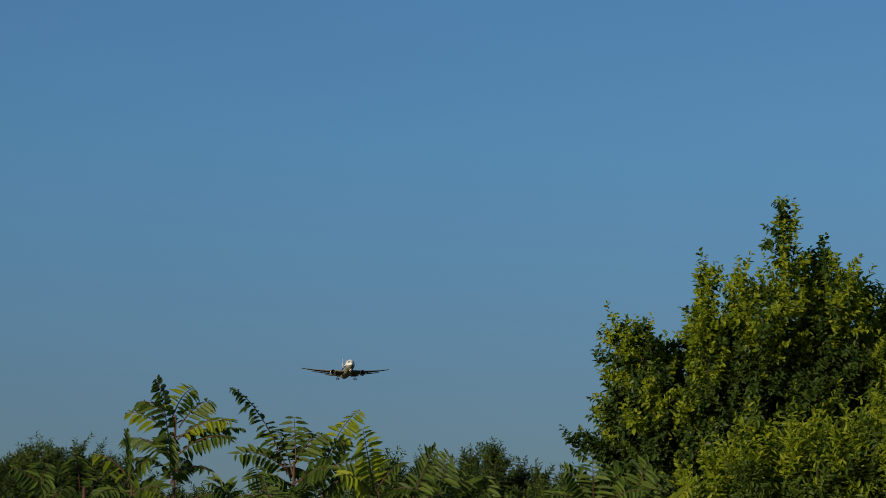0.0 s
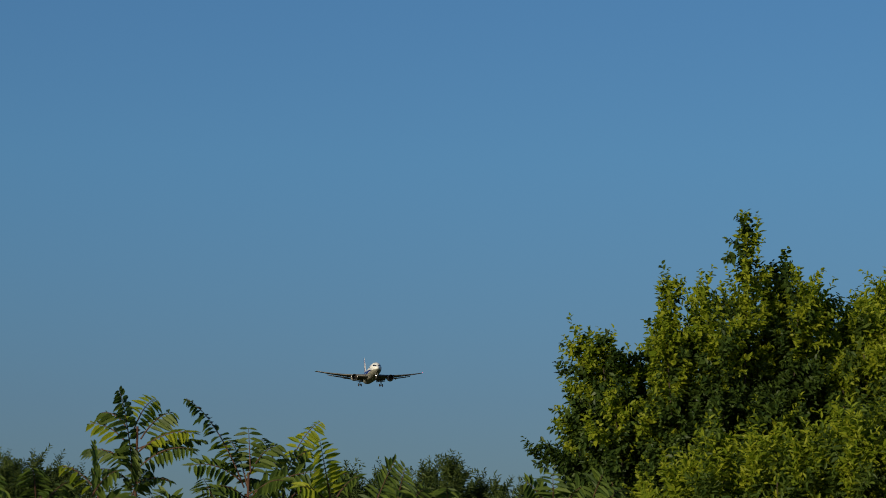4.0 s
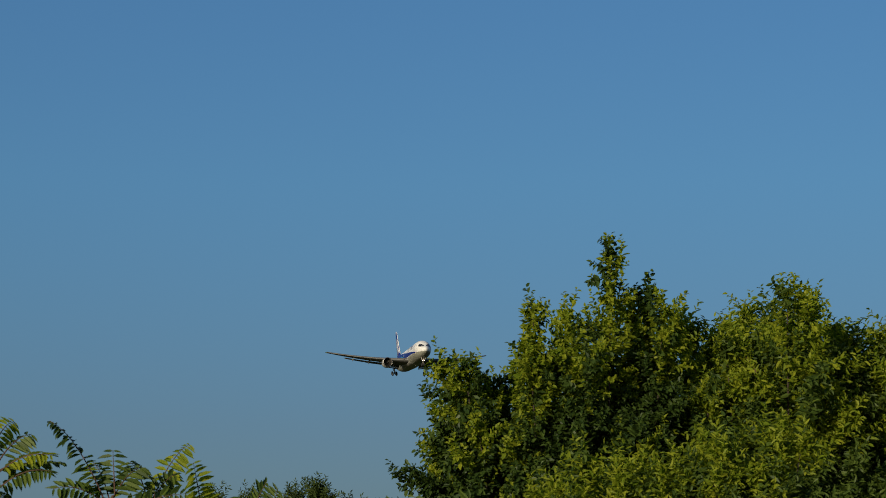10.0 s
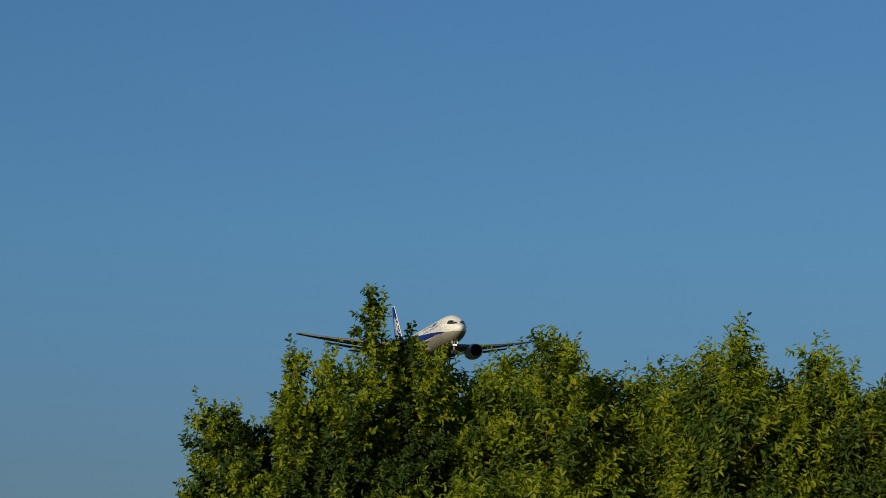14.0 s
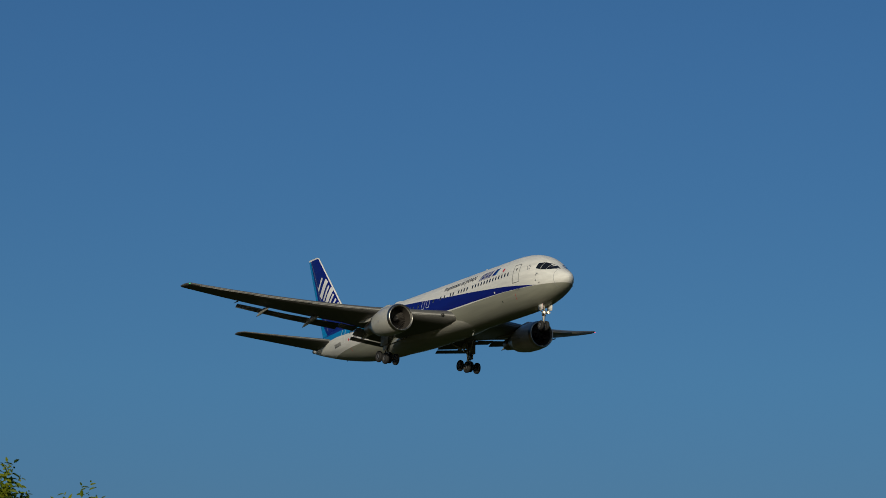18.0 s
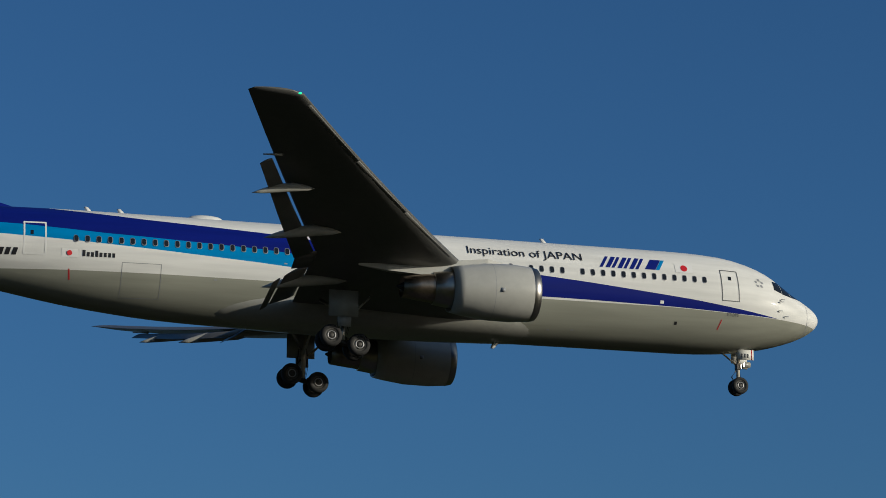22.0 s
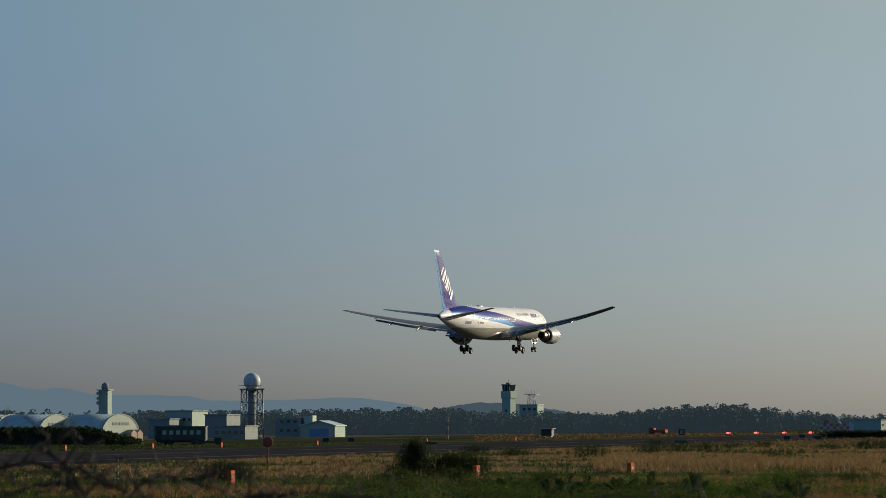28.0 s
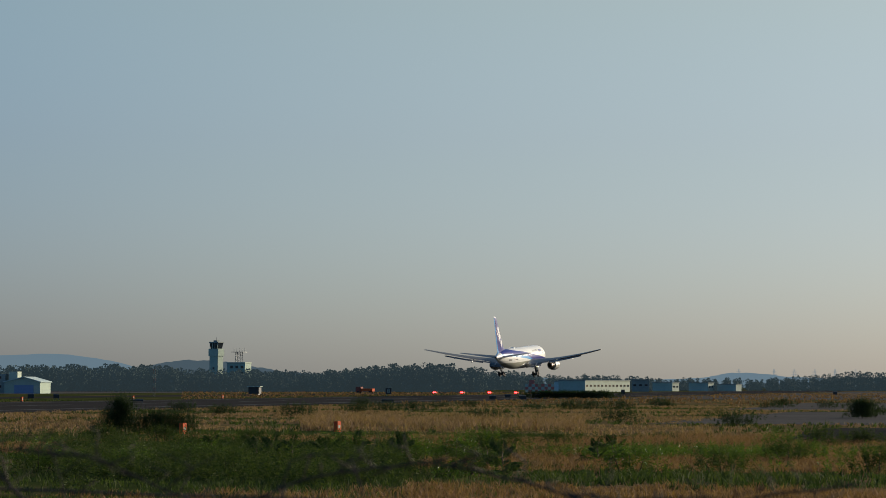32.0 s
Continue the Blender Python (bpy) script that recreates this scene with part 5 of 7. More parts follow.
M["bund"] = mat("bund_turf", (0.016, 0.028, 0.01), 0.95, var=0.45, scale=0.25, bscale=1.5)


def placed(name, az, d, label, category, face=None, group=""):
    """An empty at a bearing and distance; its local -x looks back at the observer unless face is given."""
    t = thing(name, label, category, group)
    t.matrix_basis = pose(*at(az, d), 0, 0, az if face is None else face)
    return t


def hgt(el, d):
    return 3.0 + d * math.tan(radians(el))


def wid(deg, d):
    return d * radians(deg)


def bpart(name, parent, dims, material, label="", bevel=0.0):
    return part(name, box(*dims, bevel), material, parent, label, smooth=False)


def windows(parent, xs, ys, zs, size, face='x', material=None):
    """A pane with its frame for each place on a wall; ys and zs are the centres."""
    first = None
    for y in ys:
        for z in zs:
            if first is None:
                bm = box(-0.05, 0.05, -size[0] / 2, size[0] / 2, -size[1] / 2, size[1] / 2)
                first = part("window", bm, material or M["pane"], parent, smooth=False)
                o = first
            else:
                o = share(first, Matrix(), parent)
            o.matrix_basis = pose(xs, y, z) if face == 'x' else pose(y, xs, z, 0, 0, 90)


def gable_hangar(az, d):
    t = placed("gable_hangar", az, d, "pale green gable hangar with a blue metal roof", "hangar", az + 52)
    w, l, e, r = 7.6, 42.0, 4.0, hgt(0.58, d)
    bm = loft([[(x, -w, 0), (x, -w, e), (x, 0, r), (x, w, e), (x, w, 0)] for x in (0, l)])
    part("wall", bm, M["wall_g"], t, smooth=False)
    for s in (-1, 1):
        bm = loft([[(x, s * (w + 0.5), e - 0.35), (x, 0, r + 0.03), (x, 0, r + 0.25), (x, s * (w + 0.5), e - 0.1)] for x in (-0.4, l + 0.4)])
        part("roof", bm, M["roof_b"], t, "blue metal roof slope", smooth=False)
    for k in range(6):
        bpart("louvre", t, (-0.12, -0.02, -2.6, 2.6, e + 1.0 + 0.32 * k, e + 1.2 + 0.32 * k), M["wall_w"])
    for k in range(5):
        bpart("door", t, (-0.16, -0.03, -6.2 + 2.5 * k, -3.85 + 2.5 * k, 0, e - 0.2), M["wall_g"], "sliding door leaf")


def radome_tower(az, d):
    t = placed("radome_tower", az, d, "square green tower with a small pale radome", "tower")
    w, h = 2.4, hgt(1.02, d)
    bpart("shaft", t, (-w, w, -w, w, 0, h), M["wall_s"], bevel=0.05)
    bpart("gallery", t, (-w - 0.5, w + 0.5, -w - 0.5, w + 0.5, h, h + 0.35), M["wall_w"])
    part("dome", lathe([(h + 0.35, 0.9), (h + 0.9, 1.35), (h + 1.7, 1.45), (h + 2.5, 1.1), (h + 3.05, 0.05)], 'z', (0, 0, 0), 24), M["radome"], t)
    bpart("stair", t, (-w - 0.4, w, -w - 1.0, -w - 0.02, h - 3.5, h - 3.2), M["wall_w"])


def old_tower(az, d):
    t = placed("old_control_tower", az, d, "pale concrete control tower with a small glazed cab", "tower", az - 30)
    w, h = 3.1, hgt(0.68, d)
    bpart("shaft", t, (-w, w, -w, w, 0, h), M["wall_w"], bevel=0.05)
    bpart("roof_slab", t, (-w - 0.4, w + 0.4, -w - 0.4, w + 0.4, h, h + 0.3), M["wall_s"])
    for f, c in (('x', -w - 0.03), ('y', -w - 0.03)):
        windows(t, c, (0.0,) if f == 'x' else (0.3,), (h - 7.5, h - 4.8, h - 2.0), (1.3, 0.6), f)
    cab = part("cab", loft([[(q * r, q2 * r, z) for q, q2 in ((1, 1), (-1, 1), (-1, -1), (1, -1))] for z, r in ((h + 0.3, 1.7), (h + 1.0, 1.75), (h + 2.1, 2.05))]), M["pane"], t, "glazed cab", smooth=False)
    bpart("sill", cab, (-1.85, 1.85, -1.85, 1.85, h + 0.3, h + 0.85), M["wall_s"])
    bpart("cab_roof", cab, (-2.3, 2.3, -2.3, 2.3, h + 2.1, h + 2.4), M["wall_w"])
    for k in range(-1, 3):
        bpart("mullion", cab, (-2.03, -1.95, -1.9 + 1.25 * k, -1.8 + 1.25 * k, h + 0.85, h + 2.1), M["wall_w"])
    for a in (-2.2, 2.2):
        for b in (-2.2, 2.2):
            part("rail_post", tube([(a, b, h + 2.4), (a, b, h + 3.2)], 0.05, 6), M["steel"], cab)
    for a in (-2.2, 2.2):
        part("rail", tube([(a, -2.2, h + 3.2), (a, 2.2, h + 3.2)], 0.05, 6), M["steel"], cab)
        part("rail", tube([(-2.2, a, h + 3.2), (2.2, a, h + 3.2)], 0.05, 6), M["steel"], cab)
    part("mast", tube([(0, 0, h + 2.4), (0, 0, h + 5.4)], 0.09, 6), M["steel"], t)
    bpart("annex", t, (-2, 2, 3.3, 6.4, 0, hgt(0.48, d)), M["wall_g"])
    bpart("annex_roof", t, (-2.2, 2.2, 3.25, 6.6, hgt(0.48, d), hgt(0.48, d) + 0.3), M["wall_s"])
    bpart("porch", t, (-4, 2, -5.2, -3.2, 0, 3.6), M["wall_w"])


def arch_hangar(az, d, width, length, name="arch_hangar"):
    t = placed(name, az, d, "arched hangar with pale end wall and ribbed metal roof", "hangar", az + 55, group="arched hangars")
    h = hgt(0.29, d)
    n = 20
    arc = [(width / 2 * math.cos(math.pi * k / n), h * math.sin(math.pi * k / n) ** 0.8) for k in range(n + 1)]
    bm = loft([[(0.3, y, z) for y, z in arc], [(length, y, z) for y, z in arc]], closed=False)
    part("shell", bm, M["roof_g"], t, "curved metal roof")
    for k in range(1, 10):
        x = 0.3 + (length - 0.3) * k / 10
        part("rib", loft([[(x + dx, y * 1.004, z * 1.006 + 0.02) for y, z in arc] for dx in (-0.12, 0.12)], cap=False, closed=False), M["roof_g"], t)
    bm = bmesh.new()
    bm.faces.new([bm.verts.new((0.05, y * 0.985, z * 0.985)) for y, z in arc])
    part("end_wall", bm, M["wall_w"], t, "pale end wall", smooth=False)
    bm = loft([[(x, y * k, z * k) for y, z in arc] for x, k in ((0.0, 0.975), (-0.08, 1.0), (-0.08, 1.015), (0.4, 1.015))], cap=False, closed=False)
    part("end_trim", bm, M["wall_w"], t, smooth=False)
    for k in range(5):
        bpart("louvre", t, (-0.06, 0.04, -3.4 + 1.4 * k, -2.2 + 1.4 * k, h * 0.60, h * 0.70), M["wall_s"])
    for y in (-5.4, -2.9):
        bm = loft([[(x, y - 1.1, 0), (x, y - 1.1, 2.0), (x, y, 2.8), (x, y + 1.1, 2.0), (x, y + 1.1, 0)] for x in (-1.8, 0.2)])
        part("porch", bm, M["brick"], t, "small brown gabled porch", smooth=False)


def flat_block(az, d, deg, el, depth=10, material="wall_g", label="low flat-roofed pale green building", turn=-20, wins=4, name="building"):
    t = placed(name, az, d, label, "building", az + turn)
    w, h = wid(deg, d), hgt(el, d)
    bpart("wall", t, (0, depth, -w / 2, w / 2, 0, h), M[material])
    bpart("roof", t, (-0.3, depth + 0.3, -w / 2 - 0.3, w / 2 + 0.3, h, h + 0.3), M["wall_s"])
    if wins:
        windows(t, -0.03, [-w / 2 + w * (k + 0.5) / wins for k in range(wins)], [h * 0.55] if h < 7 else [h * 0.35, h * 0.7], (w / wins * 0.5, 0.9))
    return t


def lattice_radome(az, d):
    t = placed("radar_tower", az, d, "pale radome ball on a steel lattice tower", "radar", az + 18)
    h, w = hgt(0.76, d), 2.35
    for a in (-1, 1):
        for b in (-1, 1):
            part("leg", tube([(a * w * 1.08, b * w * 1.08, 0), (a * w, b * w, h)], 0.16, 6), M["steel"], t)
    lv = [h * k / 4 for k in range(5)]
    for z0, z1 in zip(lv[:-1], lv[1:]):
        for s in (-1, 1):
            for p, q in (((-w, s * w), (w, s * w)), ((s * w, -w), (s * w, w))):
                part("brace", tube([(*p, z0), (*q, z1)], 0.09, 5), M["steel"], t)
                part("brace", tube([(*q, z0), (*p, z1)], 0.09, 5), M["steel"], t)
                part("girt", tube([(*p, z1), (*q, z1)], 0.11, 5), M["steel"], t)
    part("core", lathe([(0, 1.1), (h, 1.1)], 'z', (0, 0, 0), 16), M["wall_s"], t)
    bpart("platform", t, (-w - 0.4, w + 0.4, -w - 0.4, w + 0.4, h, h + 0.35), M["steel"])
    for s in (-1, 1):
        part("rail", tube([(-w - 0.35, s * (w + 0.35), h + 1.2), (w + 0.35, s * (w + 0.35), h + 1.2)], 0.06, 5), M["steel"], t)
        part("rail", tube([(s * (w + 0.7), -w - 0.7, h + 1.2), (s * (w + 0.7), w + 0.7, h + 1.2)], 0.06, 5), M["steel"], t)
    r = wid(0.34, d) / 2
    bm = bmesh.new()
    bmesh.ops.create_icosphere(bm, subdivisions=4, radius=r, matrix=Matrix.Translation((0, 0, h + 0.2 + r * 0.92)))
    part("radome", bm, M["radome"], t, "pale faceted radome ball")
    part("collar", lathe([(h + 0.3, r * 0.7), (h + 0.6, r * 0.72), (h + 0.9, r * 0.66)], 'z', (0, 0, 0), 24), M["wall_w"], t)


def slim_tower(az, d):
    t = placed("slim_tower", az, d, "slim green concrete tower with aerials and dome", "tower", az - 25)
    w, h = 1.55, hgt(0.78, d)
    bpart("shaft", t, (-w, w, -w, w, 0, h), M["wall_g"], bevel=0.04)
    bpart("gallery", t, (-w - 0.5, w + 0.5, -w - 0.5, w + 0.5, h - 0.3, h), M["wall_w"])
    part("dome", lathe([(h, 1.05), (h + 0.8, 1.25), (h + 1.7, 1.0), (h + 2.3, 0.05)], 'z', (0, 0, 0), 20), M["wall_s"], t)
    for z in (h - 1.2, h - 2.8, h - 4.2):
        part("dish", lathe([(0, 0.05), (-0.2, 0.6)], 'x', (-w - 0.3, 1.5, z), 14, False), M["wall_w"], t)
        part("arm", tube([(-w, 1.2, z), (-w - 0.35, 1.5, z)], 0.06, 5), M["steel"], t)


def shelter_wagon(az, d):
    t = placed("shelter_wagon", az, d, "long olive drab shelter wagon with a row of windows", "wagon", az - 8)
    L = wid(1.02, d)
    bpart("body", t, (-1.4, 1.4, -L / 2, L / 2, 0.85, 3.25), M["olive"], bevel=0.08)
    bpart("roof", t, (-1.5, 1.5, -L / 2 - 0.1, L / 2 + 0.1, 3.25, 3.4), M["olive"])
    for k in range(7):
        y = -L / 2 + 0.9 + 1.22 * k
        bpart("window", t, (-1.47, -1.41, y, y + 0.7, 1.9, 2.65), M["wall_w"])
    bpart("door", t, (-1.48, -1.41, L / 2 - 1.1, L / 2 - 0.3, 0.9, 2.8), M["black"])
    for y in (-L / 2 + 1.0, -L / 2 + 2.1, L / 2 - 1.6, L / 2 - 2.7):
        for x in (-1.2, 1.2):
            w = part("wheel", lathe([(-0.15, 0.3), (-0.15, 0.5), (0.15, 0.5), (0.15, 0.3)], 'x', (0, 0, 0), 18), M["tyre"], t)
            w.matrix_basis = pose(x, y, 0.5)
    bpart("chassis", t, (-0.7, 0.7, -L / 2 + 0.3, L / 2 - 0.3, 0.5, 0.86), M["black"])
    u = placed("trailer", az - 0.5, d - 18, "low dark equipment trailer beside the wagon", "trailer", az)
    bpart("bed", u, (-1, 1, -2.6, 2.6, 0.5, 0.8), M["black"])
    for y in (-2.0, 2.0):
        bpart("load", u, (-0.7, 0.7, y - 0.6, y + 0.6, 0.8, 1.4), M["black"])
        w = part("wheel", lathe([(-0.12, 0.2), (-0.12, 0.42), (0.12, 0.42), (0.12, 0.2)], 'x', (0, 0, 0), 16), M["tyre"], u)
        w.matrix_basis = pose(-0.9, y, 0.42)


def depot(az, d):
    t = placed("depot_house", az, d, "pale green depot with a gabled hall and flat annex", "building", az - 14)
    w = wid(0.72, d)
    h = hgt(0.12, d)
    bm = loft([[(x, -w / 2, 0), (x, -w / 2, h - 1.2), (x, -w * 0.05, h + 0.2), (x, w / 2, h - 1.2), (x, w / 2, 0)] for x in (0, 14)])
    part("hall", bm, M["wall_g"], t, smooth=False)
    for s, c in ((-1, -w / 2 - 0.4), (1, w / 2 + 0.4)):
        bm = loft([[(x, c, h - 1.4), (x, -w * 0.05, h + 0.22), (x, -w * 0.05, h + 0.4), (x, c, h - 1.15)] for x in (-0.5, 14.5)])
        part("roof", bm, M["roof_g"], t, smooth=False)
    bpart("door", t, (-0.08, -0.02, -w * 0.32, w * 0.22, 0, h * 0.55), M["roof_b"], "pale blue sliding door")
    bpart("door", t, (-0.08, -0.02, -w * 0.46, -w * 0.33, 0, h * 0.5), M["wall_w"])
    bpart("annex", t, (2, 12, w / 2 + 0.3, w / 2 + 8.5, 0, hgt(0.2, d)), M["wall_s"])
    bpart("head_house", t, (3, 8, w / 2 - 3.4, w / 2 - 0.6, h - 1.5, hgt(0.245, d)), M["wall_w"])
    windows(t, 1.97, [w / 2 + 2 + 2.2 * k for k in range(3)], [2.2, 5.0], (1.0, 0.8))


def control_tower(az, d):
    t = placed("control_tower", az, d, "tall pale green control tower with glazed cab", "tower", az - 34)
    w = wid(0.2, d) / 2
    h = hgt(0.56, d)
    bpart("shaft", t, (-w, w, -w, w, 0, h), M["wall_g"], bevel=0.1)
    bpart("gallery", t, (-w - 0.35, w + 0.35, -w - 0.35, w + 0.35, h, hgt(0.71, d)), M["wall_g"], bevel=0.15)
    z = hgt(0.71, d)
    cab = part("cab", loft([[(q * r, q2 * r, zz) for q, q2 in ((1, 1), (-1, 1), (-1, -1), (1, -1))] for zz, r in ((z, w * 0.8), (z + 2.6, w * 1.0))]), M["pane"], t, "glazed cab", smooth=False)
    bpart("cab_roof", cab, (-w * 1.08, w * 1.08, -w * 1.08, w * 1.08, z + 2.6, z + 3.0), M["wall_s"])
    for k in range(4):
        bpart("mullion", cab, (-w * 1.0, -w * 0.93, (-w + 2 * w * k / 3) * 0.88 - 0.08, (-w + 2 * w * k / 3) * 0.88 + 0.08, z, z + 2.6), M["wall_w"])
    bpart("penthouse", t, (-0.9, 0.9, -0.9, 0.9, z + 3.0, z + 3.7), M["wall_s"])
    part("mast", tube([(0, 0, z + 3.7), (0, 0, z + 5.2)], 0.08, 5), M["steel"], t)
    windows(t, -w - 0.03, (0.0,), [4 + 3 * k for k in range(int((h - 5) / 3))], (0.9, 0.9))
    u = placed("aerial_mast", az - 0.52, d - 40, "lattice aerial mast on a flat green building", "mast", az - 20)
    hb = hgt(0.41, d)
    bpart("house", u, (-4, 4, -2.5, 5.5, 0, hb), M["wall_g"])
    bpart("parapet", u, (-4.2, 4.2, -2.7, 5.7, hb, hb + 0.4), M["wall_w"])
    windows(u, -4.03, [-1.2, 1.1, 3.4], [hb - 1.6, hb - 4.4], (1.2, 1.1))
    zt = hgt(0.62, d)
    for a in (-1, 1):
        for b in (-1, 1):
            part("leg", tube([(a * 1.3, 1.5 + b * 1.3, hb), (a * 1.1, 1.5 + b * 1.1, zt)], 0.12, 5), M["steel"], u)
    for k in range(3):
        z0, z1 = hb + (zt - hb) * k / 3, hb + (zt - hb) * (k + 1) / 3
        for s in (-1, 1):
            part("brace", tube([(s * 1.2, 0.3, z0), (s * 1.2, 2.7, z1)], 0.07, 5), M["steel"], u)
            part("brace", tube([(-1.2, 1.5 + s * 1.2, z0), (1.2, 1.5 + s * 1.2, z1)], 0.07, 5), M["steel"], u)
    bpart("platform", u, (-2.4, 2.4, -1.2, 4.2, zt, zt + 0.2), M["steel"])
    for y in (-1, 0.2, 1.4, 2.6, 3.8):
        part("aerial", tube([(0, y, zt), (0, y, zt + 1.9)], 0.06, 5), M["steel"], u)


def bund(az0, az1, d, el, label, seed):
    """A long turfed bank with an uneven crest."""
    r = random.Random(seed)
    bm = bmesh.new()
    rows = []
    n = 260
    for k in range(n + 1):
        a = az0 + (az1 - az0) * k / n
        h = hgt(el, d) * min(1, 0.15 + 4.5 * min(k, n - k) / n) + 0.35 * noise.noise((k * 0.21, seed, 0))
        h = max(h, 0.1)
        rows.append([bm.verts.new(at(a, d + q, zz)) for q, zz in ((-5.5, -0.1), (-3.2, h * 0.7), (-1.4, h * 0.95), (1.4, h), (6, -0.1))])
    for p, q in zip(rows[:-1], rows[1:]):
        for i in range(4):
            bm.faces.new((p[i], p[i + 1], q[i + 1], q[i]))
    bmesh.ops.recalc_face_normals(bm, faces=bm.faces)
    g = np.random.default_rng(seed)
    n = int(abs(az0 - az1) * 2600)
    q = g.uniform(0.01, 0.99, n)
    dep = g.uniform(-5.5, 3.5, n)
    hh = hgt(el, d) * np.minimum(1, 0.15 + 4.5 * np.minimum(q, 1 - q)) * np.interp(dep, [-5.5, -3.2, -1.4, 1.4, 3.5], [0.02, 0.7, 0.95, 1.0, 0.6])
    a = np.radians(az0 + (az1 - az0) * q)
    base = np.stack([(d + dep) * np.cos(a), (d + dep) * np.sin(a), np.maximum(hh - 0.1, 0.02)], 1)
    ax = np.array([0, 0, 1.0]) + g.normal(0, 0.55, (n, 3))
    ln = g.uniform(0.35, 0.95, n) * (0.8 + 0.2 * np.sin(q * 240 + seed))
    v, f = leaf_mesh(base, ax, g.normal(0, 1, (n, 3)), ln, ln * 0.55)
    bank = tagged(part("bund", bm, M["bund"]), label, "earth bank", kind="structure")
    tagged(mesh_np("growth", v, f, M["leaf_bund"], bank, kind="stuff"), "dark shaggy growth on the bank")
    return bank


gable_hangar(30.35, 620)
radome_tower(30.72, 760)
old_tower(28.25, 700)
flat_block(27.4, 720, 1.05, 0.26, 14, wins=6)
flat_block(26.75, 780, 0.7, 0.2, 14, "wall_s", "long grey-green low building", wins=0)
arch_hangar(25.3, 680, 15.8, 12.5)
arch_hangar(24.05, 680, 15.8, 12.5)
arch_hangar(26.2, 790, 18, 16)
bund(29.25, 23.6, 530, 0.0, "long dark turfed bank before the hangars", 4)
bund(32.6, 29.35, 470, -0.05, "dark turfed bank with bushes", 5)


slim_tower(24.36, 900)
shelter_wagon(22.86, 515)
flat_block(22.9, 860, 0.55, 0.34, 14, "wall_g", "pale flat-roofed block of two storeys", wins=5)
flat_block(23.3, 850, 0.45, 0.18, 12, "wall_s", "low grey concrete block", wins=3)
flat_block(22.17, 850, 0.46, 0.26, 12, "wall_s", "plain grey-green concrete block", wins=0)
flat_block(21.9, 760, 0.66, 0.03, 10, "wall_s", "low grey-green plant building", wins=5)
lattice_radome(21.45, 800)
depot(20.15, 900)
control_tower(16.32, 1250)
flat_block(9.22, 1400, 0.5, 0.07, 16, "roof_g", "long pale blue metal hall", 10, 0)
flat_block(8.5, 1340, 1.9, 0.09, 14, "wall_w", "white factory hall with tall bays", 62, 12)
flat_block(7.85, 1400, 0.34, 0.11, 14, "wall_s", "grey block beside the white hall", 0, 3)
flat_block(7.15, 1500, 0.26, 0.05, 12, "wall_w", "small white flat-roofed building", 60, 2)
flat_block(6.45, 1550, 0.22, 0.05, 12, "wall_w", "small white flat-roofed building", 60, 2)
flat_block(5.9, 1550, 0.22, 0.02, 12, "wall_w", "low white flat-roofed shed", 60, 0)
flat_block(13.3, 1300, 0.42, -0.05, 8, "wall_w", "low white sheds before the wood", 50, 5)


def chequer_house(az, d):
    t = placed("chequered_hut", az, d, "localiser hut in red and white chequers", "hut", az)
    w, h = wid(0.58, d), hgt(0.02, d)
    for j in range(3):
        for i in range(9):
            y = -w / 2 + w * i / 9
            if j == 2 and 3 < i < 5:
                continue
            part("panel", box(0, 4, y, y + w / 9 - 0.004, h * j / 3 + 0.1, h * (j + 1) / 3 + 0.096), M["chequer"] if (i + j) % 2 else M["wall_w"], t, smooth=False)
    bpart("plinth", t, (-0.1, 4.1, -w / 2, w / 2, 0, 0.1), M["tarmac"])
    bpart("head", t, (0.5, 3.5, w * 0.18, w * 0.36, h + 0.1, hgt(0.1, d)), M["chequer"])


chequer_house(9.86, 1150)

# slope-indicator lamps beside the runway
for az in (11.96, 11.41, 10.86, 10.33):
    t = placed("slope_lamp", az, 922, "lit red approach slope lamp box on legs", "airfield lamp", 180, group="approach slope lamps")
    t.matrix_basis = pose(905, 905 * math.tan(radians(az)), 0)
    bpart("box", t, (-0.5, 0.7, -0.75, 0.75, 0.35, 0.85), M["orange"])
    for y in (-0.25, 0.25):
        part("lens", lathe([(-0.62, 0.03), (-0.60, 0.22), (-0.48, 0.23)], 'x', (0, y, 0.62), 14), M["papi"], t, "glowing red lens")
    for x in (-0.3, 0.5):
        for y in (-0.6, 0.6):
            part("leg", tube([(x, y, 0), (x, y, 0.4)], 0.04, 5), M["steel"], t)


def marker(x, y, k=1.0):
    t = thing("marker_box", "small orange marker box standing in the grass", "marker", "orange marker boxes")
    t.matrix_basis = pose(x, y, 0, 0, 0, math.degrees(math.atan2(y, x)) + 58)
    part("case", box(-0.12 * k, 0.12 * k, -0.18 * k, 0.18 * k, 0.1, 0.66 * k, 0.015), M["orange"], t, smooth=False)
    part("foot", box(-0.15 * k, 0.15 * k, -0.21 * k, 0.21 * k, 0, 0.1), M["tarmac"], t, smooth=False)
    part("plate", box(-0.125 * k, -0.12 * k, -0.1 * k, 0.1 * k, 0.3 * k, 0.45 * k), M["wall_w"], t, smooth=False)


for x, y in ((142, 57), (160, 48.85), (171, 42.32)):
    marker(x, y, 1.15)
for x, y in ((298, 167), (326, 167), (360, 169), (390, 169), (412, 167), (455, 167), (515, 167), (575, 167)):
    marker(x, y, 1.25)

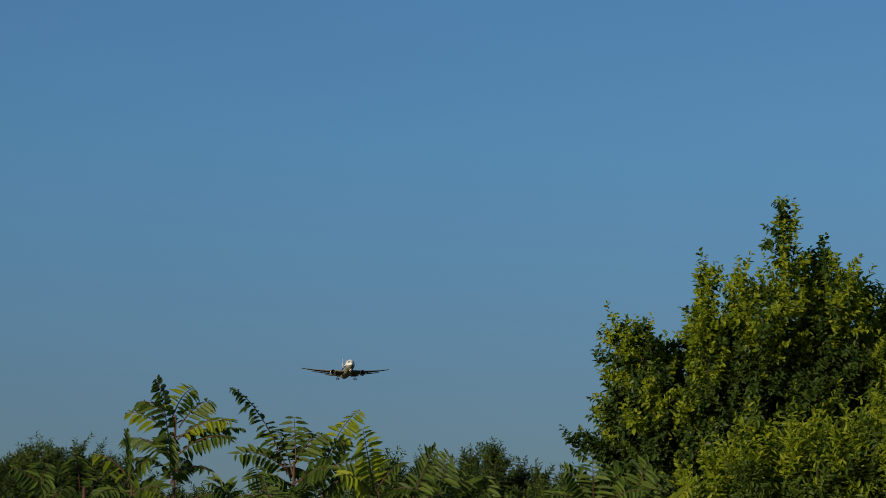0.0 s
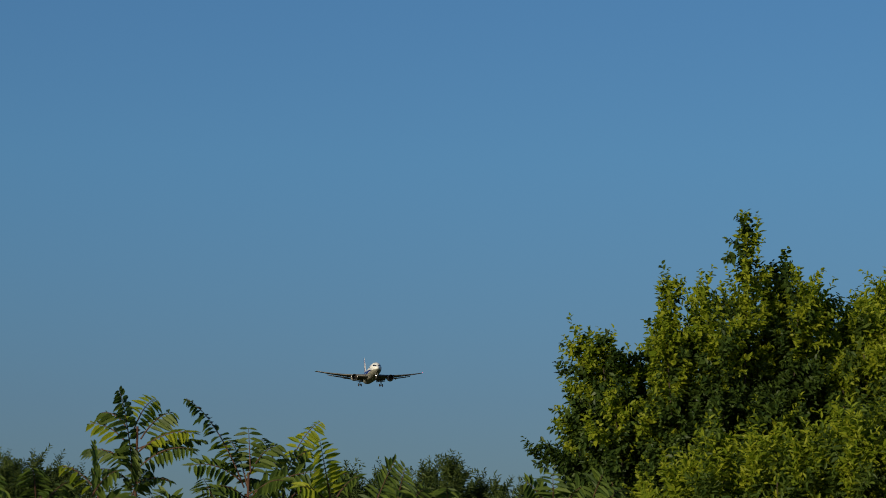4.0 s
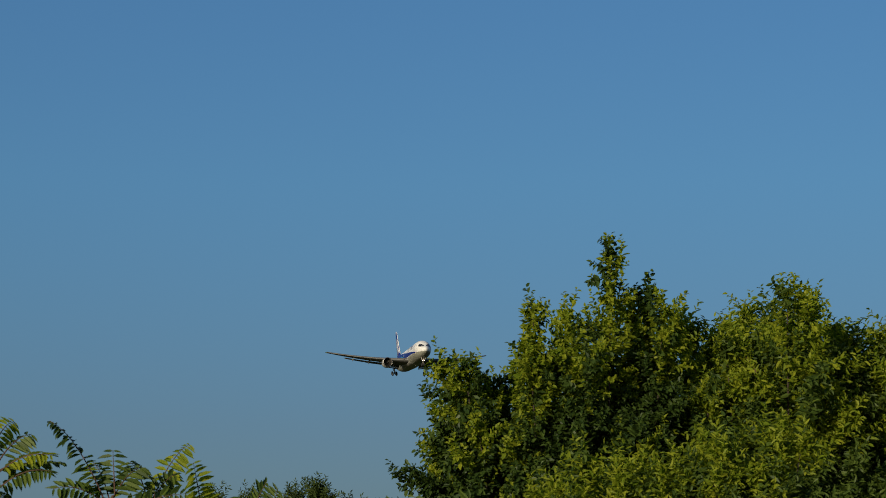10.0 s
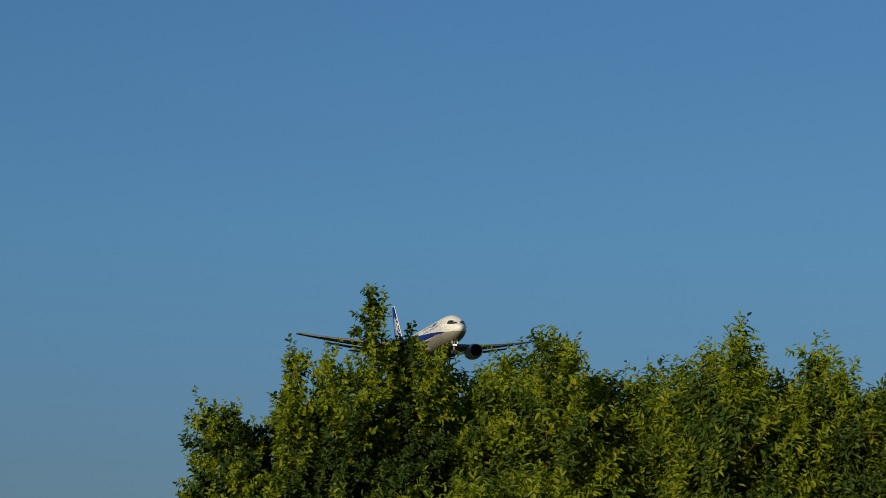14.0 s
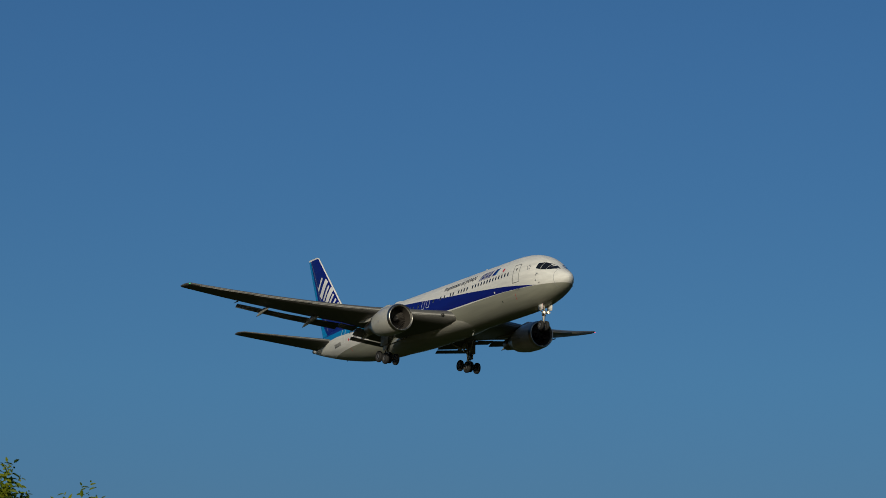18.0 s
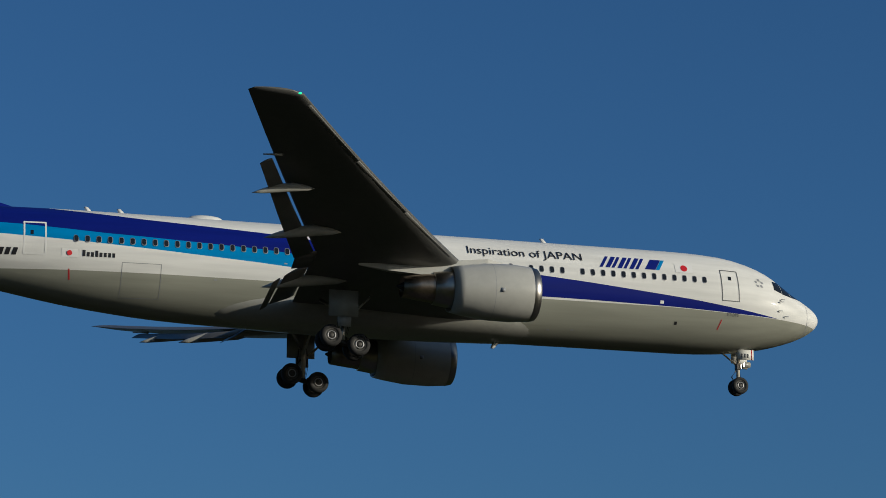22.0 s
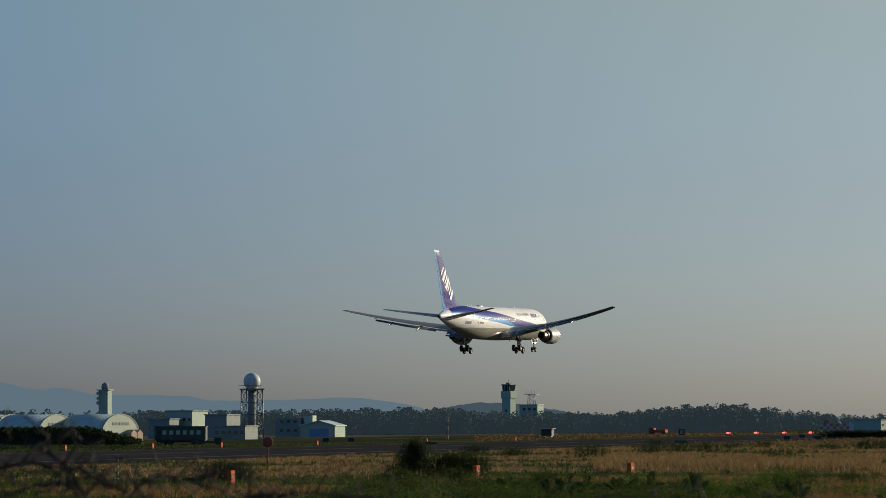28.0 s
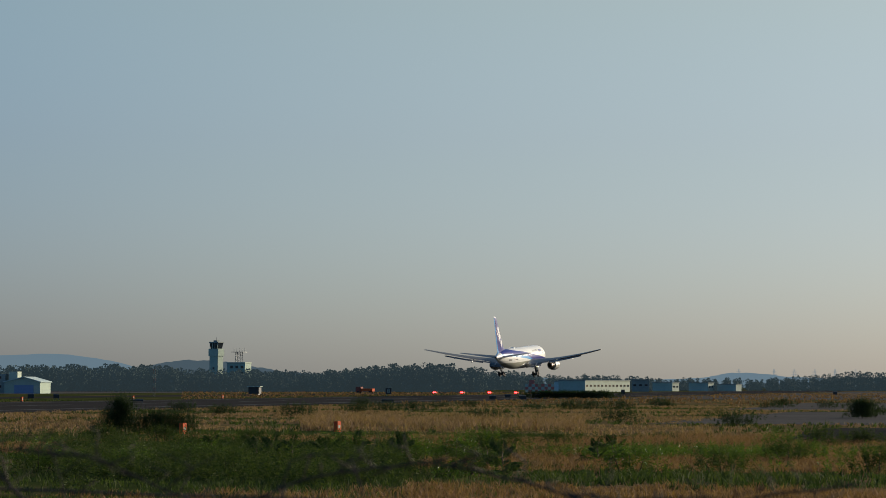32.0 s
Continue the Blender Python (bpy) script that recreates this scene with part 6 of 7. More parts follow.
t = thing("disc_sign", "rusty red disc sign on a thin post in the grass", "sign")
t.matrix_basis = pose(194, 75, 0, 0, 0, 21)
part("post", tube([(0, 0, 0), (0, 0, 2.3)], 0.035, 8), M["rust"], t)
part("disc", lathe([(-0.03, 0.03), (-0.03, 0.36), (0.0, 0.38), (0.03, 0.36), (0.03, 0.03)], 'x', (-0.05, 0, 1.98), 28), M["rust"], t)
t = thing("striped_post", "thin post banded in black and white", "post")
t.matrix_basis = pose(152, 68, 0)
for k in range(8):
    part("band", tube([(0, 0, 0.18 * k), (0, 0, 0.18 * k + 0.178)], 0.035, 8), M["black"] if k % 2 else M["wall_w"], t)

# distance board with its figure
t = thing("distance_board", "black runway distance board with a white figure", "sign")
t.matrix_basis = pose(752, 172, 0, 0, 0, 13)
bpart("board", t, (-0.1, 0.1, -0.8, 0.8, 0.5, 2.1), M["black"])
for y in (-0.5, 0.5):
    part("leg", tube([(0, y, 0), (0, y, 0.5)], 0.05, 5), M["steel"], t)
cu = bpy.data.curves.new("figure", 'FONT')
cu.body, cu.size, cu.align_x, cu.align_y, cu.extrude = "8", 1.7, 'CENTER', 'CENTER', 0.005
tmp = new("figure", cu)
bpy.context.view_layer.update()
fm = bpy.data.meshes.new_from_object(tmp.evaluated_get(bpy.context.evaluated_depsgraph_get()))
bpy.data.objects.remove(tmp)
fm.materials.append(M["wall_w"])
fo = new("figure", fm)
fo.parent = t
fo.matrix_basis = pose(-0.115, 0, 1.3, 90, 0, -90)


def equipment(az, d, w, h, label, material="black"):
    t = placed("equipment_box", az, d, label, "equipment box", az)
    bpart("case", t, (-0.5, 0.5, -w / 2, w / 2, 0.25, h), M[material], bevel=0.03)
    bpart("lid", t, (-0.55, 0.55, -w / 2 - 0.05, w / 2 + 0.05, h, h + 0.08), M["wall_s"])
    for y in (-w / 2 + 0.15, w / 2 - 0.15):
        part("foot", box(-0.3, 0.3, y - 0.08, y + 0.08, 0, 0.25), M["steel"], t, smooth=False)


for az, d, w, h in ((19.98, 560, 1.2, 1.0), (19.48, 560, 1.1, 1.0), (10.8, 560, 1.3, 0.9), (10.2, 560, 1.3, 0.9), (10.5, 640, 1.3, 0.9), (9.9, 640, 1.3, 0.9), (12.9, 470, 2.0, 0.6), (17.9, 470, 2.2, 0.5), (8.2, 900, 1.2, 1.6), (4.0, 900, 1.3, 1.2)):
    equipment(az, d, w, h, "dark equipment box standing low in the grass")
t = placed("equipment_hut", 15.55, 800, "small dark equipment hut with a pale roof", "hut", 0)
bpart("wall", t, (-1.3, 1.3, -1.5, 1.5, 0.4, 2.3), M["black"])
bpart("roof", t, (-1.6, 1.6, -1.9, 1.9, 2.3, 2.5), M["wall_w"])
for y in (-1.1, 1.1):
    part("leg", box(-1, 1, y - 0.1, y + 0.1, 0, 0.4), M["steel"], t, smooth=False)
t = placed("red_truck", 13.35, 1000, "red and white service truck beside the far taxiway", "truck", 80)
bpart("cab", t, (1.2, 3.2, -1.1, 1.1, 0.5, 2.3), M["rust"], bevel=0.1)
bpart("bed", t, (-3.2, 1.1, -1.1, 1.1, 0.7, 1.7), M["orange"])
for x in (-2.2, 2.2):
    for y in (-1.0, 1.0):
        w = part("wheel", lathe([(-0.15, 0.2), (-0.15, 0.45), (0.15, 0.45), (0.15, 0.2)], 'y', (0, 0, 0), 16), M["tyre"], t)
        w.matrix_basis = pose(x, y, 0.45)
t = placed("lattice_pole", 17.55, 700, "thin red and white lattice pole", "mast")
for k in range(6):
    for a, b in ((-0.2, -0.2), (0.2, -0.2), (0, 0.25)):
        part("section", tube([(a, b, 1.1 * k), (a, b, 1.1 * k + 1.1)], 0.045, 5), M["rust"] if k % 2 else M["wall_w"], t)


# ---- distance: woods, hills, mountains ----
def woods(name, az0, az1, d0, d1, top, n, label, seed, size=1.0, clump=230):
    """A far wood as one object: crowns of many small leaf clumps, uneven in height."""
    r = np.random.default_rng(seed)
    V, F, k = [], [], 0
    for i in range(n):
        az = r.uniform(az0, az1)
        d = r.uniform(d0, d1)
        h = np.interp(az, [p[0] for p in top], [p[1] for p in top])
        h = (3.0 + d * math.tan(math.radians(h))) * (r.uniform(0.72, 1.0) if r.uniform() < 0.8 else r.uniform(1.0, 1.14))
        w = h * r.uniform(0.22, 0.36) * size
        m = clump
        q = r.uniform(0.0, 1, m) ** 0.9
        rad = w * np.sqrt(np.clip(1 - np.abs(2 * q - 0.85) ** 2.2 * 0.75, 0.05, 1)) * np.sqrt(r.uniform(0.1, 1, m)) * (1 + 0.3 * np.sin(q * 17 + i))
        a = r.uniform(0, 6.28, m)
        c = np.stack([d * math.cos(radians(az)) + rad * np.cos(a), d * math.sin(radians(az)) + rad * np.sin(a), h * q], 1)
        s = r.uniform(0.25, 0.7, m)[:, None] * (0.32 + 0.05 * h)
        u = unit(r.normal(0, 1, (m, 3)))
        w2 = unit(np.cross(u, r.normal(0, 1, (m, 3))))
        heart = r.uniform(0, 1, m) < 0.22
        c[heart] = np.array([d * math.cos(radians(az)), d * math.sin(radians(az)), 0]) + (c[heart] - np.array([d * math.cos(radians(az)), d * math.sin(radians(az)), 0])) * np.array([0.6, 0.6, 0.72])
        s[heart] *= 2.6
        V.append(np.stack([c + u * s, c + w2 * s * 0.8, c - u * s, c - w2 * s * 0.8], 1).reshape(-1, 3))
        F.append((np.arange(m) * 4)[:, None] + np.array([0, 1, 2, 3]) + k)
        k += m * 4
    V = np.concatenate(V)
    V[:, 2] = np.maximum(V[:, 2], 0.05)
    ob = mesh_np(name, V, np.concatenate(F), M["wood_hazed"], kind="stuff")
    return tagged(ob, label, "wood", kind="stuff")


TREETOP = [(2.0, 0.30), (3.0, 0.28), (4.3, 0.22), (5.5, 0.13), (7.4, 0.13), (8.8, 0.19), (9.6, 0.20), (11.0, 0.30), (11.8, 0.38), (12.8, 0.36), (13.7, 0.27), (14.5, 0.23), (15.6, 0.26), (17.0, 0.28), (17.6, 0.33), (18.5, 0.35), (19.3, 0.33), (20.7, 0.31), (22.2, 0.30), (23.7, 0.31), (26.4, 0.35), (27.5, 0.22), (29.5, 0.22), (33, 0.25)]
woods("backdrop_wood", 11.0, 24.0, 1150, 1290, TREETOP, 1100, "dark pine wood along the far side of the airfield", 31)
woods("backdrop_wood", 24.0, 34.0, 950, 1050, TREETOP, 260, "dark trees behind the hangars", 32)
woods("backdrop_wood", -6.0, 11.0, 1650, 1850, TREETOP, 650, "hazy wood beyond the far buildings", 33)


def ridge(name, d, prof, material, label, base=-5, seed=1, rough=0.02):
    """A far ridge: crest heights by bearing and elevation."""
    bm = bmesh.new()
    cols = []
    n = 220
    a0, a1 = prof[0][0], prof[-1][0]
    for k in range(n + 1):
        a = a0 + (a1 - a0) * k / n
        e = lerp(prof, a) + rough * noise.noise((a * 3.1, seed, 0)) + rough * 0.5 * noise.noise((a * 11, seed, 3))
        z = 3 + d * math.tan(radians(e))
        cols.append([bm.verts.new(at(a, d - 60, base)), bm.verts.new(at(a, d, z)), bm.verts.new(at(a, d + 200, base))])
    for p, q in zip(cols[:-1], cols[1:]):
        for i in range(2):
            bm.faces.new((p[i], p[i + 1], q[i + 1], q[i]))
    bmesh.ops.recalc_face_normals(bm, faces=bm.faces)
    return tagged(part(name, bm, material), label, "hills", kind="structure")


# Emission only: haze is painted as a flat glow that takes no sunlight
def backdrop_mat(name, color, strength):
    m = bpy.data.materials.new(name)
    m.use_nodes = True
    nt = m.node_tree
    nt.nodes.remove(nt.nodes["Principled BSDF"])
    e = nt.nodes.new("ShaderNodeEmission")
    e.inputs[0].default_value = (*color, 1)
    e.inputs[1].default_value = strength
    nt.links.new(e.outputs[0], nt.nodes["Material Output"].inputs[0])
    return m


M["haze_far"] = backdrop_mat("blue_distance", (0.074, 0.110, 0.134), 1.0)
M["haze_near"] = backdrop_mat("dim_blue_haze_glow", (0.036, 0.054, 0.066), 1.0)
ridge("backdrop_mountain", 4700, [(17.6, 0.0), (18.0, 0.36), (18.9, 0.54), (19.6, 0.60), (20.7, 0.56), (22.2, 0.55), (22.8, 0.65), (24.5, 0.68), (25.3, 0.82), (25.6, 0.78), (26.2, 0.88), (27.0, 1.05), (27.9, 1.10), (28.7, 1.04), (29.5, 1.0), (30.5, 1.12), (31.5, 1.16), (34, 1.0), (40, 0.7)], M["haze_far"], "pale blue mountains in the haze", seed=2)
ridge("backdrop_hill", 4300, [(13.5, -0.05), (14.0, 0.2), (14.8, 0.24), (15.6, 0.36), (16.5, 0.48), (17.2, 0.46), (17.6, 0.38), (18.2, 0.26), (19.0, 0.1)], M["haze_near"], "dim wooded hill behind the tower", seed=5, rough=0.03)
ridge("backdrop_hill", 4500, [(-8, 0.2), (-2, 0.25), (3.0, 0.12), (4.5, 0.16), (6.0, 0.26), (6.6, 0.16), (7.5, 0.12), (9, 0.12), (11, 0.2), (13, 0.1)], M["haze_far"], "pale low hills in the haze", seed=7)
# the pylons glow in the same painted haze colour as the far hills
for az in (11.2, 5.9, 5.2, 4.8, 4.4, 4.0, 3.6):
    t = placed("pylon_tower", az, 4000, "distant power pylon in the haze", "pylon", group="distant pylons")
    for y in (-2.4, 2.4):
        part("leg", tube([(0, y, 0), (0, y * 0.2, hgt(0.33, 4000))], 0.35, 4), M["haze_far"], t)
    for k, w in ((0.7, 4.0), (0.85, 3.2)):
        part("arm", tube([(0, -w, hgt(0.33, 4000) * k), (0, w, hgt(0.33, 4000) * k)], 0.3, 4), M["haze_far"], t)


# ---- grass, weeds and bushes of the field ----
def tufts(name, n, region, height, width, material, label, seed, blades=7, patch_scale=0.05, thresh=-1.0, sign=1, where=""):
    """Grass as one object: bent blades in tufts, thicker in patches. region: bearings and distances."""
    r = np.random.default_rng(seed)
    az = np.radians(r.uniform(region[0], region[1], n * 3))
    d = np.sqrt(r.uniform(region[2] ** 2, region[3] ** 2, n * 3))
    p = np.stack([d * np.cos(az), d * np.sin(az)], 1)
    keep = np.array([sign * noise.noise((x * patch_scale, y * patch_scale, 4.0)) + 0.35 * noise.noise((x * 0.3, y * 0.3, 1.0)) > thresh for x, y in p])
    on_paving = ((p[:, 1] > RWY - 33) & (p[:, 1] < RWY + 31)) | ((p[:, 0] > 222) & (p[:, 0] < 330) & (p[:, 1] < 28)) | ((p[:, 0] > 150) & (p[:, 0] < 205) & (p[:, 1] < 14)) | ((p[:, 0] > 352) & (p[:, 0] < 500) & (p[:, 1] < 38))
    side = p[:, 1] < RWY + 30 if where == "near" else p[:, 1] > RWY + 30 if where == "beyond" else p[:, 1] > -1e9
    p = p[keep & ~on_paving & side][:n]
    n = len(p)
    o = np.repeat(np.concatenate([p, np.zeros((n, 1))], 1), blades, 0)
    o[:, :2] += r.normal(0, 0.10, (len(o), 2))
    lush = np.array([0.85 + 0.9 * noise.noise((x * 0.13, y * 0.13, 9.0)) + 0.35 * noise.noise((x * 0.6, y * 0.6, 5.0)) for x, y in p])
    hs = np.repeat(height * np.clip(lush, 0.3, 1.7) * r.uniform(0.6, 1.3, n), blades) * r.uniform(0.5, 1.2, len(o))
    a = r.uniform(0, 6.28, len(o))
    lean = np.stack([np.cos(a), np.sin(a), np.zeros(len(o))], 1) * (hs * r.uniform(0.2, 0.95, len(o)))[:, None]
    b = r.uniform(0, 6.28, len(o))
    sd = np.stack([np.cos(b), np.sin(b), np.zeros(len(o))], 1) * width
    up3 = np.zeros_like(o)
    up3[:, 2] = hs
    m = o + lean * 0.35 + up3 * 0.6
    V = np.stack([o - sd, o + sd, m + sd * 0.8, m - sd * 0.8, o + lean + up3], 1).reshape(-1, 3)
    i = (np.arange(len(o)) * 5)[:, None]
    me = bpy.data.meshes.new(name)
    F = (i + np.array([0, 1, 2, 3])).tolist() + (i + np.array([3, 2, 4])).tolist()
    me.from_pydata(V.tolist(), [], F)
    me.materials.append(material)
    return tagged(new(name, me), label, "grass", kind="stuff")


M["leaf_y2"] = leaf_mat("fresh_weed", (0.05, 0.09, 0.015), (0.10, 0.15, 0.03), 0.3, 0.6)
M["grass_t"] = leaf_mat("tan_grass", (0.16, 0.092, 0.056), (0.37, 0.225, 0.135), 0.2, 0.9)
tufts("grass", 15000, (1, 12.5, 66, 165), 0.24, 0.013, M["grass_d"], "reddish-brown dry grass of the field", 41, thresh=-0.12, sign=-1, blades=9)
tufts("grass", 6000, (11, 33, 66, 165), 0.24, 0.014, M["grass_d"], "patches of dry grass among the green", 40, thresh=0.18, sign=-1)
tufts("grass", 12000, (9.5, 33, 66, 175), 0.20, 0.014, M["grass_g"], "green grass of the field", 42, thresh=-0.35, blades=8)
tufts("grass", 3000, (1, 10, 66, 175), 0.24, 0.022, M["grass_g"], "patches of green grass among the dry", 46, thresh=0.12, blades=8)
tufts("grass", 15000, (-2, 33, 165, 420), 0.20, 0.032, M["grass_t"], "tan dry grass farther out", 43, thresh=-0.15, sign=-1, blades=6, where="near")
tufts("grass", 5000, (-2, 33, 170, 420), 0.26, 0.045, M["grass_g"], "green grass farther out", 44, thresh=0.05, blades=6)
tufts("grass", 2600, (9, 14.6, 185, 235), 0.55, 0.03, M["grass_t"], "tall pale grass beyond the green", 47, thresh=-0.5, blades=9)
tufts("grass", 6000, (14, 33, 180, 520), 0.3, 0.06, M["grass_g"], "green verge beyond the runway", 48, thresh=-0.5, blades=6, where="beyond")
tufts("grass", 5000, (0, 17, 420, 1100), 0.4, 0.11, M["grass_d"], "far dry grass between runway and wood", 45, thresh=-0.3, sign=-1, blades=5)


def weeds(n, region, height, leaf, material, label, seed, thresh=0.0, per=13):
    """Leafy upright weeds in patches, one object."""
    global rng
    rng = np.random.default_rng(seed)
    az, d = np.radians(rng.uniform(region[0], region[1], n * 3)), rng.uniform(region[2], region[3], n * 3)
    p = np.stack([d * np.cos(az), d * np.sin(az), np.zeros(n * 3)], 1)
    v = np.array([noise.noise((x * 0.08, y * 0.08, 7.0)) + 0.5 * noise.noise((x * 0.35, y * 0.35, 2.0)) for x, y, _ in p])
    p, v = p[v > thresh][:n], v[v > thresh][:n]
    hd = np.array([0, 0, 1.0]) + rng.normal(0, 0.22, p.shape)
    V, F = sprigs(p, hd, height * (0.7 + 0.6 * np.clip(v, 0, 0.8)) * rng.uniform(0.6, 1.2, len(p)), per, leaf, 0.34, up=0.0, droop=0.1)
    return tagged(mesh_np("weeds", V, F, material, kind="stuff"), label, "weeds", kind="stuff")


weeds(2600, (12.6, 19.5, 82, 118), 0.95, 0.16, M["grass_g"], "thick dark green weeds near the fence", 61, -0.25)
weeds(1500, (6, 33, 90, 160), 0.7, 0.16, M["grass_g"], "green weeds in the grass", 62, 0.15)
weeds(900, (2, 12, 78, 150), 0.6, 0.17, M["leaf_b"], "leafy weeds in the dry grass", 63, 0.3)
weeds(500, (5.0, 9.0, 118, 140), 0.45, 0.14, M["leaf_y2"], "bright fresh green weeds", 64, 0.0)


def field_bush(x, y, shoots, label, seed, material, leaf=0.07, ratio=0.3, per=26, spread=0.35, dense=46):
    """A bush of upright leafy shoots: (side, height) of each lobe."""
    global rng
    rng = np.random.default_rng(seed)
    tr = thing("bush", label, "bush")
    tr.location = (x, y, 0)
    az = math.atan2(y, x)
    tan = np.array([math.sin(az), -math.cos(az), 0])
    O, Hd, Ln = [], [], []
    for u, h in shoots:
        part("stem", tube([(tan[0] * u * 0.6, tan[1] * u * 0.6, -0.05), (tan[0] * u, tan[1] * u, h * 0.8)], [0.03, 0.01], 5), M["bark"], tr)
        n = int(dense * h)
        for k in range(n):
            z = h * rng.uniform(0.05, 0.82)
            O.append(tan * (u + rng.normal(0, spread)) + np.array([rng.normal(0, spread), rng.normal(0, spread), z]))
            Hd.append(np.array([rng.normal(0, 0.35), rng.normal(0, 0.35), 1.0]))
            Ln.append(rng.uniform(0.25, 0.55))
    v, f = sprigs(np.array(O), np.array(Hd), np.array(Ln), per, leaf, ratio)
    mesh_np("foliage", v, f, material, tr)


for az, d in ((15.5, 104), (15.2, 110), (14.8, 106), (14.1, 107), (12.9, 100), (12.6, 109), (10.9, 103), (10.6, 98), (8.7, 108), (8.4, 112), (16.4, 112), (13.5, 116)):
    frond_tree(az, d, 0.75, 11, "low spreading weed with feathered dark leaves", int(az * 10) + 3, "feathered_weed", 1.75)
M["leaf_bush"] = leaf_mat("bush_leaf", (0.012, 0.026, 0.008), (0.04, 0.065, 0.02), 0.2, 0.6)
field_bush(163, 53.5, [(-0.7, 1.5), (-0.35, 2.2), (-0.05, 2.6), (0.3, 2.2), (-1.4, 0.8)], "dark upright bush in the dry grass", 51, M["leaf_bush"], 0.10, dense=85, spread=0.26)
field_bush(163, 51.2, [(-0.9, 1.2), (-0.3, 1.45), (0.3, 1.5), (0.9, 1.3), (1.5, 1.2)], "low green bush beside the dark one", 52, M["leaf_bush"], 0.12, 0.2, dense=110)
field_bush(264, 16, [(-0.5, 1.5), (0, 2.0), (0.5, 1.6)], "dark bush at the paved strip", 53, M["leaf_bush"], 0.12, dense=110)
field_bush(150, 60.5, [(-1.2, 0.9), (-0.4, 1.2), (0.4, 1.1), (1.2, 0.8)], "brownish low bush behind the marker", 54, M["leaf_bush"], 0.10, dense=90)
r7 = random.Random(77)
for k in range(34):
    az, d = r7.uniform(3, 20), r7.uniform(92, 150)
    h = r7.uniform(0.5, 0.95)
    x, y, _ = at(az, d)
    field_bush(x, y, [(-0.5, h * 0.8), (0, h), (0.5, h * 0.8)], "low leafy green weed clump in the grass", 100 + k, M["leaf_b"] if k % 3 == 0 else M["grass_g"], 0.13, 0.35, 14, 0.28)
for k in range(30):
    az, d = r7.uniform(1, 17), r7.uniform(190, 420)
    h = r7.uniform(0.7, 1.4)
    x, y, _ = at(az, d)
    if RWY - 34 < y < RWY + 32:
        continue
    field_bush(x, y, [(-0.8, h * 0.8), (0, h), (0.8, h * 0.8)], "dark low bush far out in the dry grass", 150 + k, M["leaf_bush"], 0.16, 0.35, 14, 0.45)
for k in range(7):
    x, y, _ = at(8.6 + 0.22 * k, 640)
    field_bush(x, y, [(-1.6, 1.6), (0, 1.9), (1.6, 1.6)], "dark hedge bush at the runway side", 210 + k, M["leaf_bush"], 0.3, 0.4, 12, 0.8)

# ---- fence wire and dead vines close to the observer ----
M["vine"] = mat("dead_vine", (0.03, 0.024, 0.02), 0.85, var=0.3, scale=10, bscale=40)
M["wire"] = mat("rusty_wire", (0.06, 0.05, 0.045), 0.6, 0.5, var=0.3, scale=10, bscale=40)


def strand(name, pts, r, material, label, category):
    path = []
    for (a0, e0, d0), (a1, e1, d1) in zip(pts[:-1], pts[1:]):
        for k in range(6):
            q = k / 6
            a, e, d = a0 + (a1 - a0) * q, e0 + (e1 - e0) * q, d0 + (d1 - d0) * q
            path.append(at(a, d, 3.0 + d * math.tan(radians(e + 0.12 * noise.noise((a * 1.3, e, 2.0))))))
    a, e, d = pts[-1]
    path.append(at(a, d, 3.0 + d * math.tan(radians(e))))
    t = thing(name, label, category)
    part("strand", tube(path, r, 6), material, t)
    rr = random.Random(int(pts[0][0] * 100))
    if name == "dead_vine":
        for k in range(1, len(path) - 1):
            p0 = Vector(path[k])
            p1 = p0 + Vector((rr.uniform(-0.01, 0.01), rr.uniform(-0.03, 0.03), rr.uniform(-0.012, 0.026)))
            p2 = p1 + Vector((rr.uniform(-0.01, 0.01), rr.uniform(-0.03, 0.03), rr.uniform(-0.012, 0.02)))
            part("twig", tube([p0, p1, p2], [r * 0.8, r * 0.6, r * 0.35], 5), material, t)
            if k % 2 == 0:
                p3 = p1 + Vector((rr.uniform(-0.01, 0.01), rr.uniform(-0.02, 0.02), rr.uniform(-0.02, 0.03)))
                part("twig", tube([p1, p1.lerp(p3, 0.5) + Vector((0, 0.004, 0)), p3], [r * 0.6, r * 0.45, r * 0.25], 5), material, t)
    return t, path


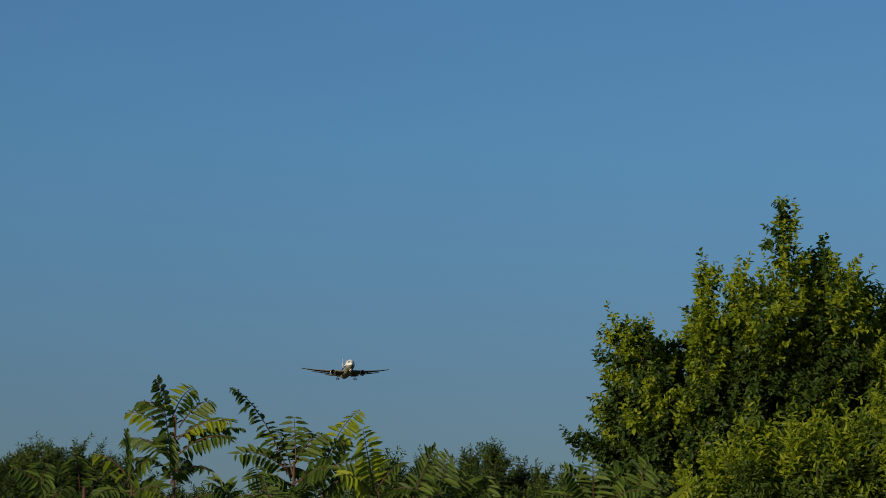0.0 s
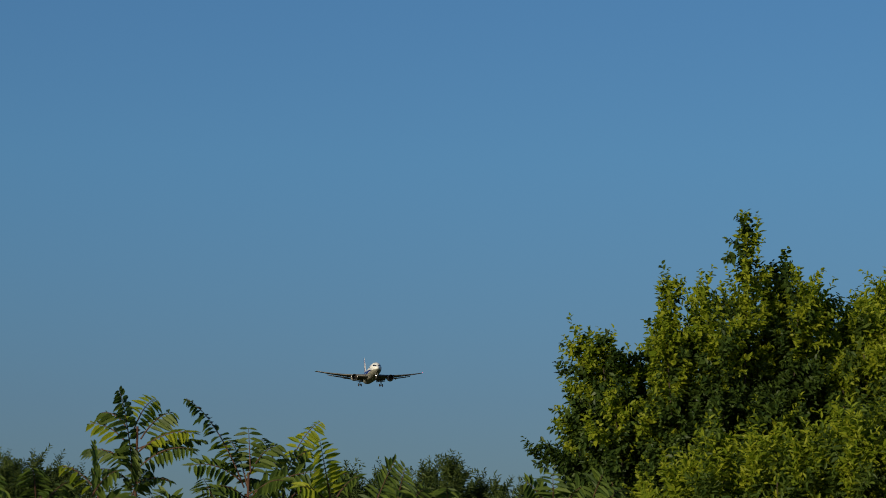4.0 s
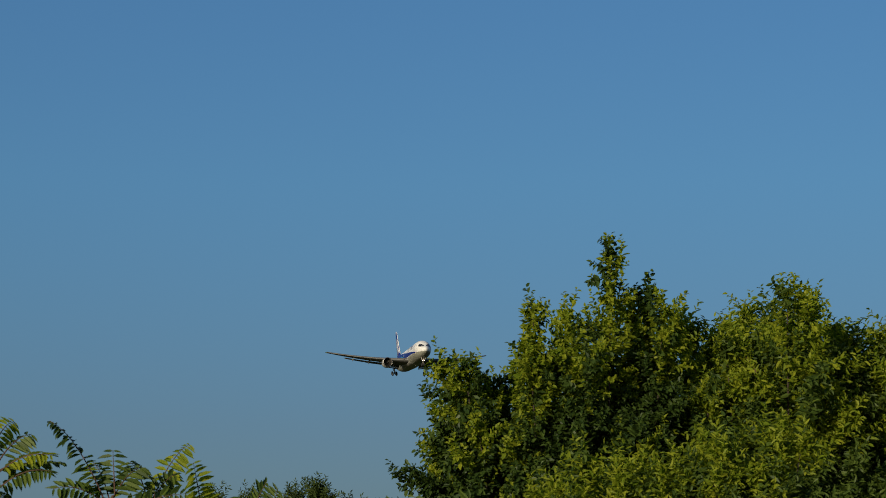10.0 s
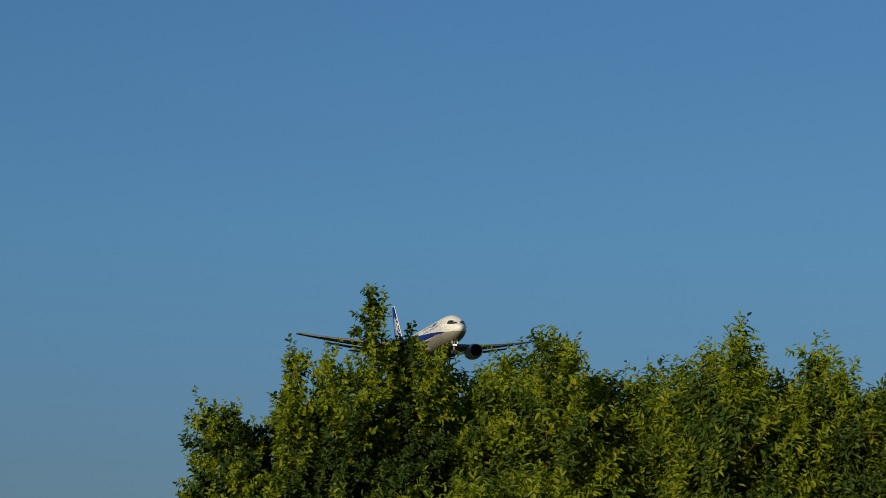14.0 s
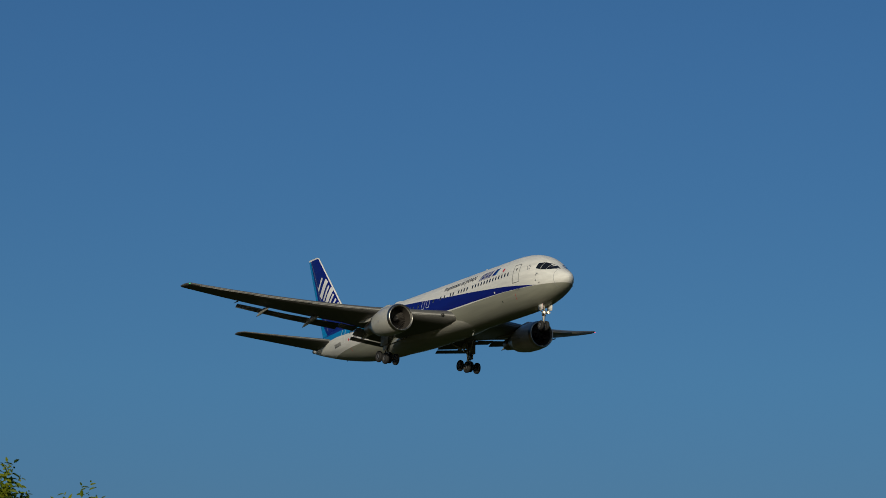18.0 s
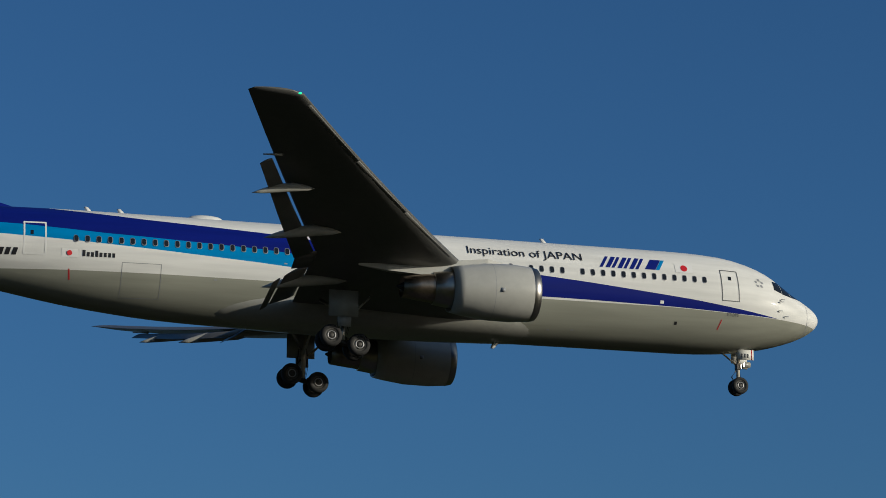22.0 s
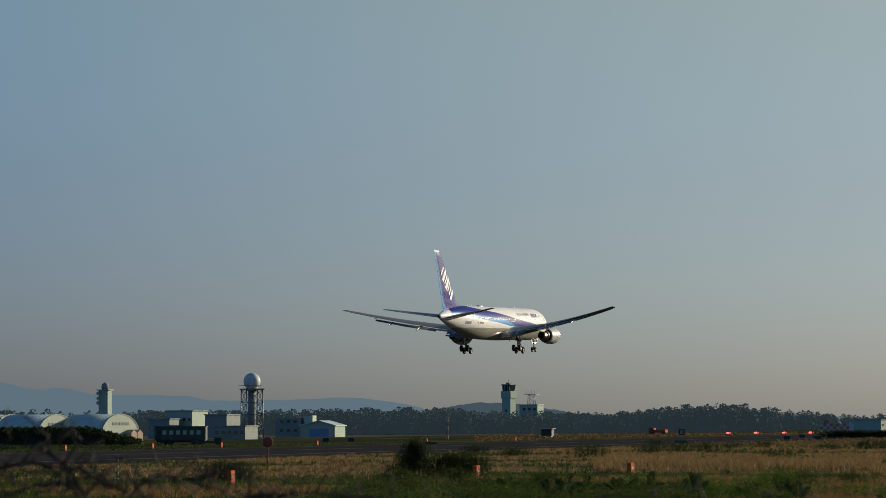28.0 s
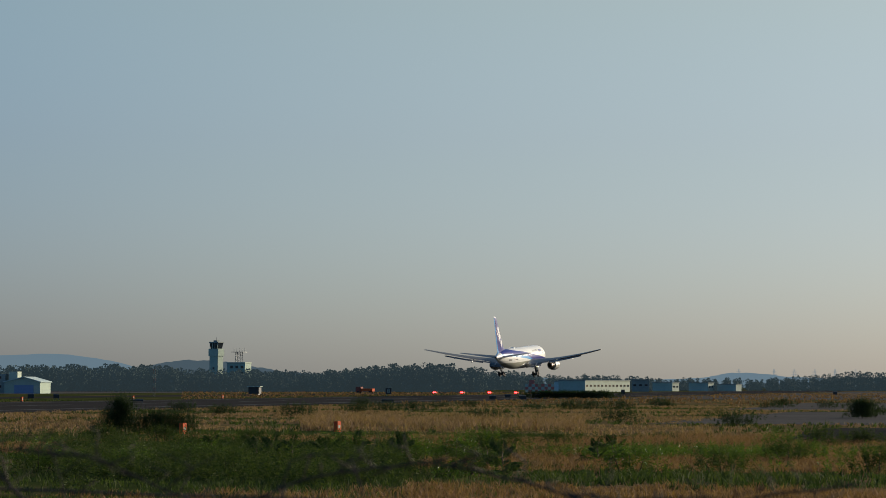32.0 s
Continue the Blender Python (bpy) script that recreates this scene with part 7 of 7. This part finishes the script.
for h, d in ((-2.2, 2.9), (-4.2, 2.9)):
    t, path = strand("fence_wire", [(61, h * 0.6 - 1.0, 3.5), (40, h - 0.3, d), (25, h + 0.25, d), (10, h - 0.2, d), (-5, h, d), (-26, h - 0.4, 3.5)], 0.0016, M["wire"], "rusty barbed wire of the fence", "wire")
    for k in range(4, len(path) - 4, 3):
        p = Vector(path[k])
        for s in (-1, 1):
            part("barb", tube([p - Vector((0, 0.004, 0.012 * s)), p + Vector((0.003, 0.004, 0.013 * s))], 0.0011, 4), M["wire"], t)
for pts, r in ((((27.6, -2.9, 2.7), (26.4, -1.35, 2.7), (25.2, -1.0, 2.72), (24.6, -1.6, 2.7)), 0.0022),
               (((26.0, -1.2, 2.75), (24.5, -0.95, 2.7), (24.05, -1.1, 2.72)), 0.0016),
               (((30.2, -1.25, 2.7), (29.0, -0.85, 2.7), (27.9, -0.62, 2.7), (26.9, -0.30, 2.72), (26.5, -0.55, 2.72)), 0.0030),
               (((28.3, -1.6, 2.65), (27.2, -0.95, 2.65), (26.0, -0.72, 2.65), (24.9, -0.80, 2.65), (23.9, -1.3, 2.65)), 0.0032),
               (((25.7, -0.35, 2.7), (25.1, -0.75, 2.7), (24.7, -1.4, 2.7)), 0.0030),
               (((27.3, -0.35, 2.7), (27.55, -0.9, 2.7), (27.7, -1.6, 2.7)), 0.0026),
               (((21.9, -1.6, 2.6), (21.2, -1.35, 2.6), (20.6, -1.7, 2.6), (20.0, -2.4, 2.6)), 0.0030),
               (((24.6, -2.6, 2.6), (23.6, -1.0, 2.6), (22.9, -0.95, 2.62), (22.2, -1.2, 2.6)), 0.0026),
               (((24.0, -0.8, 2.65), (23.2, -1.9, 2.65), (22.0, -2.6, 2.65)), 0.003),
               (((29.6, -1.5, 2.75), (28.4, -0.8, 2.75), (27.4, -1.3, 2.75), (26.0, -1.9, 2.75)), 0.0016),
               (((22.8, -1.6, 2.6), (20.2, -1.25, 2.6), (18.4, -1.6, 2.6), (16.8, -2.3, 2.6)), 0.0022),
               (((17.0, -2.9, 2.6), (14.6, -1.9, 2.6), (12.4, -1.55, 2.6), (10.2, -1.9, 2.6), (8.4, -2.5, 2.6)), 0.0026),
               (((13.6, -1.55, 2.55), (13.1, -2.9, 2.55)), 0.002),
               (((19.6, -1.2, 2.6), (19.2, -2.5, 2.6)), 0.0016),
               (((9.4, -2.2, 2.6), (6.0, -2.3, 2.6), (3.6, -1.95, 2.6)), 0.0024)):
    strand("dead_vine", pts, r * 0.56, M["vine"], "dark dead vine twisted over the fence", "vine")


# ---- movement ----
# seconds, x, y, z, roll, pitch, heading of the airliner
FLIGHT = [
    (0, -1528.89, 124.20, 145.21, -0.39, -3.90, 0.60), (1, -1456.97, 125.62, 139.09, -0.37, -3.49, 0.51),
    (2, -1385.19, 126.98, 133.25, -0.34, -3.10, 0.42), (3, -1313.53, 128.26, 127.66, -0.32, -2.73, 0.33),
    (4, -1241.99, 129.48, 122.28, -0.29, -2.38, 0.23), (5, -1170.55, 130.63, 117.10, -0.27, -2.06, 0.14),
    (6, -1099.21, 131.71, 112.07, -0.24, -1.77, 0.05), (7, -1027.96, 132.72, 107.19, -0.22, -1.49, -0.04),
    (8, -956.79, 133.66, 102.43, -0.20, -1.25, -0.14), (9, -885.69, 134.54, 97.76, -0.25, -1.02, -0.23),
    (10, -814.66, 135.34, 93.17, -0.30, -0.82, -0.33), (11, -743.68, 136.08, 88.66, -0.35, -0.65, -0.42),
    (12, -672.75, 136.75, 84.20, -0.40, -0.50, -0.52), (13, -601.86, 137.35, 79.78, -0.45, -0.37, -0.61),
    (14, -531.00, 137.88, 75.41, -0.51, -0.26, -0.71), (15, -460.16, 138.35, 71.08, -0.56, -0.19, -0.81),
    (16, -389.33, 138.74, 66.77, -0.61, -0.13, -0.91), (17, -318.51, 139.07, 62.51, -0.56, -0.10, -1.00),
    (18, -247.68, 139.33, 58.27, -0.50, -0.09, -1.10), (19, -176.85, 139.52, 54.09, -0.45, -0.11, -1.20),
    (20, -105.99, 139.64, 49.95, -0.39, -0.15, -1.30), (21, -35.10, 139.70, 45.87, 0.25, -0.22, -1.39),
    (22, 35.83, 139.68, 41.86, 0.90, -0.31, -1.48), (23, 106.80, 139.60, 37.95, 1.54, -0.42, -1.57),
    (24, 177.83, 139.45, 34.13, 2.19, -0.56, -1.66), (25, 248.92, 139.23, 30.44, 1.72, -0.72, -1.76),
    (26, 320.08, 138.94, 26.90, 1.24, -0.91, -1.87), (27, 391.32, 138.58, 23.53, 0.77, -1.12, -1.98),
    (28, 462.65, 138.16, 20.36, 0.30, -1.36, -2.09), (29, 534.08, 137.66, 17.41, 0.20, -1.62, -2.20),
    (30, 605.61, 137.10, 14.73, 0.10, -1.90, -2.30), (31, 677.26, 136.47, 12.33, -0.00, -2.21, -2.41),
    (32, 749.03, 135.77, 10.27, -0.10, -2.54, -2.51),
]


def sway_rows(ob, k):
    """The wind leans a tree gently to and fro about its foot."""
    r = random.Random(900 + k)
    a, b = r.uniform(0.10, 0.18), r.uniform(0, 6.28)
    x, y, z = ob.location
    big = 3.0 if ob.name.startswith("sapling") else 1.0
    return [(t * 0.8, pose(x, y, z, big * a * math.sin(2.1 * t + b), big * a * math.sin(1.7 * t + 2 * b), 0)) for t in range(41)]


def motions():
    for k, ob in enumerate(SWAYING):
        walk(ob, sway_rows(ob, k))
    walk(PLANE, [(t, pose(x, y, z, rx, ry, rz)) for t, x, y, z, rx, ry, rz in FLIGHT])


motions()
